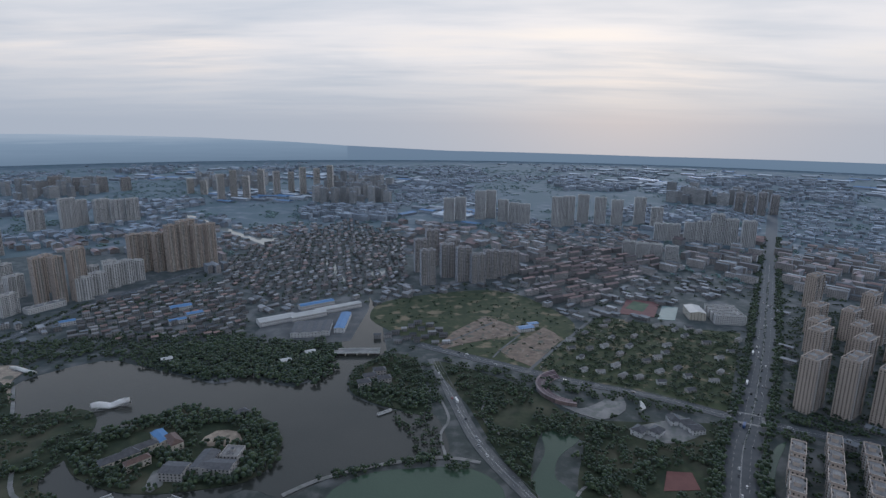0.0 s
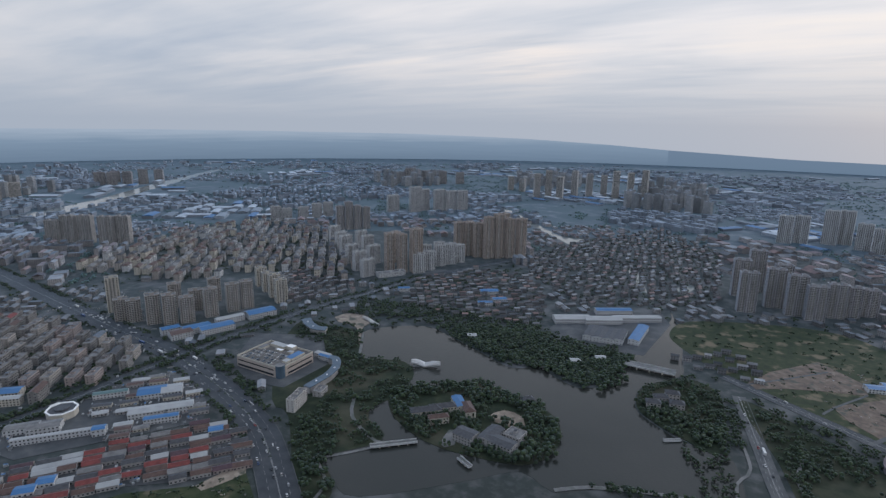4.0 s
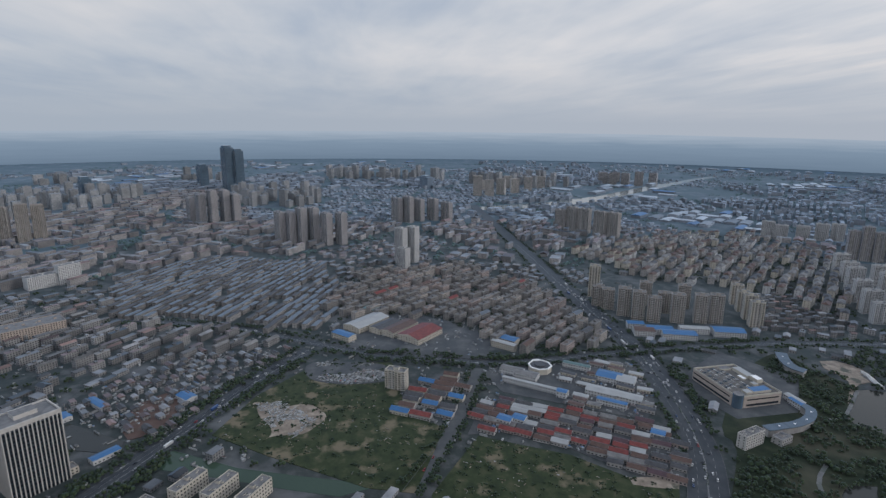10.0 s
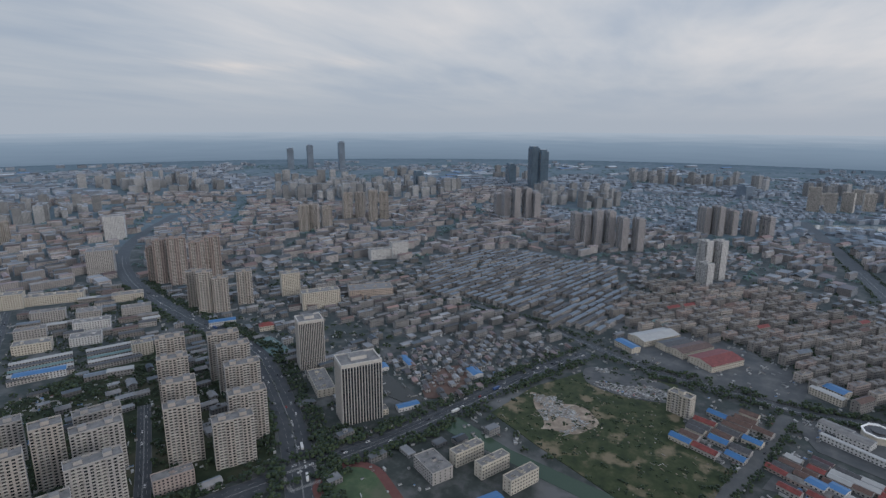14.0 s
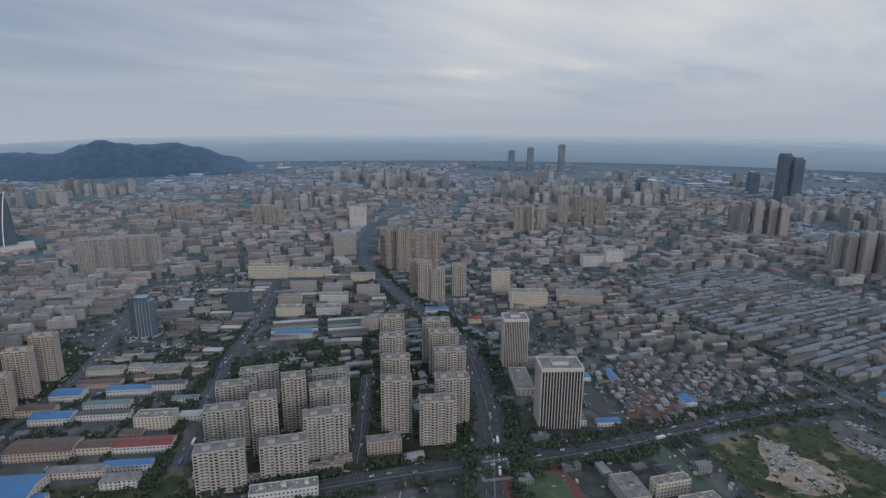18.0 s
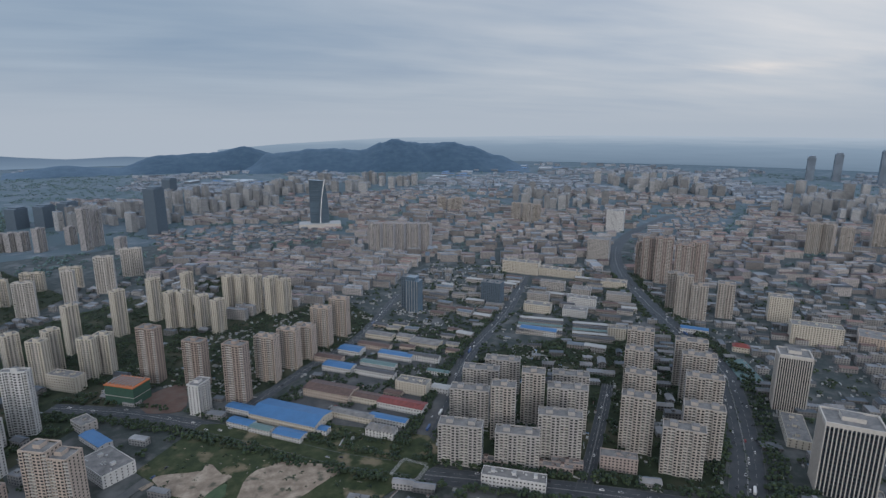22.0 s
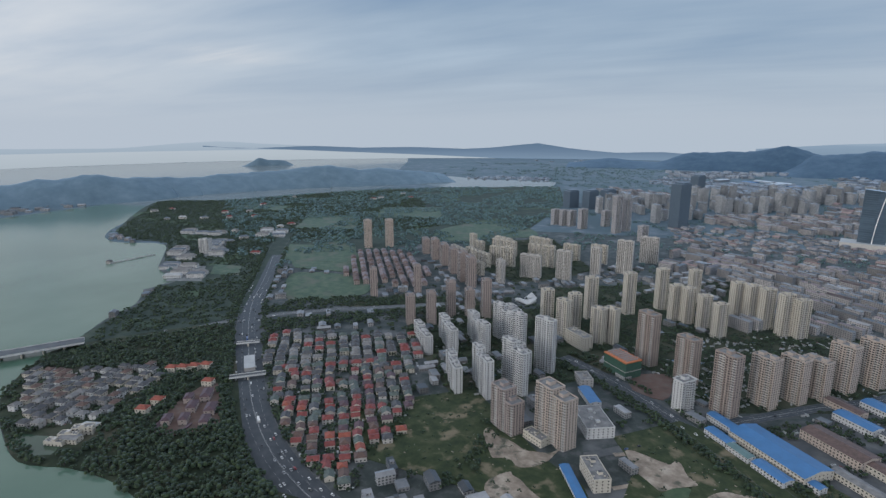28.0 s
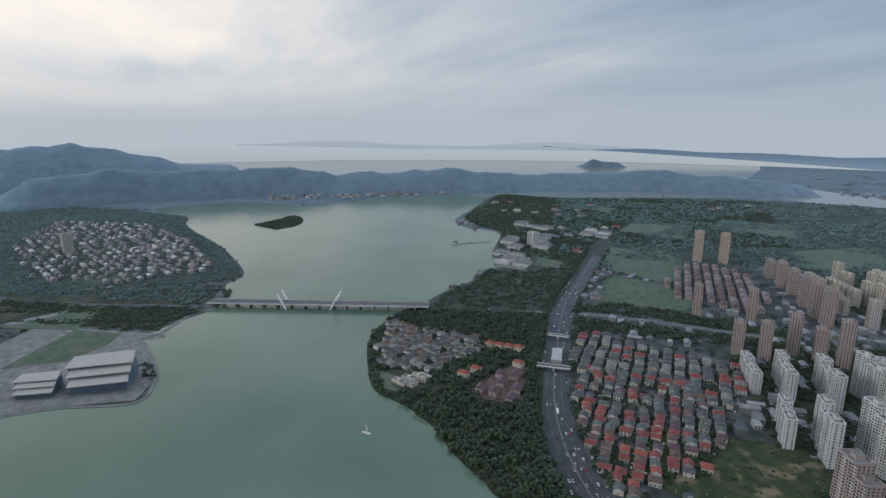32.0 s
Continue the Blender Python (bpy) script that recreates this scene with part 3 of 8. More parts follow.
road([(256, 410), (303, 494), (348, 560), (469, 752), (683, 1112), (969, 1596), (1308, 2169)], 30, 0.4, label="straight avenue with trees and traffic")
road([(457, 507), (402, 527), (354, 548), (319, 566), (252, 610), (157, 650), (36, 717), (-37, 760)], 16, 0.3)
road([(82, 414), (39, 499), (11, 605), (-15, 710)], 14, 0.3, "road_pale", True, "pale park road with a dotted centre line")

# ---- generators for buildings ----
RNG = random.Random(5)


def fill(poly, ang, pitch_w, pitch_d, jitter=0.1, skip=0.0, keep_roads=True):
    """Places (x, y) in rows turned by ang degrees inside a plan polygon, clear of the roads."""
    c, s = math.cos(radians(ang)), math.sin(radians(ang))
    us = [c * x + s * y for x, y in poly]
    vs = [-s * x + c * y for x, y in poly]
    out = []
    v = min(vs) + pitch_d / 2
    while v < max(vs):
        u = min(us) + pitch_w / 2
        while u < max(us):
            uu, vv = u + RNG.uniform(-1, 1) * jitter * pitch_w, v + RNG.uniform(-1, 1) * jitter * pitch_d
            x, y = c * uu - s * vv, s * uu + c * vv
            if inside(x, y, poly) and RNG.random() >= skip and not (keep_roads and on_road(x, y, pitch_d * 0.3)):
                out.append((x, y))
            u += pitch_w
        v += pitch_d
    return out


ROAD_CELLS = {}


def on_road(x, y, margin):
    if not ROAD_CELLS:
        for line, width, z in ROADS:
            for i in range(len(line) - 1):
                (x0, y0), (x1, y1) = line[i], line[i + 1]
                n = max(1, int(math.hypot(x1 - x0, y1 - y0) / 8))
                for k in range(n):
                    px, py = x0 + (x1 - x0) * k / n, y0 + (y1 - y0) * k / n
                    ROAD_CELLS.setdefault((int(px // 60), int(py // 60)), []).append((px, py, width / 2))
    cx, cy = int(x // 60), int(y // 60)
    for i in (-1, 0, 1):
        for j in (-1, 0, 1):
            for px, py, w in ROAD_CELLS.get((cx + i, cy + j), ()):
                if (px - x) ** 2 + (py - y) ** 2 < (w + margin) ** 2:
                    return True
    return False


OCC = {}


def occupy(x, y, r):
    OCC.setdefault((int(x // 80), int(y // 80)), []).append((x, y, r))


def built_on(x, y, r):
    cx, cy = int(x // 80), int(y // 80)
    for i in (-1, 0, 1):
        for j in (-1, 0, 1):
            for px, py, q in OCC.get((cx + i, cy + j), ()):
                if (px - x) ** 2 + (py - y) ** 2 < (q + r) ** 2:
                    return True
    return False


# -- flats and towers with real storeys --
TOWER_CACHE = {}


def outline(w, d, bays):
    """A plan with stepped fronts, as slab flats have."""
    p, n = [], bays * 2
    step = w / n
    for side in (1, -1):
        for k in range(n):
            dep = d / 2 - (2.0 if k % 4 in (1, 2) else 0.0)
            a, b = -w / 2 + k * step, -w / 2 + (k + 1) * step
            if side == 1:
                p += [(a, -dep), (b, -dep)]
            else:
                p += [(-a, dep), (-b, dep)]
    return p


def tower_template(w, d, storeys, wall, style):
    key = (w, d, storeys, wall, style)
    if key in TOWER_CACHE:
        return TOWER_CACHE[key]
    fh = 2.95
    h = storeys * fh + 0.6
    bays = max(2, round(w / 8))
    p = outline(w, d, bays)
    body, win, bal, roof = Geo(), Geo(), Geo(), Geo()
    body.prism(p, 0, h, 0, 1)
    for i in range(len(p)):
        (x0, y0), (x1, y1) = p[i], p[(i + 1) % len(p)]
        ln = math.hypot(x1 - x0, y1 - y0)
        if ln < 2.0:
            continue
        tx, ty = (x1 - x0) / ln, (y1 - y0) / ln
        nx, ny = ty, -tx
        n = max(1, int(ln / 3.4))
        for k in range(n):
            u0 = ln * (k + 0.5) / n
            front = abs(ny) > 0.5
            recess = front and abs(y0) < d / 2 - 0.5
            ww = min(ln / n * (0.72 if recess else 0.6), 2.4 if front else 1.3)
            for s in range(storeys):
                z0 = s * fh + (0.5 if recess else 0.9)
                hh = 2.1 if recess else 1.55
                a = [(x0 + tx * (u0 + q * ww / 2) + nx * 0.04, y0 + ty * (u0 + q * ww / 2) + ny * 0.04) for q in (-1, 1)]
                win.quad((*a[0], z0), (*a[1], z0), (*a[1], z0 + hh), (*a[0], z0 + hh), 1 if recess else 0)
                if recess:
                    cx, cy = x0 + tx * u0 + nx * 0.6, y0 + ty * u0 + ny * 0.6
                    bal.box(cx, cy, s * fh + 0.05, ln / n * 0.96, 1.15, 1.0, math.atan2(ty, tx), 0, 0)
    # a parapet in one ring, and the lift houses
    o = [(-w / 2, -d / 2), (w / 2, -d / 2), (w / 2, d / 2), (-w / 2, d / 2)]
    q = [(x * (1 - 1.0 / w), y * (1 - 1.0 / d)) for x, y in o]
    v = [(x, y, z) for z in (h - 0.05, h + 1.3) for x, y in o] + [(x, y, z) for z in (h + 1.3, h + 0.02) for x, y in q]
    roof.v = v
    for k in range(4):
        n = (k + 1) % 4
        for r in (0, 4, 8):
            roof.f.append((r + k, r + n, r + 4 + n, r + 4 + k))
            roof.m.append(0)
            roof.uv += [(0, 0)] * 4
    lift = Geo()
    lift.box(0, 0.5, h - 0.05, 6.5, d * 0.42, 3.8, 0, 0, 1)
    base = new("apartment_tower", None)
    part("wall", body.mesh("wall", [wall, "roof_grey"]), base)
    tagged(part("glazing", win.mesh("glazing", ["glass", "opening"]), base), kind="stuff")
    tagged(part("balcony_front", bal.mesh("balcony_front", ["wall_white" if wall == "wall_white" else "wall_trim"]), base), kind="stuff")
    part("parapet", roof.mesh("parapet", [wall]), base)
    lm, nl = lift.mesh("lift_house", [wall, "roof_grey"]), max(1, bays // 2)
    for k in range(nl):
        part("lift_house", lm, base, m=pose((k + 0.5) / nl * w - w / 2, 0, 0))
    TOWER_CACHE[key] = base
    base["fresh"] = 1
    return base


LOOKS = {"wall_beige": "beige", "wall_brown": "brown brick", "wall_tan": "tan and brown", "wall_grey": "grey", "wall_white": "white", "wall_trim": "pale grey", "wall_old": "weathered grey", "wall_hazy": "hazy pale brown", "wall_cream": "cream", "wall_dark": "dark glass", "wall_pinkish": "pinkish brown"}


def tower(x, y, h, ang, w=26, d=15, wall="wall_beige", group="towers", style="slab", tail="with balconies on every storey"):
    st = max(3, round(h / 2.95))
    st = st if st < 12 else round(st / 2) * 2
    t = tower_template(w, d, st, wall, style)
    m = pose(x, y, 0, 0, 0, ang)
    occupy(x, y, max(w, d) * 0.5)
    if t.get("fresh"):
        del t["fresh"]
        t.matrix_basis = m
        ob = t
    else:
        ob = copy_thing(t, m)
    kind = "tower" if st > 9 else "block"
    return tagged(ob, f"{LOOKS[wall]} {st}-storey apartment {kind} {tail}", "apartment building", group)


def towers(rows, ang, **kw):
    for x, y, h in rows:
        tower(x, y, h, ang, **kw)


# -- low houses and slab flats, each a thing --
HOUSES = {}


def house_template(w, d, h, roof, wall, roof_mat, plain_body=False):
    key = (w, d, h, roof, wall, roof_mat, plain_body)
    if key in HOUSES:
        return HOUSES[key]
    body, win, top = Geo(), Geo(), Geo()
    body.box(0, 0, 0, w, d, h, 0, 0, 1)
    fl = max(1, int(h / 3))
    for s in range(fl):
        for side in (-1, 1):
            n = max(2, int(w / 3.4))
            for k in range(n):
                u = -w / 2 + w * (k + 0.5) / n
                z0, y = s * h / fl + 1.0, side * (d / 2 + 0.03)
                a, b = (u - 0.8 * side * -1, u + 0.8 * side * -1)
                win.quad((a, y, z0), (b, y, z0), (b, y, z0 + 1.4), (a, y, z0 + 1.4))
            n = max(1, int(d / 5))
            for k in range(n):
                v = -d / 2 + d * (k + 0.5) / n
                z0, x = s * h / fl + 1.0, side * (w / 2 + 0.03)
                a, b = v - 0.6 * side, v + 0.6 * side
                win.quad((x, a, z0), (x, b, z0), (x, b, z0 + 1.3), (x, a, z0 + 1.3))
    if roof == "gable":
        top.gable(0, 0, h, w, d, d * 0.28, 0, 0, 0.5, 0, 1)
    elif roof == "hip":
        top.gable(0, 0, h, w, d, d * 0.3, 0, 0, 0.6, d * 0.45)
    elif roof == "low":
        top.gable(0, 0, h, w, d, d * 0.1, 0, 0, 0.4, 0, 1)
    else:
        for x, y, bw, bd in ((0, -d / 2 + 0.15, w, 0.3), (0, d / 2 - 0.15, w, 0.3), (-w / 2 + 0.15, 0, 0.3, d), (w / 2 - 0.15, 0, 0.3, d)):
            top.box(x, y, h - 0.02, bw, bd, 0.9, 0, 1)
        for k in range(max(1, int(w / 18))):
            u = (k + 0.5) / max(1, int(w / 18)) * w - w / 2
            top.box(u, 0.8, h - 0.02, 3.4, 4.2, 2.7, 0, 1, 0)
        for k in range(min(9, int(w / 4))):
            top.box(RNG.uniform(-0.45, 0.45) * w, RNG.uniform(-0.4, 0.4) * d, h - 0.02, RNG.uniform(1.2, 2.6), RNG.uniform(0.9, 1.8), RNG.uniform(0.7, 1.5), 0, 1, 0)
    if plain_body:
        k = len(body.v)
        body.v += win.v
        body.f += [tuple(k + i for i in f_) for f_ in win.f]
        body.m += [2] * len(win.f)
        body.uv += win.uv
    base = new("house", body.mesh("house", [wall, "roof_grey" if roof == "flat" else wall, "glass"]))
    part("roof", top.mesh("roof", [roof_mat, wall]), base)
    if not plain_body:
        tagged(part("glazing", win.mesh("glazing", ["glass"]), base), kind="stuff")
    base["fresh"] = 1
    HOUSES[key] = base
    return base


def house(x, y, ang, w, d, h, roof="gable", wall="wall_grey", roof_mat="roof_dark", label="grey house with a dark pitched roof", category="house", group="", name="house", plain_body=False):
    if d > w and roof != "flat":
        w, d, ang = d, w, ang + 90          # the ridge runs along the longer side
    t = house_template(w, d, h, roof, wall, roof_mat, plain_body)
    m = pose(x, y, 0, 0, 0, ang)
    occupy(x, y, max(w, d) * 0.5)
    if t.get("fresh"):
        del t["fresh"]
        t.matrix_basis = m
        ob = t
    else:
        ob = copy_thing(t, m)
    ob.name = name
    return tagged(ob, label, category, group)


def estate(poly, ang, w, d, h, gap_w, gap_d, roof, walls, roofs, label, category="house", group="", name="house", skip=0.05, jitter=0.05, turn=3, plain_body=True):
    for x, y in [p for p in fill(poly, ang, w + gap_w, d + gap_d, jitter, skip) if not built_on(*p, d * 0.45)]:
        i = RNG.randrange(3)
        ww, hh = w * (0.85, 1.0, 1.12)[i], h * (1.0, 1.0, 0.8)[RNG.randrange(3)]
        house(x, y, ang + RNG.uniform(-turn, turn), round(ww, 1), d, round(hh, 1), roof, RNG.choice(walls), RNG.choice(roofs), label, category, group, name, plain_body)


# -- whole quarters too many and too far to count: joined --
def quarter(name, poly, ang, w, d, hs, gap_w, gap_d, wall, roof, label, pitched=0.0, skip=0.08, jitter=0.14, turn=2):
    g_ = Geo()
    roofs = [roof] if isinstance(roof, str) else list(roof)
    for x, y in fill(poly, ang, w + gap_w, d + gap_d, jitter, skip):
        h = RNG.choice(hs) * RNG.uniform(0.9, 1.1)
        a = radians(ang + RNG.uniform(-turn, turn))
        ww, dd = w * RNG.uniform(0.7, 1.15), d * RNG.uniform(0.85, 1.1)
        if built_on(x, y, dd):
            continue
        top = RNG.randrange(len(roofs)) + 1
        g_.box(x, y, 0, ww, dd, h, a, 0, top)
        occupy(x, y, dd)
        if RNG.random() < pitched:
            g_.gable(x, y, h, ww, dd, dd * 0.25, a, top, 0.4)
        elif h > 8:
            g_.box(x + RNG.uniform(-2, 2), y, h - 0.02, 4, 4, 2.6, a, 0, 1)
    return tagged(new(name, g_.mesh(name, [wall, *roofs])), label, "buildings", kind="stuff")


# -- trees: tapered trunks, limbs and crowns of many small leaf clumps --
def tree_shape(seed, blobs, leaves, limbs, low=0.0):
    """A tapered trunk, limbs, and a crown of lumpy leaf masses with loose leaf sprays round them."""
    rng = random.Random(seed)
    v, f, mi = [], [], []

    def tube(a, b, r0, r1):
        i = len(v)
        for p, r in ((a, r0), (b, r1)):
            for k in range(4):
                v.append((p[0] + r * math.cos(k * 1.571), p[1] + r * math.sin(k * 1.571), p[2]))
        for k in range(4):
            f.append((i + k, i + (k + 1) % 4, i + 4 + (k + 1) % 4, i + 4 + k))
            mi.append(1)
    if low < 0.3:
        tube((0, 0, 0), (0, 0, 0.5), 0.035, 0.02)
    for b in range(blobs):
        a, r = b * 2.4 + rng.uniform(-0.5, 0.5), 0.27 * math.sqrt((b + 0.4) / blobs)
        c = (r * math.cos(a), r * math.sin(a), rng.uniform(0.45, 0.62) + 0.28 * (1 - r / 0.27))
        if low:                  # a bushy crown down to the ground
            c = (c[0] * 1.4, c[1] * 1.4, c[2] - low)
        if b < limbs:
            tube((0, 0, 0.35), c, 0.014, 0.006)
        # the mass: a lumpy block of leaves
        rad, tw, i = rng.uniform(0.12, 0.175), rng.uniform(0, 1.57), len(v)
        for z in (-0.75, 0.7):
            for k in range(4):
                q = rad * rng.uniform(0.75, 1.2) * (1.0 if z < 0 else 0.72)
                v.append((c[0] + q * math.cos(tw + 1.571 * k), c[1] + q * math.sin(tw + 1.571 * k), c[2] + z * rad))
        f.extend(((i, i + 1, i + 5, i + 4), (i + 1, i + 2, i + 6, i + 5), (i + 2, i + 3, i + 7, i + 6), (i + 3, i, i + 4, i + 7), (i + 4, i + 5, i + 6, i + 7)))
        mi.extend([0] * 5)
        for _ in range(leaves):
            u, t = rng.uniform(-0.5, 1), rng.uniform(0, 6.28)
            q = math.sqrt(1 - u * u)
            n = Vector((q * math.cos(t), q * math.sin(t), u))
            p = Vector(c) + n * rad * rng.uniform(0.8, 1.02)
            n = (n + Vector((rng.uniform(-0.5, 0.5), rng.uniform(-0.5, 0.5), rng.uniform(-0.3, 0.6)))).normalized()
            e1 = n.orthogonal().normalized()
            e2 = n.cross(e1)
            h, g_ = rng.uniform(0.03, 0.055), rng.uniform(0.03, 0.05)
            i = len(v)
            v.extend([tuple(p + e1 * h), tuple(p + e2 * g_), tuple(p - e1 * h), tuple(p - e2 * g_)])
            f.append((i, i + 1, i + 2, i + 3))
            mi.append(0)
    return np.array(v), np.array(f), np.array(mi)


TREES = [tree_shape(s, 7, 7, 2, 0.12) for s in range(6)]
MID_TREES = [tree_shape(s + 40, 5, 5, 0, 0.24) for s in range(6)]
BUSHES = [tree_shape(s + 80, 4, 5, 0, 0.4) for s in range(5)]
FAR_TREES = [tree_shape(s + 20, 4, 3, 0, 0.38) for s in range(4)]
CLUMPS = [tree_shape(s + 60, 3, 1, 0, 0.38) for s in range(5)]


def grove(name, spots, size, label, category="trees", base=0.0, leaf="leaf"):
    """Many trees as one object; spots: (x, y)."""
    vs, fs, ms, off = [], [], [], 0
    for x, y in spots:
        r = math.hypot(x, y)
        shape = RNG.choice(BUSHES if size < 5.5 and r < 900 else TREES if r < 480 else MID_TREES if r < 900 else FAR_TREES if r < 1900 else CLUMPS)
        s, a, wd = size * RNG.uniform(0.65, 1.25), RNG.uniform(0, 6.28), RNG.uniform(1.25, 1.75) * (1.35 if r > 1900 else 1)
        c, sn = math.cos(a) * s * wd, math.sin(a) * s * wd
        v, f, mi = shape
        vs.append(np.stack([x + c * v[:, 0] - sn * v[:, 1], y + sn * v[:, 0] + c * v[:, 1], base + s * v[:, 2]], 1))
        fs.append(f + off)
        ms.append(mi)
        off += len(v)
    if not vs:
        return
    v, f, mi = np.concatenate(vs), np.concatenate(fs), np.concatenate(ms)
    me = bpy.data.meshes.new(name)
    me.vertices.add(len(v))
    me.vertices.foreach_set("co", v.astype(np.float32).ravel())
    me.loops.add(len(f) * 4)
    me.loops.foreach_set("vertex_index", f.astype(np.int32).ravel())
    me.polygons.add(len(f))
    me.polygons.foreach_set("loop_start", np.arange(0, len(f) * 4, 4, dtype=np.int32))
    me.materials.append(M[leaf])
    me.materials.append(M["bark"])
    me.polygons.foreach_set("material_index", mi.astype(np.int32))
    me.update(calc_edges=True)
    return tagged(new(name, me), label, category, kind="stuff")


def wood(poly, pitch, size, label, holes=(), name="woodland", base=0.0, skip=0.15, gap=1.5, leaf="leaf"):
    spots = [p for p in fill(poly, 17, pitch, pitch, 0.45, skip) if not any(inside(*p, h) for h in holes) and not built_on(*p, gap)]
    return grove(name, spots, size, label, base=base, leaf=leaf)


def lay(poly, label, mat="grass"):
    """Low planted ground under an estate, below the level of roads and paths."""
    return patch("lawn", poly, 0.03 + 0.002 * len(PATCHES) - 0.006 * (len(PATCHES) + 1) - 0.1, mat, label, "park", rounded=False)


def verge(line, offset, pitch, size, label, skip=0.1, name="roadside_trees"):
    spots = []
    for i in range(len(line) - 1):
        a, b = Vector(line[i]), Vector(line[i + 1])
        t = b - a
        n = max(1, int(t.length / pitch))
        for k in range(n):
            if RNG.random() < skip:
                continue
            p = a + t * (k / n)
            q = Vector((-t.y, t.x)).normalized() * (offset + RNG.uniform(-1.5, 1.5))
            spots.append((p.x + q.x, p.y + q.y))
    return grove(name, spots, size, label)


def clutter(name, areas, count, sizes, mats, label, seed=3, avoid=()):
    """Small loose things on the ground, far too many to count: awnings, parked vans, huts, heaps, low walls."""
    rng = random.Random(seed)
    g_ = Geo()
    total = sum((max(p[0] for p in q) - min(p[0] for p in q)) * (max(p[1] for p in q) - min(p[1] for p in q)) for q in areas)
    for q in areas:
        x0, x1, y0, y1 = min(p[0] for p in q), max(p[0] for p in q), min(p[1] for p in q), max(p[1] for p in q)
        for _ in range(int(count * (x1 - x0) * (y1 - y0) / total)):
            x, y = rng.uniform(x0, x1), rng.uniform(y0, y1)
            if noise.noise((x * 0.03, y * 0.03, 8)) < -0.1 or not inside(x, y, q) or on_road(x, y, 1) or built_on(x, y, -2) or any(inside(x, y, a_) for a_ in avoid):
                continue
            w, d, h = (rng.uniform(*sizes[k]) for k in range(3))
            if rng.random() < 0.2:
                w *= 2.5
                d *= 0.4
            g_.box(x, y, 0, w, d, h + 0.5, radians(50 + rng.choice((0, 90)) + rng.uniform(-12, 12)), 0, rng.choices(range(len(mats)), [len(mats) - k for k in range(len(mats))])[0])
    return tagged(new(name, g_.mesh(name, mats)), label, "clutter", kind="stuff")

# ---- tower estates ----
towers([(-367, -352, 50), (-405, -367, 54), (-446, -408, 56), (-484, -454, 62), (-508, -491, 62)], 139, w=37, d=16, wall="wall_beige", group="towers beside the avenue")
towers([(-352, -398, 61), (-388, -439, 62), (-429, -491, 60), (-463, -530, 64)], 139, w=32, d=16, wall="wall_beige", group="towers beside the avenue")
towers([(-179, -438, 40), (-228, -415, 38), (-272, -412, 51), (-215, -501, 41), (-247, -543, 40), (-309, -457, 44), (-344, -504, 38), (-282, -557, 40)], 149, w=42, d=16, wall="wall_grey", group="towers of the grey estate")
towers([(-237, -464, 59), (-281, -481, 56)], 149, w=25, d=17, wall="wall_beige", group="towers of the grey estate")

TAKEN = []          # plan areas already built on


def claim(poly):
    TAKEN.append(poly)
    return poly


for q in (PARK_LAKE, BIG_LAKE):
    claim(q)

# ---- the park round the lake ----
NORTH_SHORE = claim([(-405, 673), (-399, 745), (-284, 770), (-155, 740), (-142, 654), (-166, 618), (-226, 641), (-269, 640), (-355, 654)])
wood(NORTH_SHORE, 9, 11, "dense dark green trees along the lake shore")
NORTH_SHORE_2 = claim([(-253, 685), (-234, 643), (-187, 626), (-168, 639), (-156, 699), (-143, 741), (-177, 771), (-227, 757), (-262, 731)])
wood(NORTH_SHORE_2, 9, 11, "dense dark green trees along the lake shore")
wood(claim([(-457, 696), (-398, 675), (-336, 653), (-284, 631), (-263, 648), (-256, 691), (-262, 731), (-321, 815), (-385, 777), (-476, 791), (-640, 743), (-591, 659), (-484, 720)]), 9.5, 10, "dark green trees behind the promenade")
EAST_SPIT = claim([(-81, 722), (-117, 670), (-114, 616), (-88, 589), (-54, 571), (-18, 567), (-30, 683), (-51, 719)])
patch("lawn", EAST_SPIT, 0.4, "grass", "wooded spit between lake and road", "lawn")
wood(EAST_SPIT, 9, 10, "dark trees on the spit", [[(-102, 632), (-60, 633), (-71, 673), (-101, 672)]], base=0.4)
wood(ISLAND, 8.5, 11, "dense trees round the island's villas", [[(-323, 455), (-270, 483), (-276, 518), (-314, 523), (-343, 491)], [(-226, 440), (-183, 457), (-196, 494), (-242, 483)], [(-247, 493), (-205, 504), (-222, 534), (-258, 519)], [(-274, 424), (-227, 425), (-247, 463), (-284, 457)]], base=0.5, skip=0.08)
PARK_EAST = claim([(-11, 701), (109, 622), (156, 556), (297, 547), (310, 536), (248, 417), (127, 415), (145, 511), (107, 526), (82, 445), (87, 414), (55, 489), (30, 578)])
patch("lawn", PARK_EAST, 0.22, "grass", "park lawn with paths and trees", "lawn")
wood(PARK_EAST, 8, 8.5, "park trees beside the paths", [[(59, 531), (101, 532), (109, 580), (63, 573)], [(103, 580), (199, 534), (229, 624), (111, 637)], [(191, 507), (276, 503), (300, 553), (207, 557)], [(183, 422), (238, 423), (257, 474), (211, 469)]], base=0.2, skip=0.2)
wood(claim([(-60, 564), (-15, 558), (-1, 524), (3, 481), (-24, 476), (-37, 518)]), 9, 7, "reeds and bushes in the marshy corner", skip=0.3)
wood([(-115, 442), (-77, 463), (4, 481), (26, 465), (9, 457), (-34, 463), (-75, 452), (-103, 432)], 7, 8, "trees along the causeway", skip=0.3)
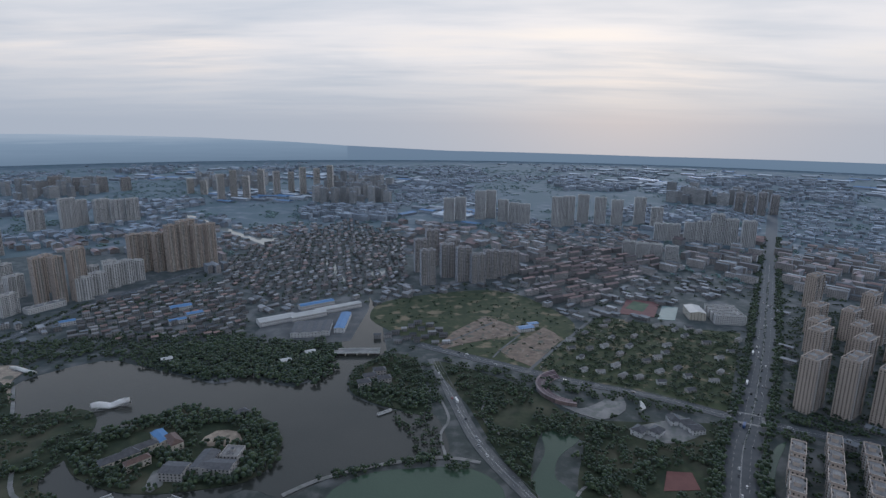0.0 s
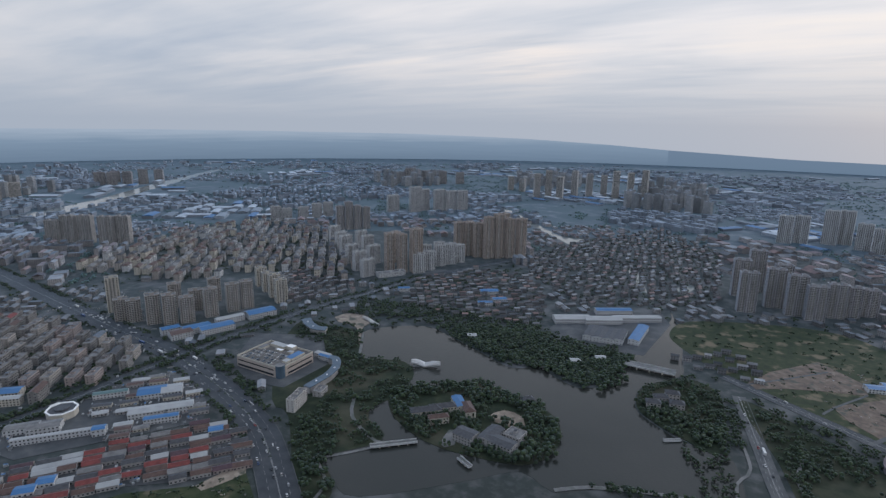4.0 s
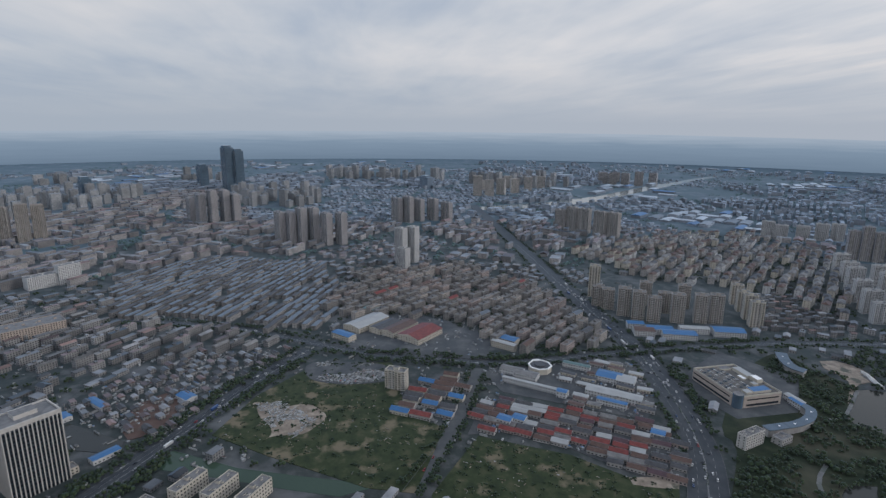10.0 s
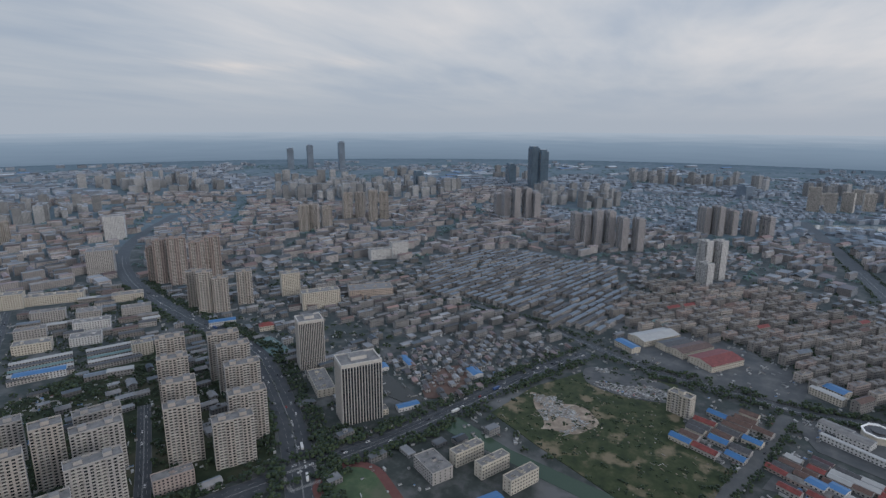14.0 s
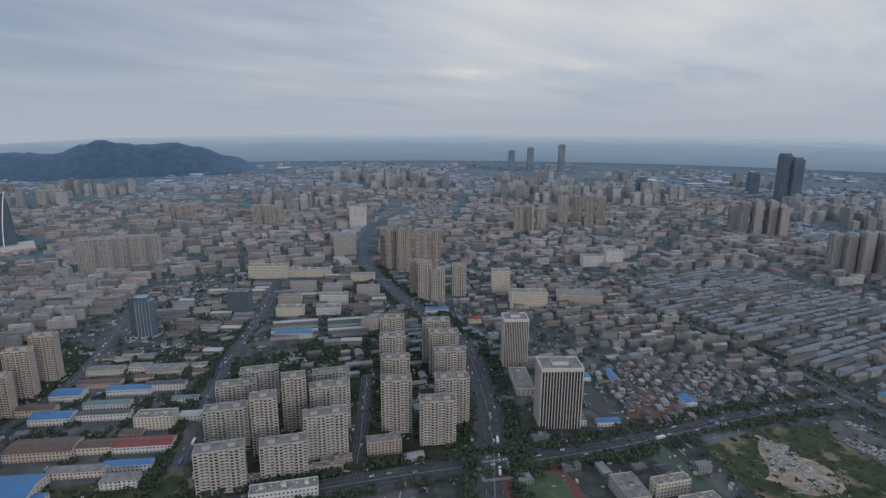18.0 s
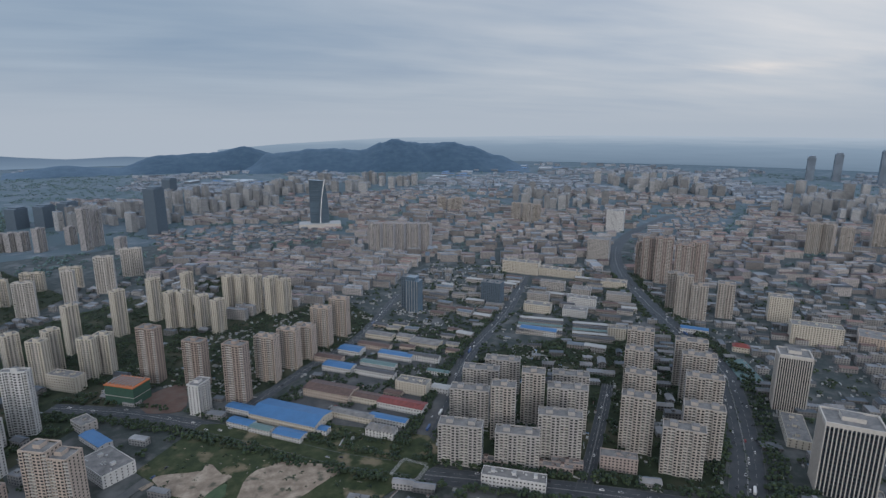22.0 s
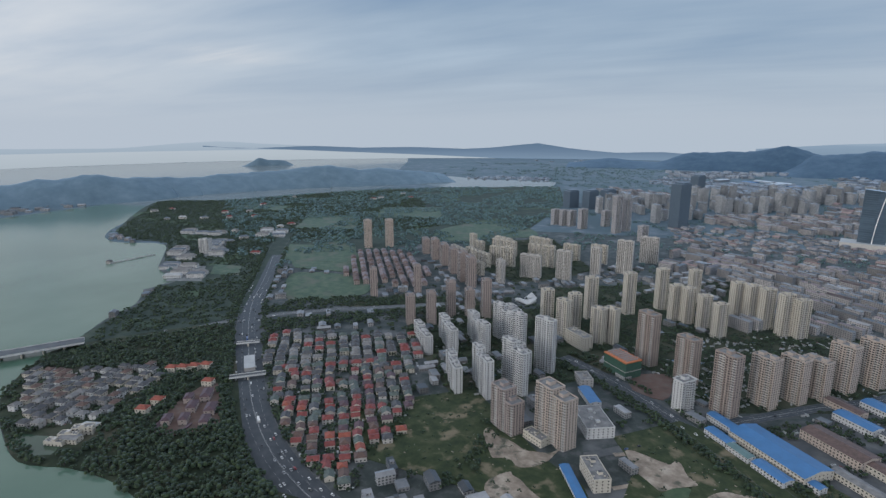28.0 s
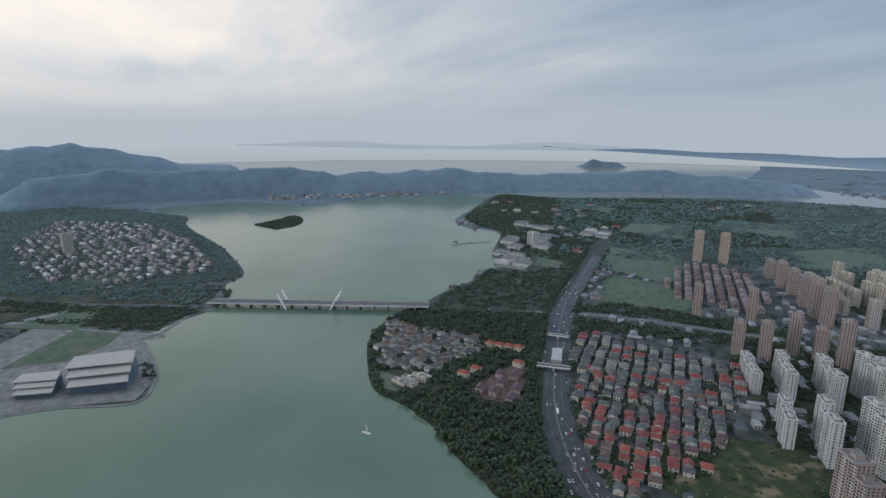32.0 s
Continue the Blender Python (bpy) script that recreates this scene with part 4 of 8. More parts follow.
WEST_PARK = claim([(-477, 392), (-435, 378), (-313, 276), (-297, 294), (-316, 322), (-347, 342), (-323, 383), (-322, 407), (-358, 423), (-368, 448), (-362, 483), (-377, 539), (-410, 563), (-445, 551), (-473, 542), (-527, 615), (-582, 608), (-642, 601), (-591, 507)])
patch("lawn", WEST_PARK, 0.2, "grass", "green park slope beside the highway", "lawn")
wood(WEST_PARK, 8.2, 8.5, "park trees on the west shore", [[(-521, 376), (-644, 462), (-644, 543), (-548, 542), (-504, 526), (-452, 485), (-414, 397), (-429, 366)], [(-361, 395), (-390, 407), (-404, 446), (-377, 435)], [(-418, 486), (-415, 531), (-394, 535), (-394, 506), (-405, 473)]], base=0.2, skip=0.3)
for pts, w in (([(-527, 615), (-470, 537), (-473, 519)], 4), ([(-399, 447), (-375, 416), (-333, 395), (-313, 394), (-286, 414)], 4), ([(-367, 327), (-347, 342), (-319, 379), (-313, 394)], 3.5), ([(-365, 336), (-343, 332), (-315, 312), (-310, 293)], 3),
               ([(-76, 459), (-45, 469), (4, 478), (37, 470)], 5), ([(4, 478), (-2, 519), (7, 553), (-10, 619)], 3), ([(-140, 419), (-115, 440), (-76, 459)], 5), ([(52, 606), (45, 554), (61, 520)], 3), ([(119, 422), (133, 438), (149, 423)], 3),
               ([(1062, 294), (996, 192), (900, 53), (899, 83)], 6), ([(904, 84), (912, 57), (974, 20), (999, -21)], 6), ([(707, 211), (704, 158), (681, 78), (726, 60), (770, 59), (847, 72), (899, 83)], 5)):
    line = smooth_line(pts, 10)
    tagged(new("footpath", ribbon(line, w, 0.62).mesh("footpath", ["paving"])), "pale paved footpath", "path", kind="structure")

# bridges over the park lake
def bridge(a, b, width, deck, spans, label, mat="paving", thick=1.2, group=""):
    a, b = Vector(a), Vector(b)
    t = (b - a).normalized()
    ang = math.atan2(t.y, t.x)
    c, ln = (a + b) / 2, (b - a).length
    base = tagged(new("bridge", None), label, "bridge", group)
    base.matrix_basis = pose(c.x, c.y, 0, 0, 0, math.degrees(ang))
    g_ = Geo()
    g_.box(0, 0, deck - thick, ln, width, thick, 0, 0, 1, True)
    part("deck", g_.mesh("deck", ["wall_white", mat]), base)
    for sgn in (-1, 1):
        r = Geo()
        r.box(0, sgn * (width / 2 - 0.2), deck, ln, 0.25, 1.0, 0, 0)
        part("railing", r.mesh("railing", ["wall_white"]), base)
    pier = Geo()
    pier.box(0, 0, 0, 1.6, width * 0.8, deck - thick + 0.05, 0, 0)
    pm = pier.mesh("pier", ["wall_cream"])
    for k in range(spans - 1):
        part("pier", pm, base, m=pose(-ln / 2 + ln * (k + 1) / spans, 0, 0))
    return base


bridge(*[(-154, 722), (-90, 725)], 14, 5, 4, "flat cream road bridge over the lake channel")
bridge(*[(-319, 379), (-285, 413)], 6, 3, 5, "low stone footbridge to the island")
bridge(*[(-235, 412), (-218, 405)], 5, 3, 3, "short stone footbridge at the island's tip")
bridge(*[(-73, 556), (-58, 567)], 3, 1.6, 4, "narrow wooden jetty on the lake")
bridge(*[(-171, 936), (-151, 937)], 7, 4, 2, "small bridge beside the factory")

# white sail-shaped pavilion on the lake
def shell(name, cx, cy, ang, length, width, height, label, mat="metal_white", lift=1.0):
    """A doubly curved white shell on a low deck."""
    bm_ = bmesh.new()
    nu, nv = 22, 8
    grid = []
    for i in range(nu + 1):
        u = i / nu
        wdt = width * (0.35 + 0.65 * math.sin(math.pi * min(1, u * 1.15)) ** 0.8) * (1 - 0.15 * math.cos(6.3 * u))
        row = []
        for j in range(nv + 1):
            v = j / nv * 2 - 1
            z = lift + height * (0.35 + 0.65 * abs(math.cos(math.pi * (u * 1.25 - 0.1)))) * (1 - v * v * 0.75)
            row.append(bm_.verts.new(((u - 0.5) * length, v * wdt / 2 + 2.5 * math.sin(5 * u), z)))
        grid.append(row)
    for i in range(nu):
        for j in range(nv):
            bm_.faces.new((grid[i][j], grid[i + 1][j], grid[i + 1][j + 1], grid[i][j + 1]))
    bmesh.ops.solidify(bm_, geom=bm_.faces[:], thickness=0.5)
    me_ = bpy.data.meshes.new("roof_shell")
    bm_.to_mesh(me_)
    bm_.free()
    me_.materials.append(M[mat])
    me_.polygons.foreach_set("use_smooth", [True] * len(me_.polygons))
    base = tagged(new(name, None), label, "pavilion")
    base.matrix_basis = pose(cx, cy, 0, 0, 0, ang)
    part("roof_shell", me_, base)
    deck = Geo()
    deck.box(0, 0, 0, length * 0.8, width * 0.6, 1.0, 0, 0)
    part("deck", deck.mesh("deck", ["paving"]), base)
    for k in range(5):
        post = Geo()
        post.box((k - 2) * length * 0.17, 0, 1.0, 0.6, 0.6, height * 0.55, 0, 0)
        part("column", post.mesh("column", ["metal_white"]), base)
    return base


shell("lake_pavilion", -378, 567, 27, 40, 13, 9, "white sail-shaped pavilion standing in the lake")
shell("shore_canopy", -543, 654, -14, 48, 7, 5, "white arched canopy at the end of the beach")
patch("beach", [(-609, 639), (-607, 662), (-578, 674), (-545, 663), (-540, 630), (-499, 573), (-550, 625), (-590, 627)], 0.5, "dirt", "pale sandy beach", "beach")

# villas and hotel on the island
def hall(x, y, ang, w, d, h, wall="wall_cream", roof_mat="roof_brown", roof="hip", label="cream hall with a brown hipped roof", name="hall", category="building", group=""):
    return house(x, y, ang, w, d, h, roof, wall, roof_mat, label, category, group, name)


ISL = 46
for px_, w_, d_, rm in (([(-308, 463)][0], 34, 12, "roof_dark"), ([(-296, 480)][0], 30, 11, "roof_dark"), ([(-286, 499)][0], 12, 26, "roof_blue"), ([(-271, 493)][0], 12, 24, "roof_brown"), ([(-288, 458)][0], 22, 9, "roof_brown")):
    hall(*px_, ISL, w_, d_, 8, "wall_cream", rm, "low" if rm == "roof_blue" else "hip", "cream villa wing with a hipped tile roof, on the island", "villa", "villa", "island villas")
for px_, w_, d_ in (([(-209, 451)][0], 30, 16), ([(-203, 472)][0], 18, 18), ([(-224, 459)][0], 16, 30), ([(-246, 445)][0], 22, 18)):
    hall(*px_, ISL - 50, w_, d_, 9, "wall_grey", "roof_dark", "low" if w_ != 18 else "flat", "grey hotel wing among trees on the island", "villa", "villa", "island villas")
patch("forecourt", [(-264, 424), (-270, 451), (-263, 457), (-251, 431), (-257, 421)], 0.56, "paving", "pale parking court", "yard")
patch("lawn", [(-247, 497), (-239, 521), (-215, 519), (-204, 502), (-220, 492)], 0.56, "dirt", "bare lawn beside the villas", "lawn")
hall(-224, 552, ISL, 14, 10, 6, "wall_grey", "roof_dark", "hip", "dark-roofed pavilion beside the lake", "pavilion", "pavilion")
for px_ in [(-93, 644), (-83, 661), (-74, 638), (-98, 626)]:
    hall(*px_, 20 + RNG.uniform(-10, 10), 16, 11, 7, "wall_grey", "roof_dark", "hip", "dark-roofed villa on the wooded spit", "villa", "villa", "spit villas")
for px_ in [(-375, 689), (-213, 689), (-187, 718)]:
    hall(*px_, 30, 14, 10, 6, "wall_white", "roof_pale", "low", "small white lakeside pavilion among trees", "pavilion", "pavilion")

# ---- factory with blue and white roofs at the channel ----
claim([(-293, 797), (-276, 888), (-184, 969), (-133, 938), (-140, 774), (-228, 750)])
FA = 34
for a_, w_, d_, rm in (([(-273, 847)][0], 60, 22, "roof_pale"), ([(-228, 870)][0], 60, 20, "roof_pale"), ([(-183, 909)][0], 80, 14, "roof_pale"), ([(-226, 925)][0], 62, 16, "roof_blue")):
    hall(*a_, FA, w_, d_, 8, "wall_white", rm, "low", "long factory hall with a sheet-metal roof", "factory_hall", "factory", "factory by the channel")
hall(-163, 838, 91, 75, 16, 8, "wall_white", "roof_blue", "low", "long factory hall with a bright blue roof", "factory_hall", "factory", "factory by the channel")
for k, px_ in enumerate([(-227, 804), (-212, 806), (-197, 809), (-185, 814)]):
    hall(*px_, 95, 50, 15, 8, "wall_white", "roof_dark", "low", "white factory hall with a dark ridged roof", "factory_hall", "factory", "factory by the channel")
patch("yard", [(-293, 797), (-280, 903), (-153, 970), (-131, 922), (-140, 770), (-235, 746)], 0.14, "concrete_yard", "concrete factory yard", "yard", rounded=False)

# ---- villages north of the lake ----
V1 = claim([(-562, 767), (-448, 759), (-300, 792), (-383, 996), (-455, 1069), (-592, 1044), (-627, 906)])
quarter("village_houses", V1, 38, 11, 7, (4, 5, 7), 2.5, 3.5, "city_low", ("city_roof", "city_roof_red", "roof_dark", "city_roof"), "low grey and red village houses", 0.8)
wood(V1, 11, 6.5, "trees between the village houses", skip=0.4, gap=-3)
for px_, w_, d_ in (([(-457, 903)][0], 34, 18), ([(-418, 870)][0], 26, 14), ([(-431, 837)][0], 26, 12), ([(-601, 824)][0], 22, 12)):
    hall(*px_, 38, w_, d_, 7, "wall_white", "roof_blue", "low", "workshop with a bright blue metal roof", "workshop", "workshop", "village workshops")
V2 = claim([(-450, 1070), (-289, 933), (-179, 1003), (-77, 1084), (-116, 1541), (-317, 1811), (-506, 1377), (-504, 1257)])
quarter("village_houses", V2, 60, 12, 7.5, (4, 5, 7), 3, 5.5, "city_low", ("city_roof", "city_roof_red", "roof_dark", "city_roof"), "rows of grey village houses along canals", 0.7)
wood(V2, 15, 7, "trees between the village rows", skip=0.4, gap=-4)
V3 = claim([(-107, 779), (-54, 755), (13, 761), (5, 806), (-42, 854), (-84, 803)])
quarter("village_houses", V3, 10, 11, 8, (4, 5, 6), 3, 4, "city_low", ("city_roof", "city_roof_red", "roof_dark", "city_roof"), "grey farmhouses behind the lake", 0.9)
# fields and building land
FIELD = claim([(-125, 879), (-90, 972), (105, 1032), (208, 889), (195, 788), (118, 678), (44, 721), (-21, 756), (-75, 803)])
patch("field", FIELD, 0.14, "wild_grass", "overgrown green field", "field")
for q_ in ([(16, 811), (72, 885), (117, 835), (119, 801), (66, 781), (32, 764)], [(83, 742), (129, 792), (160, 837), (177, 811), (182, 785), (119, 690), (96, 712)], [(-9, 757), (16, 811), (32, 764), (4, 743)]):
    patch("bare_ground", q_, 0.3, "brown_earth", "bare brown building land with low walls", "field", rounded=False, wobble=5)
for pts, w in (([(109, 667), (161, 746), (211, 817), (269, 907)], 5), ([(-9, 751), (33, 797), (81, 854)], 3), ([(211, 806), (255, 773)], 2.5), ([(119, 801), (83, 742), (70, 715)], 3)):
    tagged(new("lane", ribbon(smooth_line(pts, 10), w, 0.6).mesh("lane", ["road_pale"])), "pale lane between fields and plots", "path", kind="structure")
hall(130, 821, 20, 26, 14, 6, "wall_white", "roof_blue", "low", "site shed with a blue roof on bare ground", "shed", "shed")
hall(144, 839, 20, 18, 10, 6, "wall_white", "roof_blue", "low", "site shed with a blue roof on bare ground", "shed", "shed")
SCRUB = claim([(195, 788), (266, 891), (381, 841), (471, 819), (328, 572), (254, 616), (158, 657), (121, 678)])
patch("field", SCRUB, 0.16, "wild_grass", "patchwork of gardens and scrub", "field", rounded=False)
wood(SCRUB, 8.5, 6.5, "scattered trees among gardens", skip=0.35)
estate(SCRUB, 25, 11, 7, 4.5, 22, 26, "gable", ["wall_grey", "wall_white"], ["roof_dark", "roof_grey"], "small grey farmhouse among gardens", skip=0.35, jitter=0.35, turn=25, group="garden farmhouses")
# school and its sports ground
patch("sports_ground", [(304, 904), (360, 888), (400, 968), (345, 987)], 0.5, "running_track", "red clay sports court", "sports ground", rounded=False)
patch("sports_ground", [(324, 933), (354, 975), (376, 957), (350, 915)], 0.56, "meadow", "green middle of the sports court", "sports ground", rounded=False)
patch("sports_ground", [(361, 877), (389, 873), (422, 940), (397, 949)], 0.5, "roof_teal", "green sports court", "sports ground", rounded=False)
SCH = -8
for k in range(4):
    x_, y_ = [(473, 859)][0]
    a_ = radians(SCH + 90)
    hall(x_ + 17 * k * math.cos(a_), y_ + 17 * k * math.sin(a_), SCH, 48, 9, 15, "wall_white", "roof_grey", "flat", "white five-storey school wing", "school_wing", "school", "school")
hall(431, 896, SCH + 90, 42, 26, 13, "wall_cream", "roof_pale", "low", "cream school hall with a pale roof", "school_hall", "school", "school")
claim([(376, 841), (491, 832), (584, 995), (443, 990)])
# brown-grey towers and far slabs, seen over the fields
towers([(-33, 1073, 69), (-51, 1173, 70), (-28, 1224, 82), (7, 1129, 68), (40, 1100, 69), (69, 1089, 62), (99, 1124, 57), (121, 1143, 53), (148, 1167, 45), (18, 1200, 65)], 15, w=30, d=16, wall="wall_hazy", group="brown towers beyond the field")
claim([(-69, 1052), (162, 1127), (192, 1410), (-87, 1333)])
towers([(15, 1809, 76), (54, 1833, 77), (122, 1860, 90), (159, 1885, 95), (196, 1820, 69), (230, 1790, 66), (260, 1771, 65)], -10, w=36, d=15, wall="wall_white", group="pale slabs on the plain")
towers([(358, 1726, 91), (399, 1748, 95), (456, 1792, 90), (507, 1774, 89), (557, 1757, 83), (639, 1782, 89), (674, 1724, 65)], -10, w=36, d=15, wall="wall_white", group="pale slabs on the plain")
towers([(464, 1346, 35), (489, 1323, 37), (520, 1312, 35), (549, 1291, 36)], -15, w=30, d=14, wall="wall_white", group="white blocks")
towers([(616, 1538, 49), (651, 1532, 50), (693, 1519, 52), (752, 1492, 82), (785, 1479, 69), (820, 1453, 71), (722, 1506, 57)], -15, w=34, d=15, wall="wall_white", group="pale slabs on the plain")
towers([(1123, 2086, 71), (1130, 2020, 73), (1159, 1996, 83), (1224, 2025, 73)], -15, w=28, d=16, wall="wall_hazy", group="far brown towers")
QA = claim([(164, 980), (258, 935), (382, 1101), (522, 1246), (461, 1389), (304, 1415), (169, 1182)])
quarter("rowhouse_quarter", QA, 30, 34, 10, (8, 10, 12), 8, 10, "city_low", "city_roof_red", "red-roofed rows of low flats", 0.5)
# estate beyond the avenue
towers([(426, 584, 66), (460, 569, 67), (492, 554, 64), (501, 687, 55), (550, 671, 54), (588, 656, 52), (545, 755, 51), (593, 736, 48), (635, 718, 49), (673, 958, 63), (627, 800, 49), (667, 790, 53), (589, 823, 46), (705, 864, 52)], 35, w=36, d=18, wall="wall_tan", group="brown towers beyond the avenue")
claim([(386, 561), (535, 508), (903, 911), (640, 963)])
LOW = claim([(295, 418), (352, 495), (449, 502), (508, 479), (418, 380), (275, 377)])
for x_, y_ in fill(LOW, 57, 34, 30, 0.03):
    tower(x_, y_, 19, 57, w=26, d=13, wall="wall_tan", group="six-storey flats beside the canal", tail="with stepped roof terraces")
patch("water", [(280, 418), (310, 466), (344, 505), (359, 513), (321, 467), (289, 418)], 0.2, "green_water", "narrow green canal beside the flats", "water")
patch("sports_ground", [(199, 431), (213, 460), (236, 458), (233, 433)], 0.5, "running_track", "red paved playground", "playground", rounded=False)
verge(smooth_line([(256, 410), (303, 494), (348, 560), (469, 752), (683, 1112), (969, 1596)]), 19, 6, 11, "avenue trees")
verge(smooth_line([(256, 410), (303, 494), (348, 560), (469, 752), (683, 1112), (969, 1596)]), -19, 6, 11, "avenue trees")
wood(claim([(347, 515), (445, 497), (469, 528), (384, 567)]), 9, 9, "dark trees along the cross road", skip=0.2)

for q_ in ([(372, 537), (526, 498), (903, 911), (630, 947)], [(295, 418), (352, 495), (449, 502), (508, 479), (418, 380), (275, 377)]):
    lay(q_, "planted courts between brown towers")
    wood(q_, 9, 7, "dark courtyard trees between the towers", skip=0.3, gap=-3)
# crescent amphitheatre and the plaza beside it
def crescent(cx, cy, r, a0, a1, steps, label):
    base = tagged(new("amphitheatre", None), label, "amphitheatre")
    base.matrix_basis = pose(cx, cy, 0)
    for k in range(steps):
        g_ = Geo()
        r0, r1, z = r + 2.4 * k, r + 2.4 * (k + 1), 0.8 + 0.7 * k
        n = 24
        for i in range(n):
            t0, t1 = (radians(a0 + (a1 - a0) * (i + q) / n) for q in (0, 1))
            p = [(r0 * math.cos(t0), r0 * math.sin(t0)), (r1 * math.cos(t0), r1 * math.sin(t0)), (r1 * math.cos(t1), r1 * math.sin(t1)), (r0 * math.cos(t1), r0 * math.sin(t1))]
            g_.prism(p, 0, z, 0, 0)
        part("tier", g_.mesh("tier", ["roof_plum" if k % 3 else "roof_hazy"]), base)
    return base


_c = [(162, 625)][0]
crescent(*_c, 30, 110, 262, 7, "red brick crescent of stepped terraces")
patch("plaza", [(136, 621), (158, 576), (212, 610), (210, 573), (175, 551), (155, 564), (140, 579)], 0.5, "paving", "pale plaza beside the crescent", "plaza")
for px_ in [(209, 525), (227, 524), (255, 548), (266, 540), (271, 529)]:
    hall(*px_, RNG.uniform(0, 90), 15, 12, 6, "wall_white", "roof_dark", "hip", "white-walled pavilion of the park village", "pavilion", "pavilion", "park village pavilions")
patch("plaza", [(201, 534), (248, 552), (261, 570), (283, 533), (242, 507), (213, 512)], 0.46, "paving", "pale paved court of the park village", "plaza")
shell("ticket_canopy", 229, 576, -101, 22, 6, 5, "white curved canopy beside the plaza")

wood([(-54, 566), (-15, 565), (11, 605), (-15, 701), (-30, 683)], 8, 8, "trees between lake and park road", skip=0.2)
wood([(-11, 716), (156, 646), (251, 608), (317, 562), (311, 550), (212, 593), (109, 622)], 9, 8, "trees along the cross road", skip=0.25)
wood(FIELD, 16, 5, "bushes on the overgrown field", skip=0.5, name="bushes")
clutter("field_rubble", [[(13, 761), (47, 870), (116, 886), (184, 799), (110, 677), (53, 725)], SCRUB], 700, ((0.8, 3.5), (0.6, 1.6), (0.1, 0.9)), ["dirt", "roof_grey", "roof_pale"], "low walls, heaps and plot edges on bare ground", 11)

# ---- west of the lake: highway, mall, markets and workshops ----
# white and beige estate beyond the lake
towers([(-715, 926, 84), (-688, 936, 85), (-664, 950, 91), (-716, 1037, 77), (-750, 997, 72)], 60, w=18, d=17, wall="wall_tan", group="tan towers of the white estate")
towers([(-664, 1139, 82), (-645, 1153, 87), (-618, 1153, 83), (-590, 1154, 100), (-573, 1174, 105), (-552, 1191, 98), (-530, 1210, 94), (-599, 1259, 90)], 60, w=24, d=16, wall="wall_tan", group="tan towers beyond the canal")
towers([(-726, 865, 37), (-773, 894, 41), (-830, 935, 42), (-892, 983, 43), (-951, 1030, 42), (-1019, 1079, 40), (-784, 956, 40), (-847, 1010, 43), (-918, 1070, 42)], 75, w=30, d=13, wall="wall_white", group="white slabs of the estate")
towers([(-648, 983, 41), (-648, 1026, 44), (-636, 1054, 44), (-628, 1079, 42), (-653, 950, 42), (-703, 1052, 38), (-694, 1096, 36)], 45, w=26, d=13, wall="wall_white", group="white slabs of the estate")
hall(-688, 896, 60, 60, 18, 9, "wall_white", "roof_grey", "flat", "long white podium along the road", "podium", "building")
claim([(-744, 792), (-552, 1016), (-519, 1207), (-653, 1497), (-748, 1272), (-1115, 1337), (-1195, 1238)])
towers([(-1135, 1626, 89), (-1077, 1699, 77), (-1051, 1731, 73), (-1022, 1767, 69), (-1202, 1581, 57), (-1130, 1671, 78)], 60, w=44, d=16, wall="wall_white", group="white slabs far off")
towers([(-1121, 1211, 73), (-1104, 1231, 80), (-1088, 1251, 73), (-1071, 1272, 66)], 60, w=24, d=16, wall="wall_hazy", group="tan towers far off")
# grey-brown slab towers before the old town
towers([(-882, 437, 39), (-862, 446, 35), (-827, 458, 45), (-806, 473, 47), (-790, 492, 41), (-829, 534, 39), (-782, 530, 46), (-775, 567, 47), (-770, 592, 48), (-847, 583, 40), (-874, 524, 40)], 65, w=21, d=15, wall="wall_beige", group="grey towers beside the highway")
towers([(-935, 453, 55), (-745, 646, 41), (-779, 661, 40), (-816, 677, 39), (-855, 694, 38)], 65, w=20, d=16, wall="wall_cream", group="pale towers beside the highway")
claim([(-871, 403), (-779, 443), (-726, 570), (-722, 647), (-940, 772), (-1078, 535)])
# old flats, warm coloured
O1 = claim([(-1007, 619), (-940, 772), (-737, 800), (-773, 894), (-1141, 1158), (-1443, 1185), (-1454, 920), (-1296, 616), (-1283, 536)])
estate(O1, 132, 24, 12, 17, 9, 13, "hip", ["wall_beige", "wall_cream", "wall_white", "wall_grey"], ["roof_brown", "roof_grey", "roof_dark"], "beige six-storey flats with a pitched roof", "flats", "old flats beside the highway", "old_block", skip=0.2, jitter=0.2, turn=6)
O2 = claim([(-926, -47), (-1158, 14), (-1187, 249), (-1017, 353), (-694, 388), (-675, 305), (-748, 207), (-876, 124), (-859, -3)])
estate(O2, 132, 25, 10.5, 13.5, 9, 13, "flat", ['wall_old', 'wall_old', 'wall_beige', 'wall_old', 'wall_pinkish'], ['roof_grey', 'roof_slate', 'roof_brown'], "beige six-storey flats with stair houses on the roof", "flats", "beige flats in rows", "flat_block", 0.12, 0.1, 3)
O3 = claim([(-948, 39), (-1082, 95), (-1046, 324), (-834, 380), (-709, 373), (-685, 253), (-753, 203), (-891, 167), (-852, 91)])
estate(O3, 132, 24, 10.5, 13.5, 9, 13, "gable", ['wall_old', 'wall_old', 'wall_beige', 'wall_old', 'wall_pinkish'], ['roof_brown', 'roof_slate', 'roof_red', 'roof_dark'], "weathered six-storey flats with worn pitched roofs", "flats", "weathered flats in rows", "flat_block", 0.12, 0.1, 3)
wood(O3, 13, 7, "street trees between flats", skip=0.4, gap=-5)
wood(O2, 13, 7, "street trees between flats", skip=0.4, gap=-5)
wood(O1, 15, 8, "street trees between flats", skip=0.4, gap=-5)
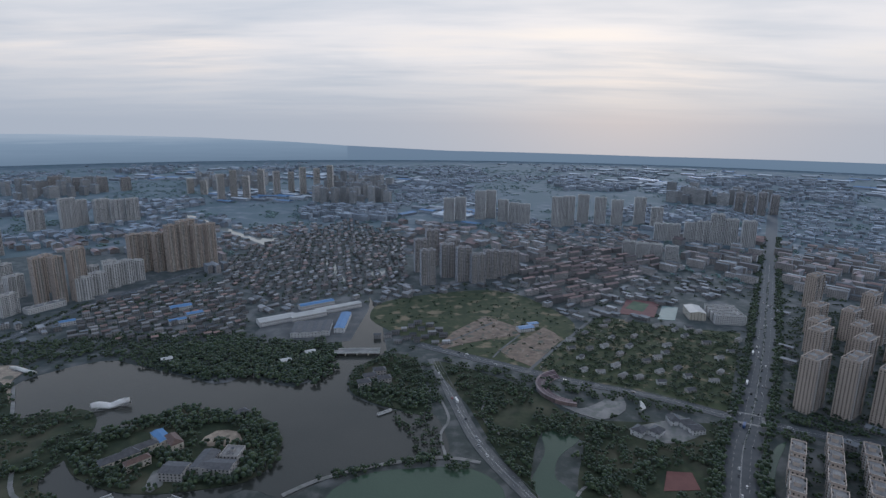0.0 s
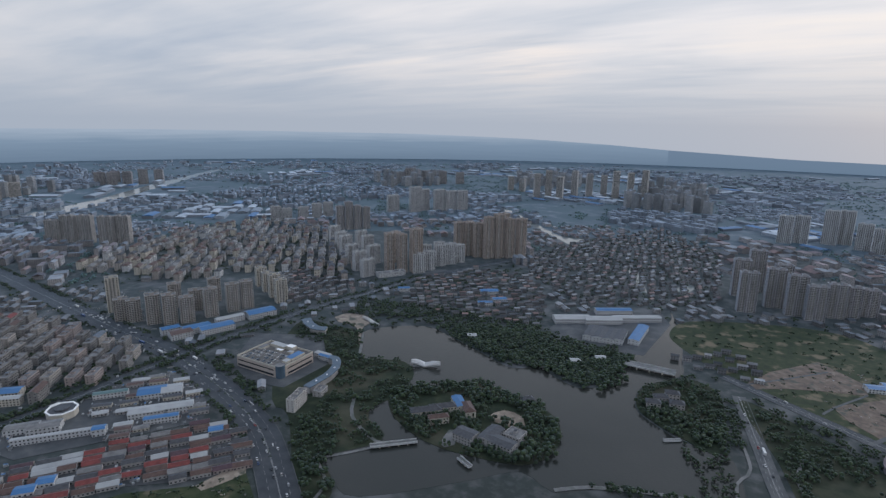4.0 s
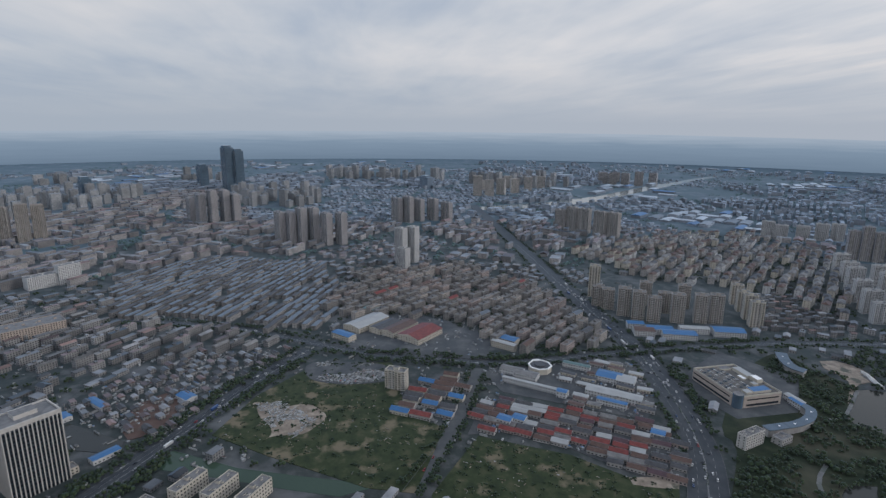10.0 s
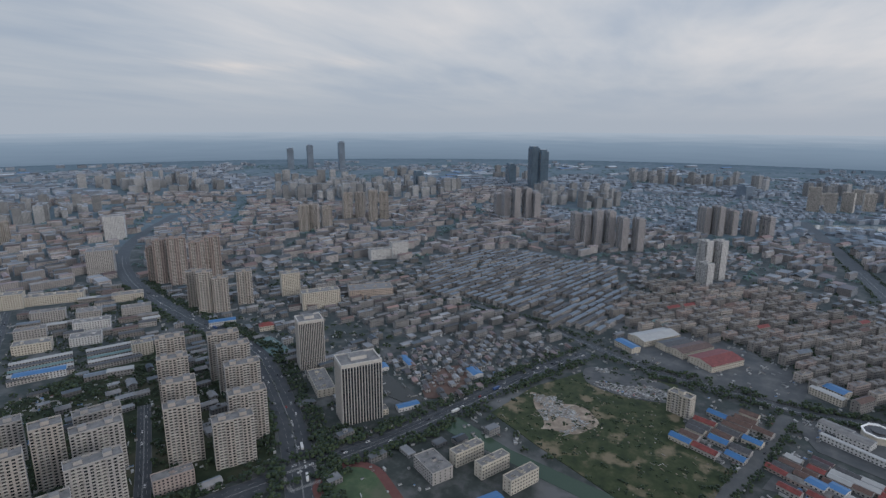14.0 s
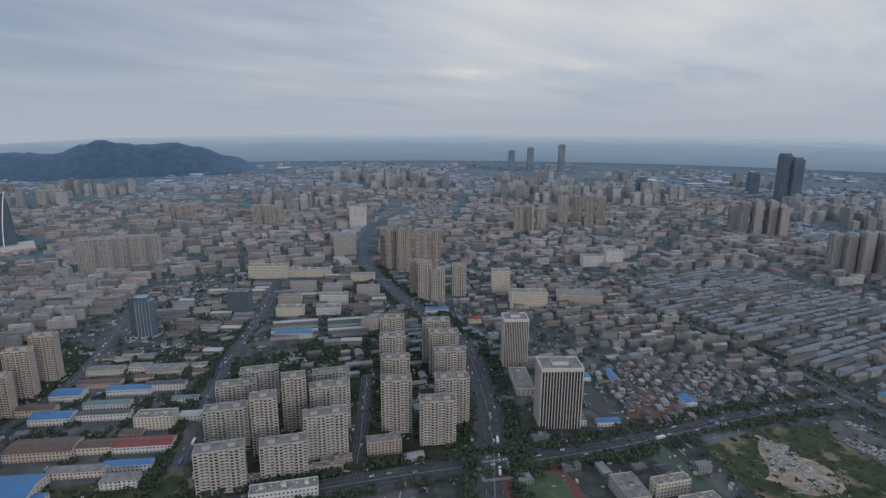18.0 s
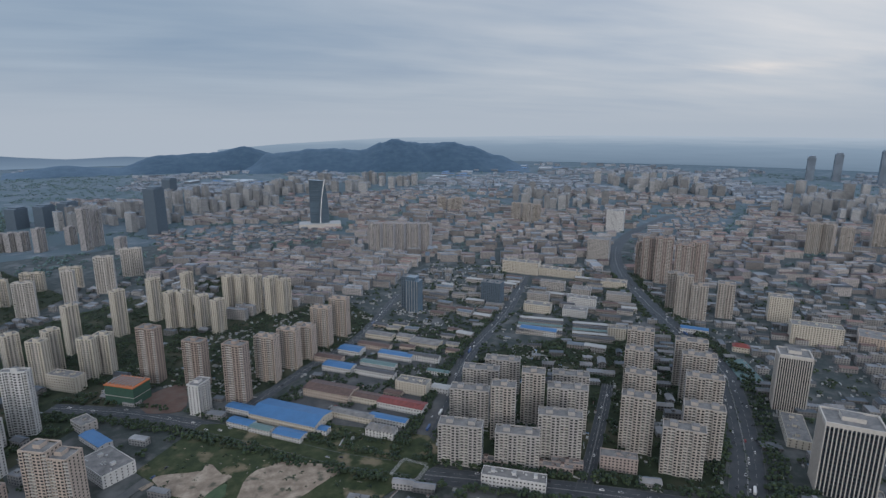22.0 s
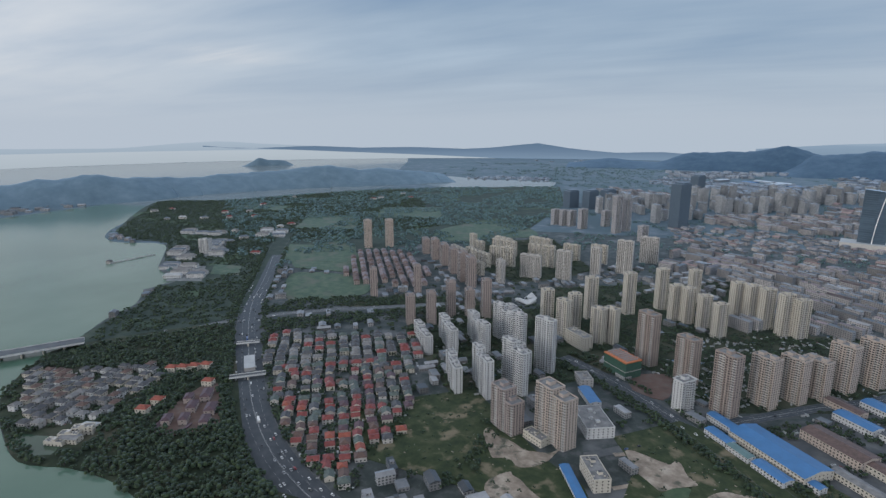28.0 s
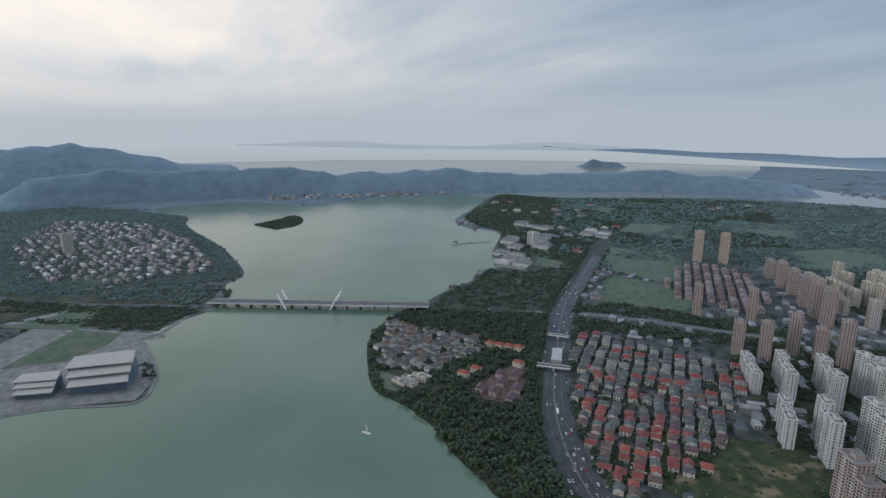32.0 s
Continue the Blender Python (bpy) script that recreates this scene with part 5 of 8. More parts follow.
O4 = claim([(-736, 631), (-670, 761), (-917, 972), (-924, 792)])
quarter("village_houses", O4, 70, 11, 7, (5, 6, 8), 2.5, 3.5, "city_low", ("city_roof", "city_roof_red", "roof_dark", "city_roof"), "crowded low houses of an old quarter", 0.7)
# the mall: a low block with a parking roof
def mall():
    base = tagged(new("shopping_mall", None), "wide cream shopping block with a parking roof", "shopping mall")
    w, d, h = 78, 60, 14
    base.matrix_basis = pose(-549, 461, 0, 0, 0, 3)
    g_ = Geo()
    g_.prism([(-w / 2, -d / 2), (w / 2 - 9, -d / 2), (w / 2, -d / 2 + 9), (w / 2, d / 2), (-w / 2, d / 2)], 0, h, 0, 1)
    part("wall", g_.mesh("wall", ["wall_tan", "roof_deck"]), base)
    for x, y, bw, bd in ((-4.5, -d / 2 + 0.3, w - 9, 0.6), (0, d / 2 - 0.3, w, 0.6), (-w / 2 + 0.3, 0, 0.6, d), (w / 2 - 0.3, 4.5, 0.6, d - 9)):
        q = Geo()
        q.box(x, y, h - 0.05, bw, bd, 2.0, 0, 0)
        part("parapet", q.mesh("parapet", ["wall_cream"]), base, "pale cream parapet")
    for z, hh in ((2.2, 2.6), (9.4, 1.5)):
        for x, y, bw, bd in ((-5, -d / 2 - 0.06, w - 14, 0.12), (0, d / 2 + 0.06, w - 8, 0.12), (-w / 2 - 0.06, 0, 0.12, d - 8), (w / 2 + 0.06, 5, 0.12, d - 16)):
            q = Geo()
            q.box(x, y, z, bw, bd, hh, 0, 0)
            part("window_band", q.mesh("window_band", ["glass"]), base, "dark ribbon of windows")
    q = Geo()
    q.prism([(w / 2 - 5 + 6 * math.cos(k * 0.524), -d / 2 + 5 + 6 * math.sin(k * 0.524)) for k in range(12)], 0, h + 3, 0, 1)
    part("corner_rotunda", q.mesh("corner_rotunda", ["curtain_glass", "roof_grey"]), base, "dark glass corner rotunda")
    for x, y, bw, bd, hh, rf in ((-14, 22, 26, 10, 4, "roof_pale"), (6, 24, 12, 8, 5, "metal_white"), (28, 8, 11, 24, 3, "roof_blue"), (-30, 8, 8, 14, 3, "roof_grey"), (14, 14, 7, 6, 2.5, "roof_pale"), (-4, 12, 10, 5, 2, "metal_white"), (30, -10, 8, 8, 3, "roof_pale")):
        q = Geo()
        q.box(x, y, h - 0.02, bw, bd, hh, 0, 0, 1)
        part("roof_house", q.mesh("roof_house", ["wall_cream", rf]), base)
    q = Geo()
    for k in range(64):
        x, y = -w / 2 + 6 + (k % 16) * 3.3, -d / 2 + 7 + (k // 16) * 8.5
        if RNG.random() < 0.25:
            continue
        q.box(x, y, h + 0.02, 1.8, 4.3, 0.8, 0, k % 3)
        q.box(x, y - 0.2, h + 0.8, 1.5, 2.2, 0.6, 0, 3, k % 3)
    tagged(part("parked_cars", q.mesh("parked_cars", ["car_pale", "metal_grey", "wall_dark", "glass"]), base, "cars parked on the roof deck"), kind="stuff")
    return base


def curved_roof(name, pts, width, z, label, wall="wall_grey"):
    """A building bent along a line: a wall body under a wider grey roof."""
    line = smooth_line(pts, 4.0)
    base = tagged(new(name, None), label, "building")
    for nm, wd, z0, z1, mat in (("wall", width - 3, 0, z - 0.9, wall), ("roof", width, z - 0.9, z, "wall_dark")):
        q, lo, hi = Geo(), ribbon(line, wd, z0).v, ribbon(line, wd, z1).v
        for k in range(0, len(lo), 4):
            q.quad(*hi[k:k + 4])
            q.quad(lo[k], lo[k + 1], hi[k + 1], hi[k])
            q.quad(lo[k + 2], lo[k + 3], hi[k + 3], hi[k + 2])
        q.quad(lo[3], lo[0], hi[0], hi[3])
        q.quad(lo[-3], lo[-2], hi[-2], hi[-3])
        part(nm, q.mesh(nm, [mat]), base)
    for k in range(4, len(line) - 2, 5):
        q = Geo()
        q.box(*line[k], z - 0.02, 2, 1.4, 0.5, 0.5, 0)
        part("skylight", q.mesh("skylight", ["metal_white"]), base)
    return base


curved_roof("park_gallery", [(-455, 426), (-456, 443), (-458, 467), (-467, 490), (-482, 505), (-492, 504)], 11, 9, "long bent gallery with a grey curved roof")
curved_roof("park_theatre", [(-629, 594), (-608, 581), (-586, 574), (-571, 580)], 15, 8, "crescent hall with a smooth grey roof among trees")
hall(-442, 398, 108, 30, 10, 15, "wall_trim", "roof_grey", "flat", "white seven-storey office wing of the gallery", "office_wing", "office")
hall(-441, 434, 108, 18, 11, 7, "wall_grey", "roof_dark", "flat", "dark low hall beside the gallery", "hall", "building")
for k, px_ in enumerate([(-511, 511), (-501, 508)]):
    hall(*px_, 3, 24, 8, 7, "wall_white", ("roof_pale", "roof_blue")[k], "low", "small shed with a pale roof behind the mall", "shed", "shed")
mall()
claim([(-545, 385), (-474, 466), (-568, 569), (-674, 484)])
claim([(-434, 370), (-473, 441), (-501, 533), (-452, 485), (-414, 397)])
patch("yard", [(-581, 397), (-661, 519), (-568, 569), (-491, 499), (-489, 420)], 0.2, "concrete_yard", "paved yard round the shopping block", "yard", rounded=False)
# blue market halls
MK = 72
for px_, w_, d_, rm in (([(-718, 493)][0], 50, 22, "roof_blue"), ([(-741, 474)][0], 40, 20, "roof_blue"), ([(-717, 576)][0], 46, 26, "roof_blue"), ([(-740, 447)][0], 30, 22, "roof_brown"), ([(-768, 448)][0], 26, 16, "roof_blue"), ([(-734, 529)][0], 44, 14, "roof_pale")):
    hall(*px_, MK, w_, d_, 9, "wall_white", rm, "low", "market hall with a sheet-metal roof", "market_hall", "market", "market halls")
claim([(-725, 407), (-677, 581), (-743, 623), (-817, 466)])
# white factory halls and the octagon
WF = 52
for px_, w_, d_, rm in (([(-565, 294)][0], 36, 17, "roof_pale"), ([(-545, 320)][0], 28, 15, "roof_pale"), ([(-538, 294)][0], 34, 8, "roof_blue"), ([(-602, 322)][0], 30, 22, "roof_blue"), ([(-588, 338)][0], 22, 22, "roof_pale"), ([(-638, 293)][0], 36, 8, "roof_teal"), ([(-592, 219)][0], 84, 5, "roof_pale"), ([(-638, 204)][0], 30, 14, "roof_grey"), ([(-622, 218)][0], 30, 16, "roof_grey")):
    hall(*px_, WF, w_, d_, 7, "wall_white", rm, "low", "factory hall with a pale sheet-metal roof", "factory_hall", "factory", "factory west of the highway")
WORKS = claim([(-650, 164), (-657, 297), (-640, 386), (-523, 343), (-503, 316), (-589, 177)])
patch("yard", WORKS, 0.18, "concrete_yard", "concrete yard of the works", "yard", rounded=False)


def octagon(x, y, r, h):
    base = tagged(new("octagonal_hall", None), "eight-sided hall with a dark roof and pale rim", "hall")
    base.matrix_basis = pose(x, y, 0)
    p = [(r * math.cos(radians(45 * k + 22)), r * math.sin(radians(45 * k + 22))) for k in range(8)]
    g_ = Geo()
    g_.prism(p, 0, h, 0, 1)
    part("wall", g_.mesh("wall", ["wall_cream", "roof_dark"]), base)
    for k in range(8):
        q = Geo()
        a, b = Vector(p[k]), Vector(p[(k + 1) % 8])
        c = (a + b) / 2
        q.box(c.x, c.y, h - 0.02, (b - a).length * 1.02, 1.6, 1.2, math.atan2((b - a).y, (b - a).x), 0)
        part("rim", q.mesh("rim", ["metal_white"]), base)
    q = Geo()
    q.prism([(v[0] * 0.5, v[1] * 0.5) for v in p], h - 0.02, h + 2, 0, 0)
    part("lantern", q.mesh("lantern", ["roof_dark"]), base)


octagon(-639, 242, 15, 8)
# red-roofed workshop quarter
RED = claim([(-504, 115), (-581, 154), (-498, 312), (-448, 335), (-397, 294), (-414, 257), (-463, 213), (-504, 152)])
estate(RED, WF + 3, 17, 8, 4.5, 1.8, 2.2, "gable", ["wall_pinkish", "wall_grey"], ["roof_red", "roof_red", "roof_brown", "roof_brown", "roof_dark", "roof_grey", "roof_plum", "roof_pale"], "weathered red-roofed workshop shed", "workshop", "red workshops", "workshop", 0.1, 0.1, 3)
for px_, w_, d_ in (([(-519, 160)][0], 16, 12), ([(-518, 176)][0], 14, 12), ([(-467, 310)][0], 14, 10), ([(-568, 245)][0], 12, 10)):
    hall(*px_, WF, w_, d_, 8, "wall_white", "roof_blue", "low", "small workshop with a bright blue roof", "workshop", "workshop", "red workshops")
RED2 = claim([(-562, 39), (-621, 72), (-654, 150), (-598, 146), (-509, 98), (-536, 85)])
estate(RED2, WF + 8, 22, 10, 5, 2.5, 3, "gable", ["wall_grey", "wall_cream"], ["roof_red", "roof_brown", "roof_dark", "roof_blue"], "brown-roofed workshop shed in a crowded yard", "workshop", "yard workshops", "workshop", 0.15, 0.1, 5)
tower(-620, 51, 24, 60, w=26, d=13, wall="wall_cream", group="yard blocks", tail="beside low workshops")
patch("yard", RED, 0.15, "concrete_yard", "worn concrete between sheds", "yard", rounded=False)
# overgrown fields
F1 = claim([(-544, -148), (-623, -116), (-706, -48), (-693, 51), (-557, 57), (-521, 94), (-420, 50), (-434, 8), (-497, -85)])
patch("field", F1, 0.2, "wild_grass", "overgrown green field with rubble", "field", rounded=False)
wood(F1, 9, 4.5, "bushes on the overgrown field", skip=0.5, name="bushes")
F2 = claim([(-416, 64), (-500, 126), (-453, 209), (-411, 249), (-391, 286), (-342, 259), (-403, 62)])
patch("field", F2, 0.2, "wild_grass", "rough green field with bushes", "field", rounded=False)
wood(F2, 8, 4.5, "bushes on the rough field", skip=0.45, name="bushes")
patch("bare_ground", [(-603, -114), (-607, -86), (-558, -43), (-527, -62), (-551, -91)], 0.34, "dirt", "pale bare ground with rubble", "field", wobble=24, step=4)
patch("bare_ground", [(-708, -55), (-689, 37), (-644, 47), (-637, -7), (-660, -56)], 0.34, "concrete_yard", "pale rubble of cleared plots", "field")
patch("bare_ground", [(-411, 248), (-402, 294), (-389, 285), (-401, 247)], 0.34, "dirt", "bare strip of earth", "field")
# mills beyond the railway
for px_, w_, d_, rm in (([(-780, 101)][0], 40, 60, "roof_red"), ([(-807, 72)][0], 26, 60, "roof_brown"), ([(-819, 50)][0], 22, 50, "roof_dark"), ([(-839, 22)][0], 34, 70, "roof_pale"), ([(-896, 35)][0], 30, 20, "roof_teal"), ([(-788, -14)][0], 36, 16, "roof_blue"), ([(-738, 224)][0], 38, 18, "roof_blue"), ([(-719, 216)][0], 38, 10, "roof_pale")):
    hall(*px_, 45, w_, d_, 9, "wall_cream", rm, "low", "long mill hall with a metal roof", "mill_hall", "factory", "mill halls")
patch("yard", claim([(-767, -35), (-913, -2), (-881, 106), (-770, 213), (-682, 181), (-720, 54)]), 0.18, "concrete_yard", "bare concrete mill yard", "yard", rounded=False)
# grey rows of old flats
GR = claim([(-926, -386), (-1182, -480), (-1326, -326), (-1228, -67), (-973, -1), (-847, -45), (-824, -84)])
estate(GR, 158, 27, 8, 9, 4, 8.5, "low", ["wall_old", "wall_old", "wall_grey"], ["roof_slate", "roof_dark", "roof_slate"], "long grey row of old low flats", "flats", "grey rows of old flats", "row_building", turn=1)
GR2 = claim([(-748, -582), (-721, -307), (-778, -93), (-872, -124), (-1016, -355), (-986, -620)])
quarter("flats_quarter", GR2, 145, 24, 8.5, (6, 9, 12), 4, 6, "city_low", ("city_roof", "city_roof_red", "roof_grey"), "grey rows of old low flats", 0.3)
MESS = claim([(-630, -336), (-769, -214), (-757, -90), (-654, -113), (-537, -190), (-571, -245)])
quarter("village_houses", MESS, 40, 11, 7, (4, 5, 6), 2.5, 3.5, "city_low", ("city_roof", "city_roof_red", "roof_dark", "city_roof"), "crowded low sheds and houses", 0.6)
patch("bare_ground", [(-562, -240), (-607, -251), (-646, -223), (-623, -195), (-565, -207), (-547, -230)], 0.4, "red_dirt", "orange-red earth of a building site", "building site")
for px_, w_, d_ in (([(-627, -290)][0], 34, 9), ([(-601, -313)][0], 16, 10), ([(-629, -195)][0], 22, 14), ([(-519, -240)][0], 10, 26)):
    hall(*px_, 47, w_, d_, 5, "wall_white", "roof_blue", "low", "site hut with a bright blue roof", "site_hut", "hut", "site huts")
patch("water", [(-579, -312), (-590, -303), (-545, -232), (-522, -230), (-539, -284)], 0.3, "park_water", "murky pond on the building site", "water", rounded=False)
# the white pair and the tan row on the skyline
towers([(-1226, 114, 81), (-1239, 143, 87), (-1176, 115, 51)], 40, w=24, d=18, wall="wall_white", group="white tower pair")
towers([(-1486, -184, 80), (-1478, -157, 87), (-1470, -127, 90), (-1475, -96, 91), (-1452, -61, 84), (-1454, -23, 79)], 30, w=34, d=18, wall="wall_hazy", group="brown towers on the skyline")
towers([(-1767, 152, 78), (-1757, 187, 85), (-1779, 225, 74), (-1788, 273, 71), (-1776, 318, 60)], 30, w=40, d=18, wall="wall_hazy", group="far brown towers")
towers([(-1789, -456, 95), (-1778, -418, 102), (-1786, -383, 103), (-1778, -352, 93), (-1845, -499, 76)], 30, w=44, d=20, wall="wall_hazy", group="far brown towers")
towers([(-1584, 643, 63), (-1558, 667, 71), (-1522, 693, 69), (-1469, 716, 75), (-1443, 746, 68)], 30, w=36, d=16, wall="wall_grey", group="grey towers far off")


def skyscraper(x, y, h, ang, w, d, label, mat="curtain_glass", crown=8):
    base = tagged(new("skyscraper", None), label, "skyscraper")
    base.matrix_basis = pose(x, y, 0, 0, 0, ang)
    g_ = Geo()
    g_.box(0, 0, 0, w, d, h - crown, 0, 0, 0)
    part("shaft", g_.mesh("shaft", [mat]), base)
    q = Geo()
    q.box(-w * 0.1, 0, h - crown - 0.05, w * 0.7, d * 0.8, crown, 0, 0, 0)
    part("crown", q.mesh("crown", [mat]), base)
    for k in range(5):
        q = Geo()
        q.box(-w / 2 + w * (k + 0.5) / 5, -d / 2 - 0.3, 0, 0.8, 0.6, h - crown, 0, 0, 0)
        part("fin", q.mesh("fin", [mat if mat == "glass_far" else "metal_grey"]), base)
    for k in range(1, int(h / 14)):
        q = Geo()
        q.box(0, 0, k * 14, w + 0.5, d + 0.5, 0.9, 0, 0, 0, True)
        part("floor_band", q.mesh("floor_band", [mat if mat == "glass_far" else "wall_dark"]), base)
    return base


for a_ in ((-2614, -535, 208), (-2627, -496, 193), (-2825, -698, 110), (-2515, -1090, 83)):
    skyscraper(*a_, 40, 44, 40, "dark glass office tower on the skyline")
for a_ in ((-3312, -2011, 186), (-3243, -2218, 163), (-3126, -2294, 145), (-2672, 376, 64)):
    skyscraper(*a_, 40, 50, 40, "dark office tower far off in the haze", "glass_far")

# ---- striped office towers and their podium ----
def office(x, y, h, ang, w, d, label):
    base = tagged(new("office_tower", None), label, "office tower", "striped office towers")
    base.matrix_basis = pose(x, y, 0, 0, 0, ang)
    g_ = Geo()
    g_.box(0, 0, 0, w - 1.2, d - 1.2, h, 0, 0, 1)
    part("glass_core", g_.mesh("glass_core", ["glass", "roof_grey"]), base)
    rib = Geo()
    rib.box(0, 0, 0, 0.8, 1.1, h, 0, 0)
    rm = rib.mesh("rib", ["wall_trim"])
    n = 15
    for k in range(n):
        u = -w / 2 + w * k / (n - 1)
        for v in (-d / 2, d / 2):
            part("rib", rm, base, m=pose(u, v, 0))
    m = 10
    for k in range(1, m):
        v = -d / 2 + d * k / m
        for u in (-w / 2, w / 2):
            part("rib", rm, base, m=pose(u, v, 0, 0, 0, 90))
    for x_, y_, bw, bd in ((0, -d / 2, w + 1, 1.0), (0, d / 2, w + 1, 1.0), (-w / 2, 0, 1.0, d), (w / 2, 0, 1.0, d)):
        q = Geo()
        q.box(x_, y_, h - 2.5, bw, bd, 4, 0, 0)
        part("parapet", q.mesh("parapet", ["wall_trim"]), base)
    q = Geo()
    q.box(0, 2, h - 0.02, w * 0.4, d * 0.4, 4, 0, 0, 1)
    part("plant_room", q.mesh("plant_room", ["wall_trim", "roof_grey"]), base)
    floors = Geo()
    for k in range(1, int(h / 3.8)):
        floors.box(0, 0, k * 3.8, w - 0.9, d - 0.9, 0.5, 0, 0, 0, True)
    tagged(part("floor_band", floors.mesh("floor_band", ["wall_dark"]), base), kind="stuff")


_x, _y, _h = (-493, -292, 69)
OA = 136
office(_x - 12 * math.sin(radians(OA + 180)), _y + 12 * math.cos(radians(OA + 180)), _h, OA, 44, 30, "tall office tower with pale vertical ribs over dark glass")
_x, _y, _h = (-582, -415, 67)
office(_x - 10 * math.sin(radians(OA + 180)), _y + 10 * math.cos(radians(OA + 180)), _h, OA, 32, 26, "office tower with pale vertical ribs over dark glass")
hall(-530, -363, OA + 90, 60, 22, 9, "wall_cream", "roof_grey", "flat", "low cream podium between the office towers", "podium", "building")
hall(-485, -276, OA, 50, 12, 6, "wall_cream", "roof_pale", "flat", "low cream entrance wing", "podium", "building")
# civic buildings beyond
hall(-828, -625, OA, 34, 24, 42, "wall_cream", "roof_grey", "flat", "tall cream hotel block", "hotel", "hotel")
hall(-786, -531, OA, 66, 24, 30, "wall_cream", "roof_teal", "flat", "broad yellowish office block", "office_block", "office")
hall(-872, -478, OA - 10, 80, 40, 18, "wall_tan", "roof_grey", "flat", "broad tan shopping block", "shopping_block", "shop")
hall(-1164, -557, OA, 40, 20, 38, "wall_white", "roof_grey", "flat", "white slab block over low roofs", "office_block", "office")
hall(-1140, -591, OA, 60, 24, 24, "wall_white", "roof_grey", "flat", "white office wing beside a slab", "office_block", "office")
towers([(-691, -696, 68), (-704, -676, 61), (-753, -667, 63), (-704, -732, 65)], OA, w=26, d=18, wall="wall_beige", group="beige towers in the centre")
towers([(-797, -904, 88), (-800, -869, 90), (-829, -845, 80), (-855, -835, 88), (-804, -932, 67)], OA, w=34, d=18, wall="wall_pinkish", group="brown towers in the centre")
hall(-1065, -1374, OA, 50, 40, 64, "wall_white", "roof_pale", "flat", "white hotel tower in the old town", "hotel", "hotel")
hall(-799, -1085, OA, 50, 40, 52, "wall_grey", "roof_grey", "flat", "grey office block in the old town", "office_block", "office")
hall(-565, -1039, OA, 80, 26, 26, "wall_cream", "roof_teal", "flat", "white hospital block with window bands", "hospital", "hospital")
hall(-629, -985, OA, 90, 22, 16, "wall_cream", "roof_pale", "flat", "long white office wing", "office_block", "office")
hall(-268, -901, OA + 6, 26, 22, 56, "wall_dark", "roof_grey", "flat", "grey glass office tower", "office_tower", "office")
hall(-415, -870, OA, 36, 24, 40, "wall_dark", "roof_grey", "flat", "dark glass office block on the street", "office_block", "office")
towers([(-312, -1354, 73), (-343, -1341, 71), (-368, -1333, 69), (-402, -1318, 68), (-429, -1310, 69)], OA, w=36, d=16, wall="wall_hazy", group="pink-brown slabs")
patch("sports_ground", [(-615, -537), (-639, -523), (-606, -463), (-577, -470)], 0.5, "roof_teal", "green sports court beside the avenue", "sports ground", rounded=False)
hall(-660, -548, OA, 22, 14, 8, "wall_cream", "roof_red", "hip", "hall with a bright red roof", "hall", "hall")
hall(-651, -627, OA, 40, 14, 8, "wall_white", "roof_blue", "low", "long shed with a blue roof", "shed", "shed")
# school at the foot of the drone
for px_ in [(-451, -146), (-442, -118), (-431, -88)]:
    hall(*px_, 147, 34, 11, 14, "wall_cream", "roof_grey", "flat", "cream four-storey school wing", "school_wing", "school", "school by the canal")
hall(-420, -169, 54, 34, 22, 12, "wall_grey", "roof_dark", "flat", "grey school hall with a dark roof", "school_hall", "school", "school by the canal")
hall(-389, -106, 140, 26, 16, 9, "wall_white", "roof_blue", "low", "school gym with a pale blue roof", "school_gym", "school", "school by the canal")


def track_field(x, y, ang, label):
    base = tagged(new("sports_track", None), label, "sports ground")
    base.matrix_basis = pose(x, y, 0.5, 0, 0, ang)
    for nm, r, hl, z, mt in (("track", 34, 40, 0.0, "running_track"), ("infield", 25, 40, 0.08, "meadow")):
        g_ = Geo()
        p = [(hl + r * math.cos(radians(a)), r * math.sin(radians(a))) for a in range(-90, 91, 15)] + [(-hl + r * math.cos(radians(a)), r * math.sin(radians(a))) for a in range(90, 271, 15)]
        g_.prism(p, z - 0.6, z, 0, 0)
        part(nm, g_.mesh(nm, [mt]), base)


track_field(-351, -201, 50, "red running track round a green pitch")
claim([(-364, -254), (-450, -195), (-499, -127), (-460, -50), (-426, -16), (-356, -81), (-323, -209)])
wood([(-366, -250), (-447, -206), (-487, -173), (-512, -188), (-439, -239), (-376, -273)], 9, 8, "trees along the diagonal road", skip=0.2)
verge(smooth_line([(-383, -278), (-463, -225), (-531, -188), (-650, -127), (-753, -64)]), -16, 8, 9, "roadside trees")
verge(smooth_line([(-383, -278), (-463, -225), (-531, -188), (-650, -127), (-753, -64)]), 16, 8, 9, "roadside trees")
verge(smooth_line([(-422, 45), (-491, 88), (-587, 134), (-659, 163)]), -9, 6, 7, "trees along the lane")
verge(smooth_line([(-422, 45), (-491, 88), (-587, 134), (-659, 163)]), 10, 6, 7, "trees along the lane", 0.4)
for q_ in ([(-424, -307), (-461, -295), (-457, -240), (-403, -262), (-396, -285)], [(-537, -465), (-556, -457), (-453, -356), (-403, -324), (-408, -347)], [(-480, -251), (-512, -225), (-478, -219), (-462, -242)], [(-537, -218), (-665, -140), (-729, -84), (-692, -80), (-564, -160), (-505, -193)], [(-769, -809), (-827, -811), (-757, -707), (-707, -711)]):
    wood(q_, 7.5, 9, "dark trees round the offices and the avenue", skip=0.15, gap=-4)
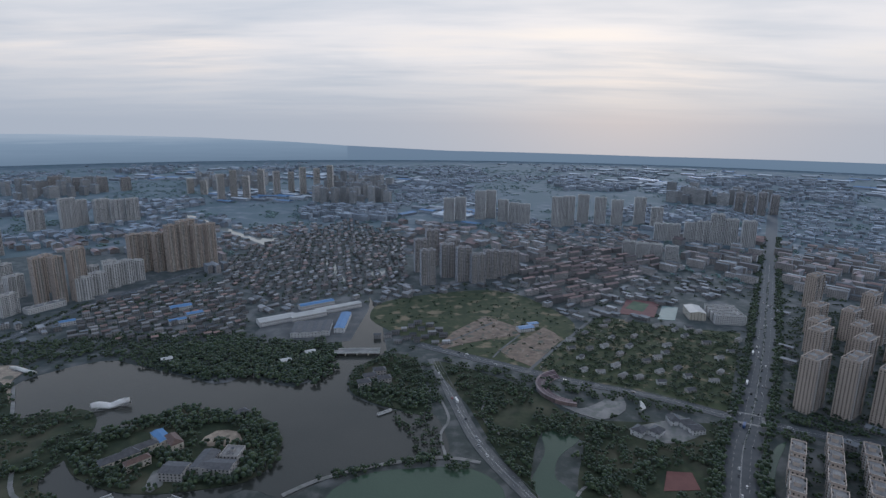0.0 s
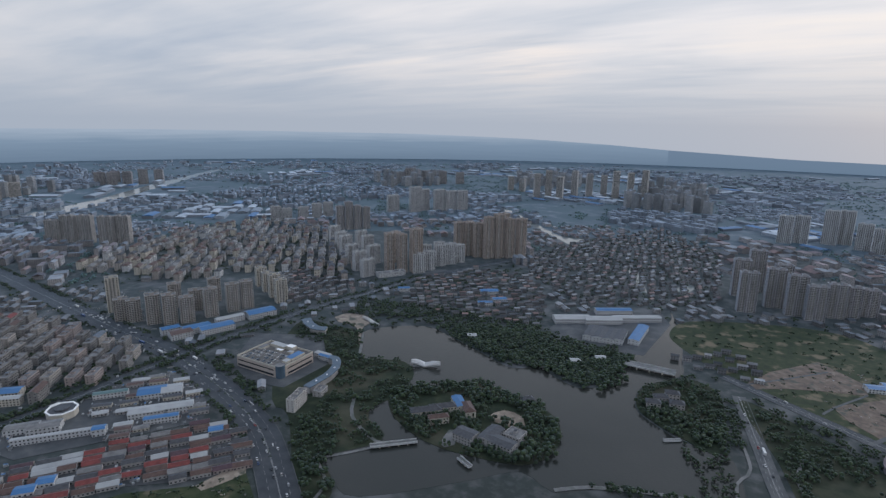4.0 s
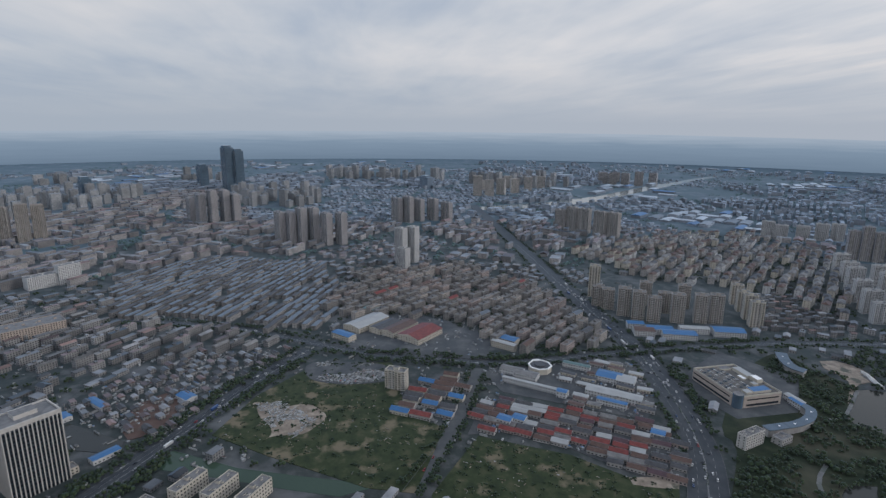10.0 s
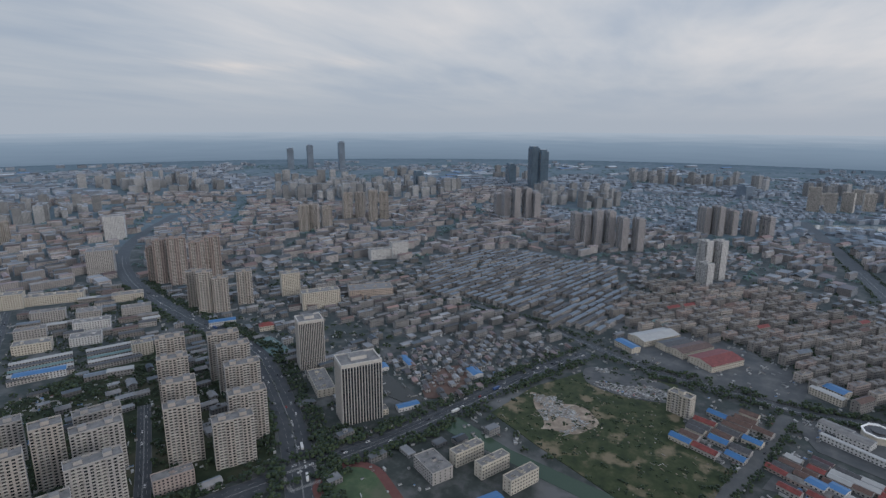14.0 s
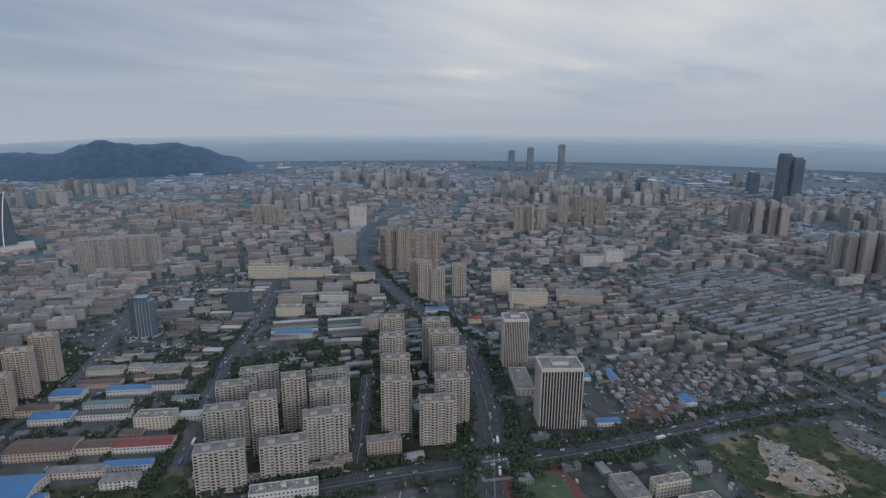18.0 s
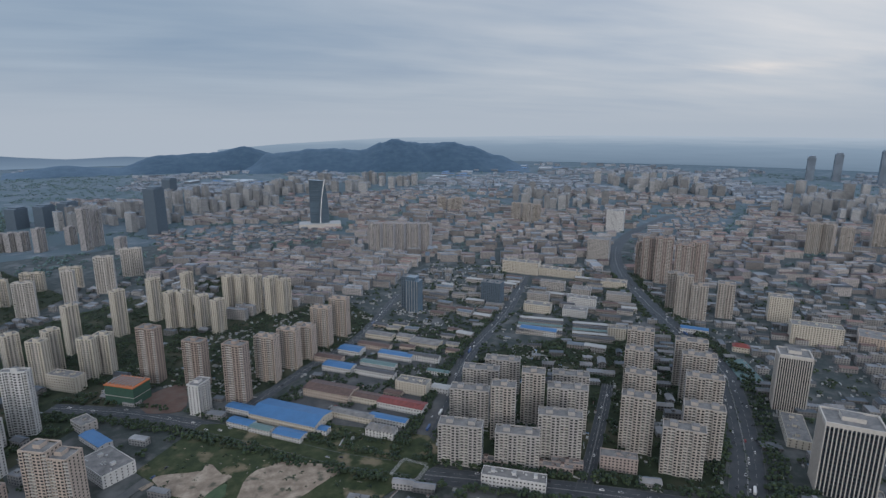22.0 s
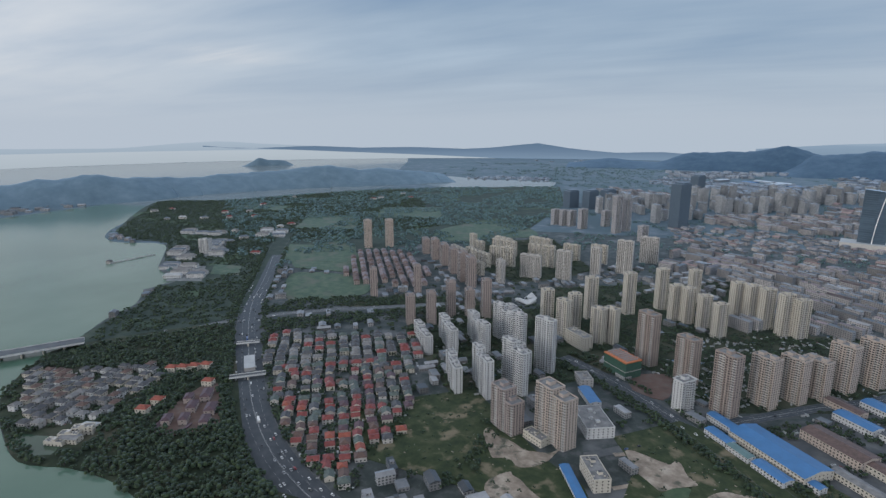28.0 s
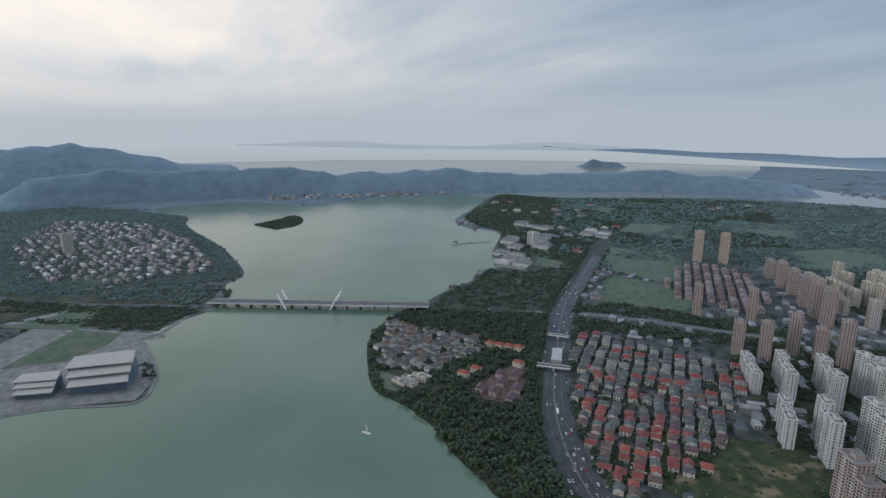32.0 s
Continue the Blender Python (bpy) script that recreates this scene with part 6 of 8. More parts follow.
for o in (-12, 12):
    verge(smooth_line([(-714, 19), (-709, 85), (-673, 172), (-669, 246), (-679, 424), (-674, 631), (-651, 756), (-622, 935)]), o, 7, 9, "dark trees along the railway road")
    verge(smooth_line([(-926, -386), (-855, -186), (-782, -66), (-715, 39), (-675, 171), (-666, 301)]), o, 7, 8, "dark trees along the road")
    verge(smooth_line([(-435, 340), (-490, 360), (-575, 383), (-689, 404), (-791, 408), (-958, 416), (-1249, 433), (-1738, 462)]), o * 1.7, 9, 8, "highway trees", 0.3)
wood(claim([(-607, 396), (-630, 431), (-523, 410), (-491, 376), (-548, 383)]), 7, 8, "dense trees beside the highway", skip=0.1)

for pts in ([(-391, 315), (-435, 340), (-490, 360), (-575, 383), (-689, 404), (-791, 408)], [(-405, -310), (-463, -366), (-545, -459), (-591, -527)], [(303, 494), (348, 560), (469, 752), (683, 1112)]):
    verge(smooth_line(pts), 0, 4, 2.6, "clipped hedge in the road's median", 0.1, "median_hedge")

estate(WORKS, WF, 18, 8, 4.5, 6, 7, "low", ["wall_grey", "wall_cream"], ["roof_grey", "roof_pale", "roof_brown", "roof_dark"], "small worn shed in the works yard", "shed", "yard sheds", "shed", 0.35, 0.25, 6)
clutter("yard_clutter", [RED, WORKS, RED2, MESS, [(-708, -55), (-689, 37), (-644, 47), (-637, -7), (-660, -56)]], 4200, ((1.2, 5), (1, 3), (0.3, 2.2)), ["roof_pale", "roof_grey", "roof_brown", "roof_dark", "roof_blue", "roof_red"], "sheds, parked vans and stacked goods in the yards", 5)
clutter("field_rubble", [[(-708, -55), (-689, 37), (-644, 47), (-637, -7), (-660, -56)], [(-603, -114), (-607, -86), (-558, -43), (-527, -62), (-551, -91)]], 2600, ((1.0, 4.0), (0.6, 1.6), (0.2, 0.9)), ["roof_pale", "paving", "dirt"], "pale rubble and plot walls of cleared houses", 16)
clutter("field_rubble", [F1, F2], 900, ((0.6, 2.4), (0.5, 1.2), (0.1, 0.5)), ["dirt", "paving", "roof_pale"], "rubble and plot walls on the fields", 6)

# ---- south: works, brown estate, white estate, villas ----
# works with blue roofs
WK = 140
for px_, w_, d_, h_, rm, wl_ in (([(-31, -572)][0], 84, 36, 10, "roof_blue", "wall_cream"), ([(20, -609)][0], 34, 12, 7, "roof_blue", "wall_white"), ([(20, -578)][0], 30, 12, 6, "roof_blue", "wall_white"), ([(0, -558)][0], 26, 10, 6, "roof_teal", "wall_white"),
                                 ([(-27, -537)][0], 34, 14, 6, "roof_blue", "wall_white"), ([(-59, -536)][0], 18, 10, 6, "roof_blue", "wall_white"), ([(-82, -615)][0], 62, 26, 10, "roof_brown", "wall_tan"), ([(-121, -584)][0], 40, 16, 8, "roof_brown", "wall_cream"),
                                 ([(-96, -553)][0], 52, 12, 7, "roof_grey", "wall_cream"), ([(-103, -681)][0], 42, 18, 8, "roof_blue", "wall_white"), ([(-129, -730)][0], 34, 20, 8, "roof_blue", "wall_white"), ([(-95, -713)][0], 40, 14, 8, "roof_brown", "wall_tan"),
                                 ([(-184, -691)][0], 50, 14, 8, "roof_blue", "wall_white"), ([(-154, -671)][0], 50, 12, 7, "roof_teal", "wall_white"), ([(-144, -647)][0], 56, 10, 8, "roof_dark", "wall_white"), ([(-154, -555)][0], 56, 18, 8, "roof_red", "wall_white"),
                                 ([(-131, -530)][0], 44, 10, 7, "roof_blue", "wall_white"), ([(-218, -671)][0], 46, 11, 9, "roof_dark", "wall_white"), ([(-181, -771)][0], 44, 16, 8, "roof_grey", "wall_cream"), ([(-238, -723)][0], 46, 22, 6, "roof_grey", "wall_cream"),
                                 ([(-222, -623)][0], 30, 8, 6, "roof_teal", "wall_white"), ([(-210, -579)][0], 22, 12, 7, "roof_pale", "wall_white"), ([(-164, -736)][0], 50, 14, 7, "roof_brown", "wall_tan"), ([(-215, -750)][0], 26, 14, 8, "roof_grey", "wall_cream")):
    hall(*px_, WK, w_, d_, h_, wl_, rm, "low", {"roof_blue": "works hall with a bright blue metal roof", "roof_brown": "old works hall with a brown tiled roof", "roof_red": "works shed with a red roof"}.get(rm, "works hall with a worn grey roof"), "works_hall", "factory", "works sheds")
hall(-178, -590, WK, 40, 18, 15, "wall_cream", "roof_grey", "flat", "cream four-storey works office with a stepped front", "works_office", "office")
for px_ in [(-112, -513), (-124, -504)]:
    hall(*px_, WK, 16, 13, 9, "wall_white", "roof_grey", "hip", "white villa beside the works", "villa", "villa", "works villas")
WORKS2 = claim([(37, -577), (-77, -672), (-190, -834), (-318, -758), (-227, -586), (-158, -481), (-57, -509)])
patch("yard", WORKS2, 0.17, "concrete_yard", "worn concrete yard of the works", "yard", rounded=False)
wood(WORKS2, 9, 7, "trees between the works halls", skip=0.45, gap=-3)
verge(smooth_line([(-129, -454), (-197, -546), (-291, -677), (-414, -812)]), 13, 6, 9, "dark street trees")
verge(smooth_line([(-129, -454), (-197, -546), (-291, -677), (-414, -812)]), 20, 6, 9, "dark street trees", 0.3)
verge(smooth_line([(-129, -454), (-197, -546), (-291, -677), (-414, -812)]), -13, 9, 8, "dark street trees", 0.4)
for o in (-19, 19, -25, 25, -31):
    verge(smooth_line([(-333, -250), (-405, -310), (-463, -366), (-545, -459), (-591, -527), (-675, -757), (-769, -962)]), o, 7, 9, "dark avenue trees", 0.12)
for o in (-16, 16, 22):
    verge(smooth_line([(-140, -430), (-265, -359), (-369, -292), (-455, -236), (-612, -153), (-722, -95)]), o, 7, 8, "dark street trees", 0.15)
    verge(smooth_line([(-130, -443), (-65, -485), (24, -563), (131, -643), (226, -692)]), o, 6, 8, "dark street trees", 0.1)
# brown estate
BE = 146
towers([(124, -731, 67), (70, -698, 58), (22, -640, 70)], BE, w=26, d=15, wall="wall_brown", group="brown towers of the new estate")
towers([(-14, -683, 63), (-43, -714, 53), (-66, -737, 51), (-94, -772, 56), (-126, -806, 59)], BE, w=28, d=15, wall="wall_tan", group="tan towers of the new estate")
hall(221, -741, BE, 44, 16, 20, "wall_cream", "roof_grey", "flat", "cream seven-storey block below the towers", "flat_block", "flats")
skyscraper(*(-267, -876, 62), WK, 24, 20, "grey-blue office tower above the works", "curtain_glass", 6)
BE2 = claim([(163, -748), (25, -636), (-80, -699), (-196, -860), (-149, -999), (29, -905), (162, -830)])
quarter("flats_quarter", claim([(43, -908), (-49, -950), (-181, -993), (-304, -1068), (-408, -1194), (-310, -1365), (-49, -1416), (86, -1264), (33, -1113)]), 146, 36, 9.5, (13, 15, 17), 7, 12, "city_old", ("city_roof", "city_roof_red", "city_roof"), "dense old flats in rows", 0.3)
# building under construction, green nets and an orange deck
cons = tagged(new("building_shell", None), "unfinished building wrapped in green nets with an orange deck", "building site")
cons.matrix_basis = pose(145, -685, 0, 0, 0, BE)
for nm, z, h, mt, gr in (("net", 0, 22, "net_green", 0), ("deck", 22, 1.2, "orange", 1), ("slab", 10, 0.8, "wall_grey", 0.6)):
    q = Geo()
    q.box(0, 0, z, 40 + gr, 26 + gr, h, 0, 0, 0)
    part(nm, q.mesh(nm, [mt]), cons)
for k in range(8):
    q = Geo()
    q.box(-17 + 4.8 * k, 0, 23, 0.5, 20, 2.2, 0, 0)
    part("starter_bar", q.mesh("starter_bar", ["metal_grey"]), cons)
patch("bare_ground", [(130, -658), (122, -690), (88, -706), (80, -663), (85, -634), (121, -641)], 0.3, "red_dirt", "reddish earth of the building site", "building site")
tower(*(63, -627, 34), BE + 90, w=22, d=15, wall="wall_white", group="new blocks", tail="under construction with bare balconies")
# cream tower pair, mall and block at the lane
towers([(222, -487, 45), (211, -483, 37)], 152, w=22, d=17, wall="wall_pinkish", group="pink-brown towers at the lane")
towers([(173, -493, 62), (157, -486, 53)], 152, w=24, d=18, wall="wall_tan", group="tan towers at the lane")
ML = 127
hall(139, -535, ML, 46, 30, 12, "wall_white", "roof_pale", "flat", "windowless cream store with plant on its roof", "store", "shop")
hall(181, -479, 157, 26, 12, 8, "wall_cream", "roof_grey", "flat", "low cream gatehouse block", "gatehouse", "building")
hall(160, -593, ML, 40, 14, 6, "wall_white", "roof_blue", "low", "shed with a bright blue roof", "shed", "shed")
hall(178, -629, ML, 24, 16, 10, "wall_grey", "roof_grey", "flat", "grey flat-roofed office block beside sheds", "office_block", "office")
hall(111, -447, ML, 36, 16, 13, "wall_cream", "roof_dark", "flat", "cream dormitory block with a cluttered dark roof", "dormitory", "building")
hall(123, -426, ML, 60, 9, 4, "wall_white", "roof_blue", "low", "long site hut with a bright blue roof", "site_hut", "hut")
# waste ground
W1 = claim([(387, -411), (347, -480), (288, -545), (166, -456), (117, -433), (88, -390), (346, -360)])
patch("field", W1, 0.2, "wild_grass", "wide green waste ground", "field", rounded=False)
W2 = claim([(115, -526), (61, -595), (-44, -565), (-164, -491), (-167, -446), (-82, -407), (81, -403), (84, -485)])
patch("field", W2, 0.22, "wild_grass", "green waste ground with dirt tracks", "field", rounded=False)
patch("bare_ground", [(86, -495), (54, -517), (39, -486), (60, -467), (77, -476)], 0.36, "dirt", "bare dirt with rubble", "field", wobble=24, step=4)
patch("bare_ground", [(17, -477), (-44, -469), (-37, -444), (-5, -451)], 0.36, "dirt", "bare dirt with rubble", "field", wobble=24, step=4)
patch("bare_ground", [(232, -478), (172, -453), (154, -462), (177, -427), (222, -447)], 0.36, "dirt", "strip of pale rubble", "field", wobble=22, step=4)
patch("bare_ground", [(189, -401), (164, -420), (142, -391), (174, -380)], 0.36, "dirt", "heaps of pale rubble", "field", wobble=20, step=4)
wood([(246, -496), (229, -434), (238, -394), (235, -360), (212, -368), (210, -421), (228, -502)], 8, 6, "line of bushes along a ditch", skip=0.15, name="bushes")
wood(W1, 11, 3.5, "bushes on waste ground", skip=0.6, name="bushes")
wood(W2, 11, 4, "bushes on waste ground", skip=0.6, name="bushes")
patch("bare_ground", [(96, -504), (68, -510), (49, -492), (70, -476)], 0.36, "dirt", "brown bare earth of building plots", "field", wobble=14, step=5)
patch("bare_ground", [(26, -476), (4, -489), (-35, -484), (-55, -459), (-6, -430), (20, -446)], 0.36, "dirt", "brown bare earth of building plots", "field", wobble=16, step=5)
patch("lawn", [(75, -434), (43, -477), (25, -446), (4, -427), (44, -422)], 0.37, "meadow", "fresh green plot between dirt tracks", "field", wobble=24, step=4)
for pts, w in (([(94, -443), (64, -472), (41, -493), (17, -532), (55, -554)], 5), ([(41, -493), (4, -489), (-39, -460)], 4), ([(106, -495), (75, -521), (54, -551)], 6), ([(221, -456), (196, -443), (157, -445)], 5), ([(89, -418), (72, -441), (38, -472), (34, -486)], 4), ([(72, -441), (44, -411)], 4)):
    tagged(new("dirt_track", ribbon(smooth_line(pts, 10), w, 0.4).mesh("dirt_track", ["dirt"])), "pale dirt track across waste ground", "path", kind="structure")
# white estate: rows of stepped white slabs
WE = 132
for x_, y_, h_, a_, w_ in ((415, -624, 24, 144, 70), (385, -645, 33, 141, 74), (348, -670, 37, 145, 68), (312, -698, 50, 157, 70), (317, -545, 29, 138, 58), (280, -551, 42, 141, 58), (247, -572, 53, 151, 46), (234, -639, 69, 165, 28), (322, -745, 34, 145, 60), (262, -627, 30, 147, 40)):
    n_ = max(1, round(w_ / 23))
    c_, s_ = math.cos(radians(a_)), math.sin(radians(a_))
    for k_ in range(n_):
        u_, v_ = (k_ - (n_ - 1) / 2) * w_ / n_, (k_ - (n_ - 1) / 2) * -3.2
        tower(x_ + c_ * u_ - s_ * v_, y_ + s_ * u_ + c_ * v_, h_ + (3, 0, 3, 0)[k_ % 4], a_, w=round(w_ / n_ - 0.6), d=10, wall="wall_white", group="white slabs of the lakeside estate", tail="in a long stepped row")
towers([(291, -796, 55), (247, -797, 59), (240, -860, 71), (192, -918, 67), (150, -972, 71), (106, -1040, 60), (120, -925, 57), (100, -920, 55), (75, -910, 52), (50, -879, 52)], WE + 90, w=18, d=13, wall="wall_cream", group="cream towers of the middle estate")
towers([(251, -760, 57), (200, -766, 54), (184, -776, 54)], WE + 26, w=20, d=13, wall="wall_cream", group="cream towers of the middle estate")
towers([(34, -971, 65), (13, -965, 65), (-8, -956, 65), (-33, -940, 65), (-54, -941, 63)], WE + 90, w=20, d=13, wall="wall_cream", group="cream towers of the middle estate")
# dark brown towers along the green belt
towers([(483, -690, 44), (454, -707, 53), (446, -756, 56), (416, -767, 50), (391, -778, 66)], WE, w=16, d=14, wall="wall_pinkish", group="brown towers along the green belt")
towers([(623, -772, 52), (565, -832, 53)], WE, w=15, d=13, wall="wall_pinkish", group="brown towers along the green belt")
towers([(891, -1087, 68), (847, -1120, 68)], WE, w=22, d=20, wall="wall_tan", group="tan tower pair")
towers([(728, -1112, 37), (677, -1073, 43), (630, -1038, 44), (578, -990, 52), (532, -948, 59), (499, -923, 61)], WE, w=30, d=16, wall="wall_pinkish", group="brown slabs along the street")
CR = claim([(593, -1075), (430, -988), (356, -1058), (325, -1167), (517, -1433), (665, -1303)])
for x_, y_, h_, a_, w_ in ((629, -1104, 28, 147, 70), (536, -1012, 27, 151, 62), (568, -1085, 30, 150, 100), (513, -1100, 42, 4, 64), (552, -1194, 35, 168, 74), (624, -1199, 23, 168, 30), (420, -1041, 49, 7, 48), (418, -1140, 44, 179, 30), (356, -1062, 57, 3, 34), (308, -1125, 57, 175, 22), (259, -1170, 71, 179, 36), (233, -1291, 63, 0, 43), (653, -1221, 35, 150, 22), (456, -970, 47, 150, 20), (470, -1210, 30, 165, 60), (395, -1230, 36, 170, 44), (590, -1270, 24, 160, 60), (330, -1230, 40, 0, 40), (500, -1300, 26, 165, 70)):
    tower(x_, y_, h_, a_, w=round(w_ * 0.92), d=11, wall="wall_cream" if h_ < 45 else "wall_trim", group="cream slabs beyond the belt", tail="in a stepped row beyond the belt")
towers([(586, -1644, 47), (560, -1645, 51), (492, -1621, 55), (443, -1697, 50), (387, -1607, 102), (535, -1646, 44), (371, -1653, 93), (296, -1528, 41)], 60, w=26, d=18, wall="wall_hazy", group="tan towers far off")
for a_ in ((246, -1788, 138), (279, -2473, 102), (658, -2008, 67), (586, -2012, 71), (530, -2042, 75)):
    skyscraper(*a_, 60, 46, 36, "dark glass office block far off", "wall_dark", 4)


def sail_tower(x, y, h, ang, w, d):
    """A glass tower with one straight and one curved edge, a slanting top and a white seam."""
    base = tagged(new("skyscraper", None), "tall blue-grey glass tower with a curved white seam", "skyscraper")
    base.matrix_basis = pose(x, y, 0, 0, 0, ang)
    n = 30

    def edge(t):
        return w / 2 * (1.0 - 0.42 * t ** 2.6)

    def section(t):
        lift = (-0.04 if t > 0.99 else 0.0) * h
        r, z = edge(t), h * t
        return [(-w / 2, -d * 0.32, z), (0, -d / 2, z + lift * 0.4), (r, -d * 0.3, z + lift), (r, d * 0.3, z + lift), (0, d / 2, z + lift * 0.4), (-w / 2, d * 0.32, z)]
    body = Geo()
    rows = [section(k / n) for k in range(n + 1)]
    for a, b in zip(rows, rows[1:]):
        for k in range(6):
            j = (k + 1) % 6
            body.quad(a[k], a[j], b[j], b[k])
    body.quad(*[rows[-1][k] for k in (0, 1, 4, 5)])
    body.quad(*[rows[-1][k] for k in (1, 2, 3, 4)])
    part("shaft", body.mesh("shaft", ["curtain_glass"]), base)
    seam = Geo()
    for k in range(n):
        t0, t1 = k / n, (k + 1) / n
        p = [(w * (0.02 + 0.3 * t ** 1.8), -d / 2 - 0.6 + d * 0.4 * max(0.0, (0.02 + 0.3 * t ** 1.8)), h * t) for t in (t0, t1)]
        seam.quad((p[0][0] - 0.9, p[0][1], p[0][2]), (p[0][0] + 0.9, p[0][1], p[0][2]), (p[1][0] + 0.9, p[1][1], p[1][2]), (p[1][0] - 0.9, p[1][1], p[1][2]))
    part("seam", seam.mesh("seam", ["metal_white"]), base, "white curved seam")
    for k in range(1, 26):
        q = Geo()
        sec = [(px * 1.012, py * 1.02) for px, py, _ in section(k / 27)]
        q.prism(sec, h * k / 27, h * k / 27 + 0.9, 0, 0, True)
        part("floor_band", q.mesh("floor_band", ["wall_dark"]), base)
    foot = Geo()
    foot.box(0, -4, 0, w * 2.2, d * 1.8, 14, 0, 0, 1)
    part("podium", foot.mesh("podium", ["wall_trim", "roof_pale"]), base, "pale podium")
    return base


sail_tower(-222, -1740, 150, 172.7, 58, 34)
# brown-roofed terraces by the tower pair
TR = claim([(736, -810), (577, -851), (600, -943), (748, -1068), (881, -1070), (848, -961)])
estate(TR, WE, 26, 11, 9, 6, 8, "hip", ["wall_pinkish"], ["roof_brown", "roof_hazy"], "brown-roofed terrace of townhouses", "terrace", "brown terraces", "terrace", 0.05, 0.04, 1)
# white flower-shaped hall
shell("white_hall", 363, -881, 30, 38, 26, 8, "white hall with a fan-shaped roof")
shell("white_hall", 365, -904, 100, 30, 20, 8, "white hall with a fan-shaped roof")
# villa quarters beside the highway
VL = 132
VILLA1 = claim([(402, -309), (532, -463), (437, -542), (357, -522), (302, -413), (317, -367), (286, -323), (310, -297)])
for x_, y_ in fill(VILLA1, VL, 12.6, 15.2, 0.13, 0.13):
    front = inside(x_, y_, [(402, -309), (455, -403), (377, -468), (302, -433), (282, -319), (310, -297)])
    rm = RNG.choice(["roof_red", "roof_red", "roof_red", "roof_orange", "roof_brown", "roof_plum", "roof_moss", "roof_dark"] if front else ["roof_moss", "roof_dark", "roof_plum", "roof_red", "roof_brown", "roof_dark"])
    house(x_, y_, VL + RNG.choice((0, 0, 0, 90)) + RNG.uniform(-4, 4), RNG.choice((9.5, 10.5, 11.5)), RNG.choice((9, 10)), RNG.choice((4.5, 5, 6)), RNG.choice(("hip", "gable")), RNG.choice(("wall_beige", "wall_cream", "wall_trim")), rm,
          {"roof_red": "pale villa with a dark red tiled roof", "roof_orange": "pale villa with an orange-red tiled roof", "roof_brown": "villa with a brown tiled roof", "roof_moss": "villa with a mossy green-grey roof", "roof_plum": "villa with a dark plum-brown roof"}.get(rm, "pale villa with a grey roof"), "villa", "villas beside the highway", "villa")
VILLA2 = claim([(635, -481), (614, -560), (435, -649), (366, -535), (426, -528), (530, -441)])
for x_, y_ in fill(VILLA2, VL, 14.5, 17, 0.08, 0.12):
    rm = RNG.choice(["roof_dark", "roof_dark", "roof_grey", "roof_red", "roof_moss"])
    house(x_, y_, VL + RNG.choice((0, 90)), RNG.choice((11, 12.5)), 10.5, 6.5, "hip", RNG.choice(("wall_trim", "wall_cream")), rm, "pale villa with a " + {"roof_red": "red", "roof_moss": "mossy"}.get(rm, "grey") + " hipped roof", "villa", "villas beside the highway", "villa")
wood(VILLA1, 7.5, 6, "small garden trees between villas", skip=0.25, gap=-2.6)
wood(VILLA2, 9, 7, "garden trees between villas", skip=0.3, gap=-3.2)
# peninsula
PEN = claim([(754, -231), (822, -288), (854, -357), (740, -525), (642, -473), (434, -322), (347, -285), (320, -289), (350, -225), (385, -222), (437, -215), (482, -217), (540, -207), (595, -186), (677, -204)])
patch("peninsula", PEN, 0.4, "grass", "wooded peninsula between lake and highway", "peninsula")
PV1 = [(683, -213), (810, -283), (733, -330), (683, -383), (637, -358), (610, -266), (639, -222)]
for x_, y_ in fill(PV1, 20, 15, 14, 0.15, 0.12):
    house(x_, y_, 20 + RNG.choice((0, 90)), 10.5, 9, RNG.choice((6.5, 7.5)), "hip", RNG.choice(("wall_white", "wall_cream", "wall_grey")), RNG.choice(("roof_dark", "roof_grey", "roof_dark", "roof_brown")), "grey-roofed villa on the peninsula", "villa", "peninsula villas", "villa")
for px_ in [(579, -301), (584, -322), (575, -382), (649, -381), (638, -390), (629, -400), (619, -411)]:
    house(*px_, 25, 13, 10, 8, "hip", "wall_cream", "roof_orange", "villa with an orange-red roof among trees", "villa", "peninsula villas", "villa")
patch("forecourt", [(532, -288), (564, -326), (579, -373), (571, -391), (487, -335), (510, -288)], 0.5, "red_dirt", "brown paved court of the temple halls", "yard")
TA = -49
for px_, w_, d_ in (((549, -361), 22, 11), ((539, -335), 18, 10), ((517, -343), 20, 11), ((523, -314), 16, 9), ((537, -303), 15, 9), ((500, -323), 17, 9), ((560, -345), 14, 9)):
    hall(*px_, TA, w_, d_, 7, "wall_pinkish", "roof_plum", "hip", "temple-like hall with a dark plum-brown roof", "temple_hall", "hall", "temple halls")
crescent(*[(526, -303)][0], 12, 0, 220, 3, "round brown terrace beside the halls")
for k, px_ in enumerate([(596, -220), (595, -233), (592, -245)]):
    hall(*px_, 25 + 8 * k, 20, 9, 5 + 2 * k, "wall_cream", "wall_trim", "flat", "pale stepped clubhouse under construction at the cove", "clubhouse", "clubhouse", "clubhouse wings")
hall(588, -230, 25, 20, 11, 6, "wall_cream", "roof_grey", "low", "pale clubhouse with stacked terraces at the cove", "clubhouse", "clubhouse")
hall(595, -253, 25, 17, 10, 6, "wall_cream", "roof_pale", "low", "pale clubhouse wing at the cove", "clubhouse", "clubhouse")
patch("water", [(652, -206), (628, -218), (599, -227), (579, -208), (598, -194), (627, -191)], 0.52, "green_water", "small green cove", "water")
wood(PV1, 9, 6, "garden trees on the peninsula", base=0.4, skip=0.4, gap=-3)
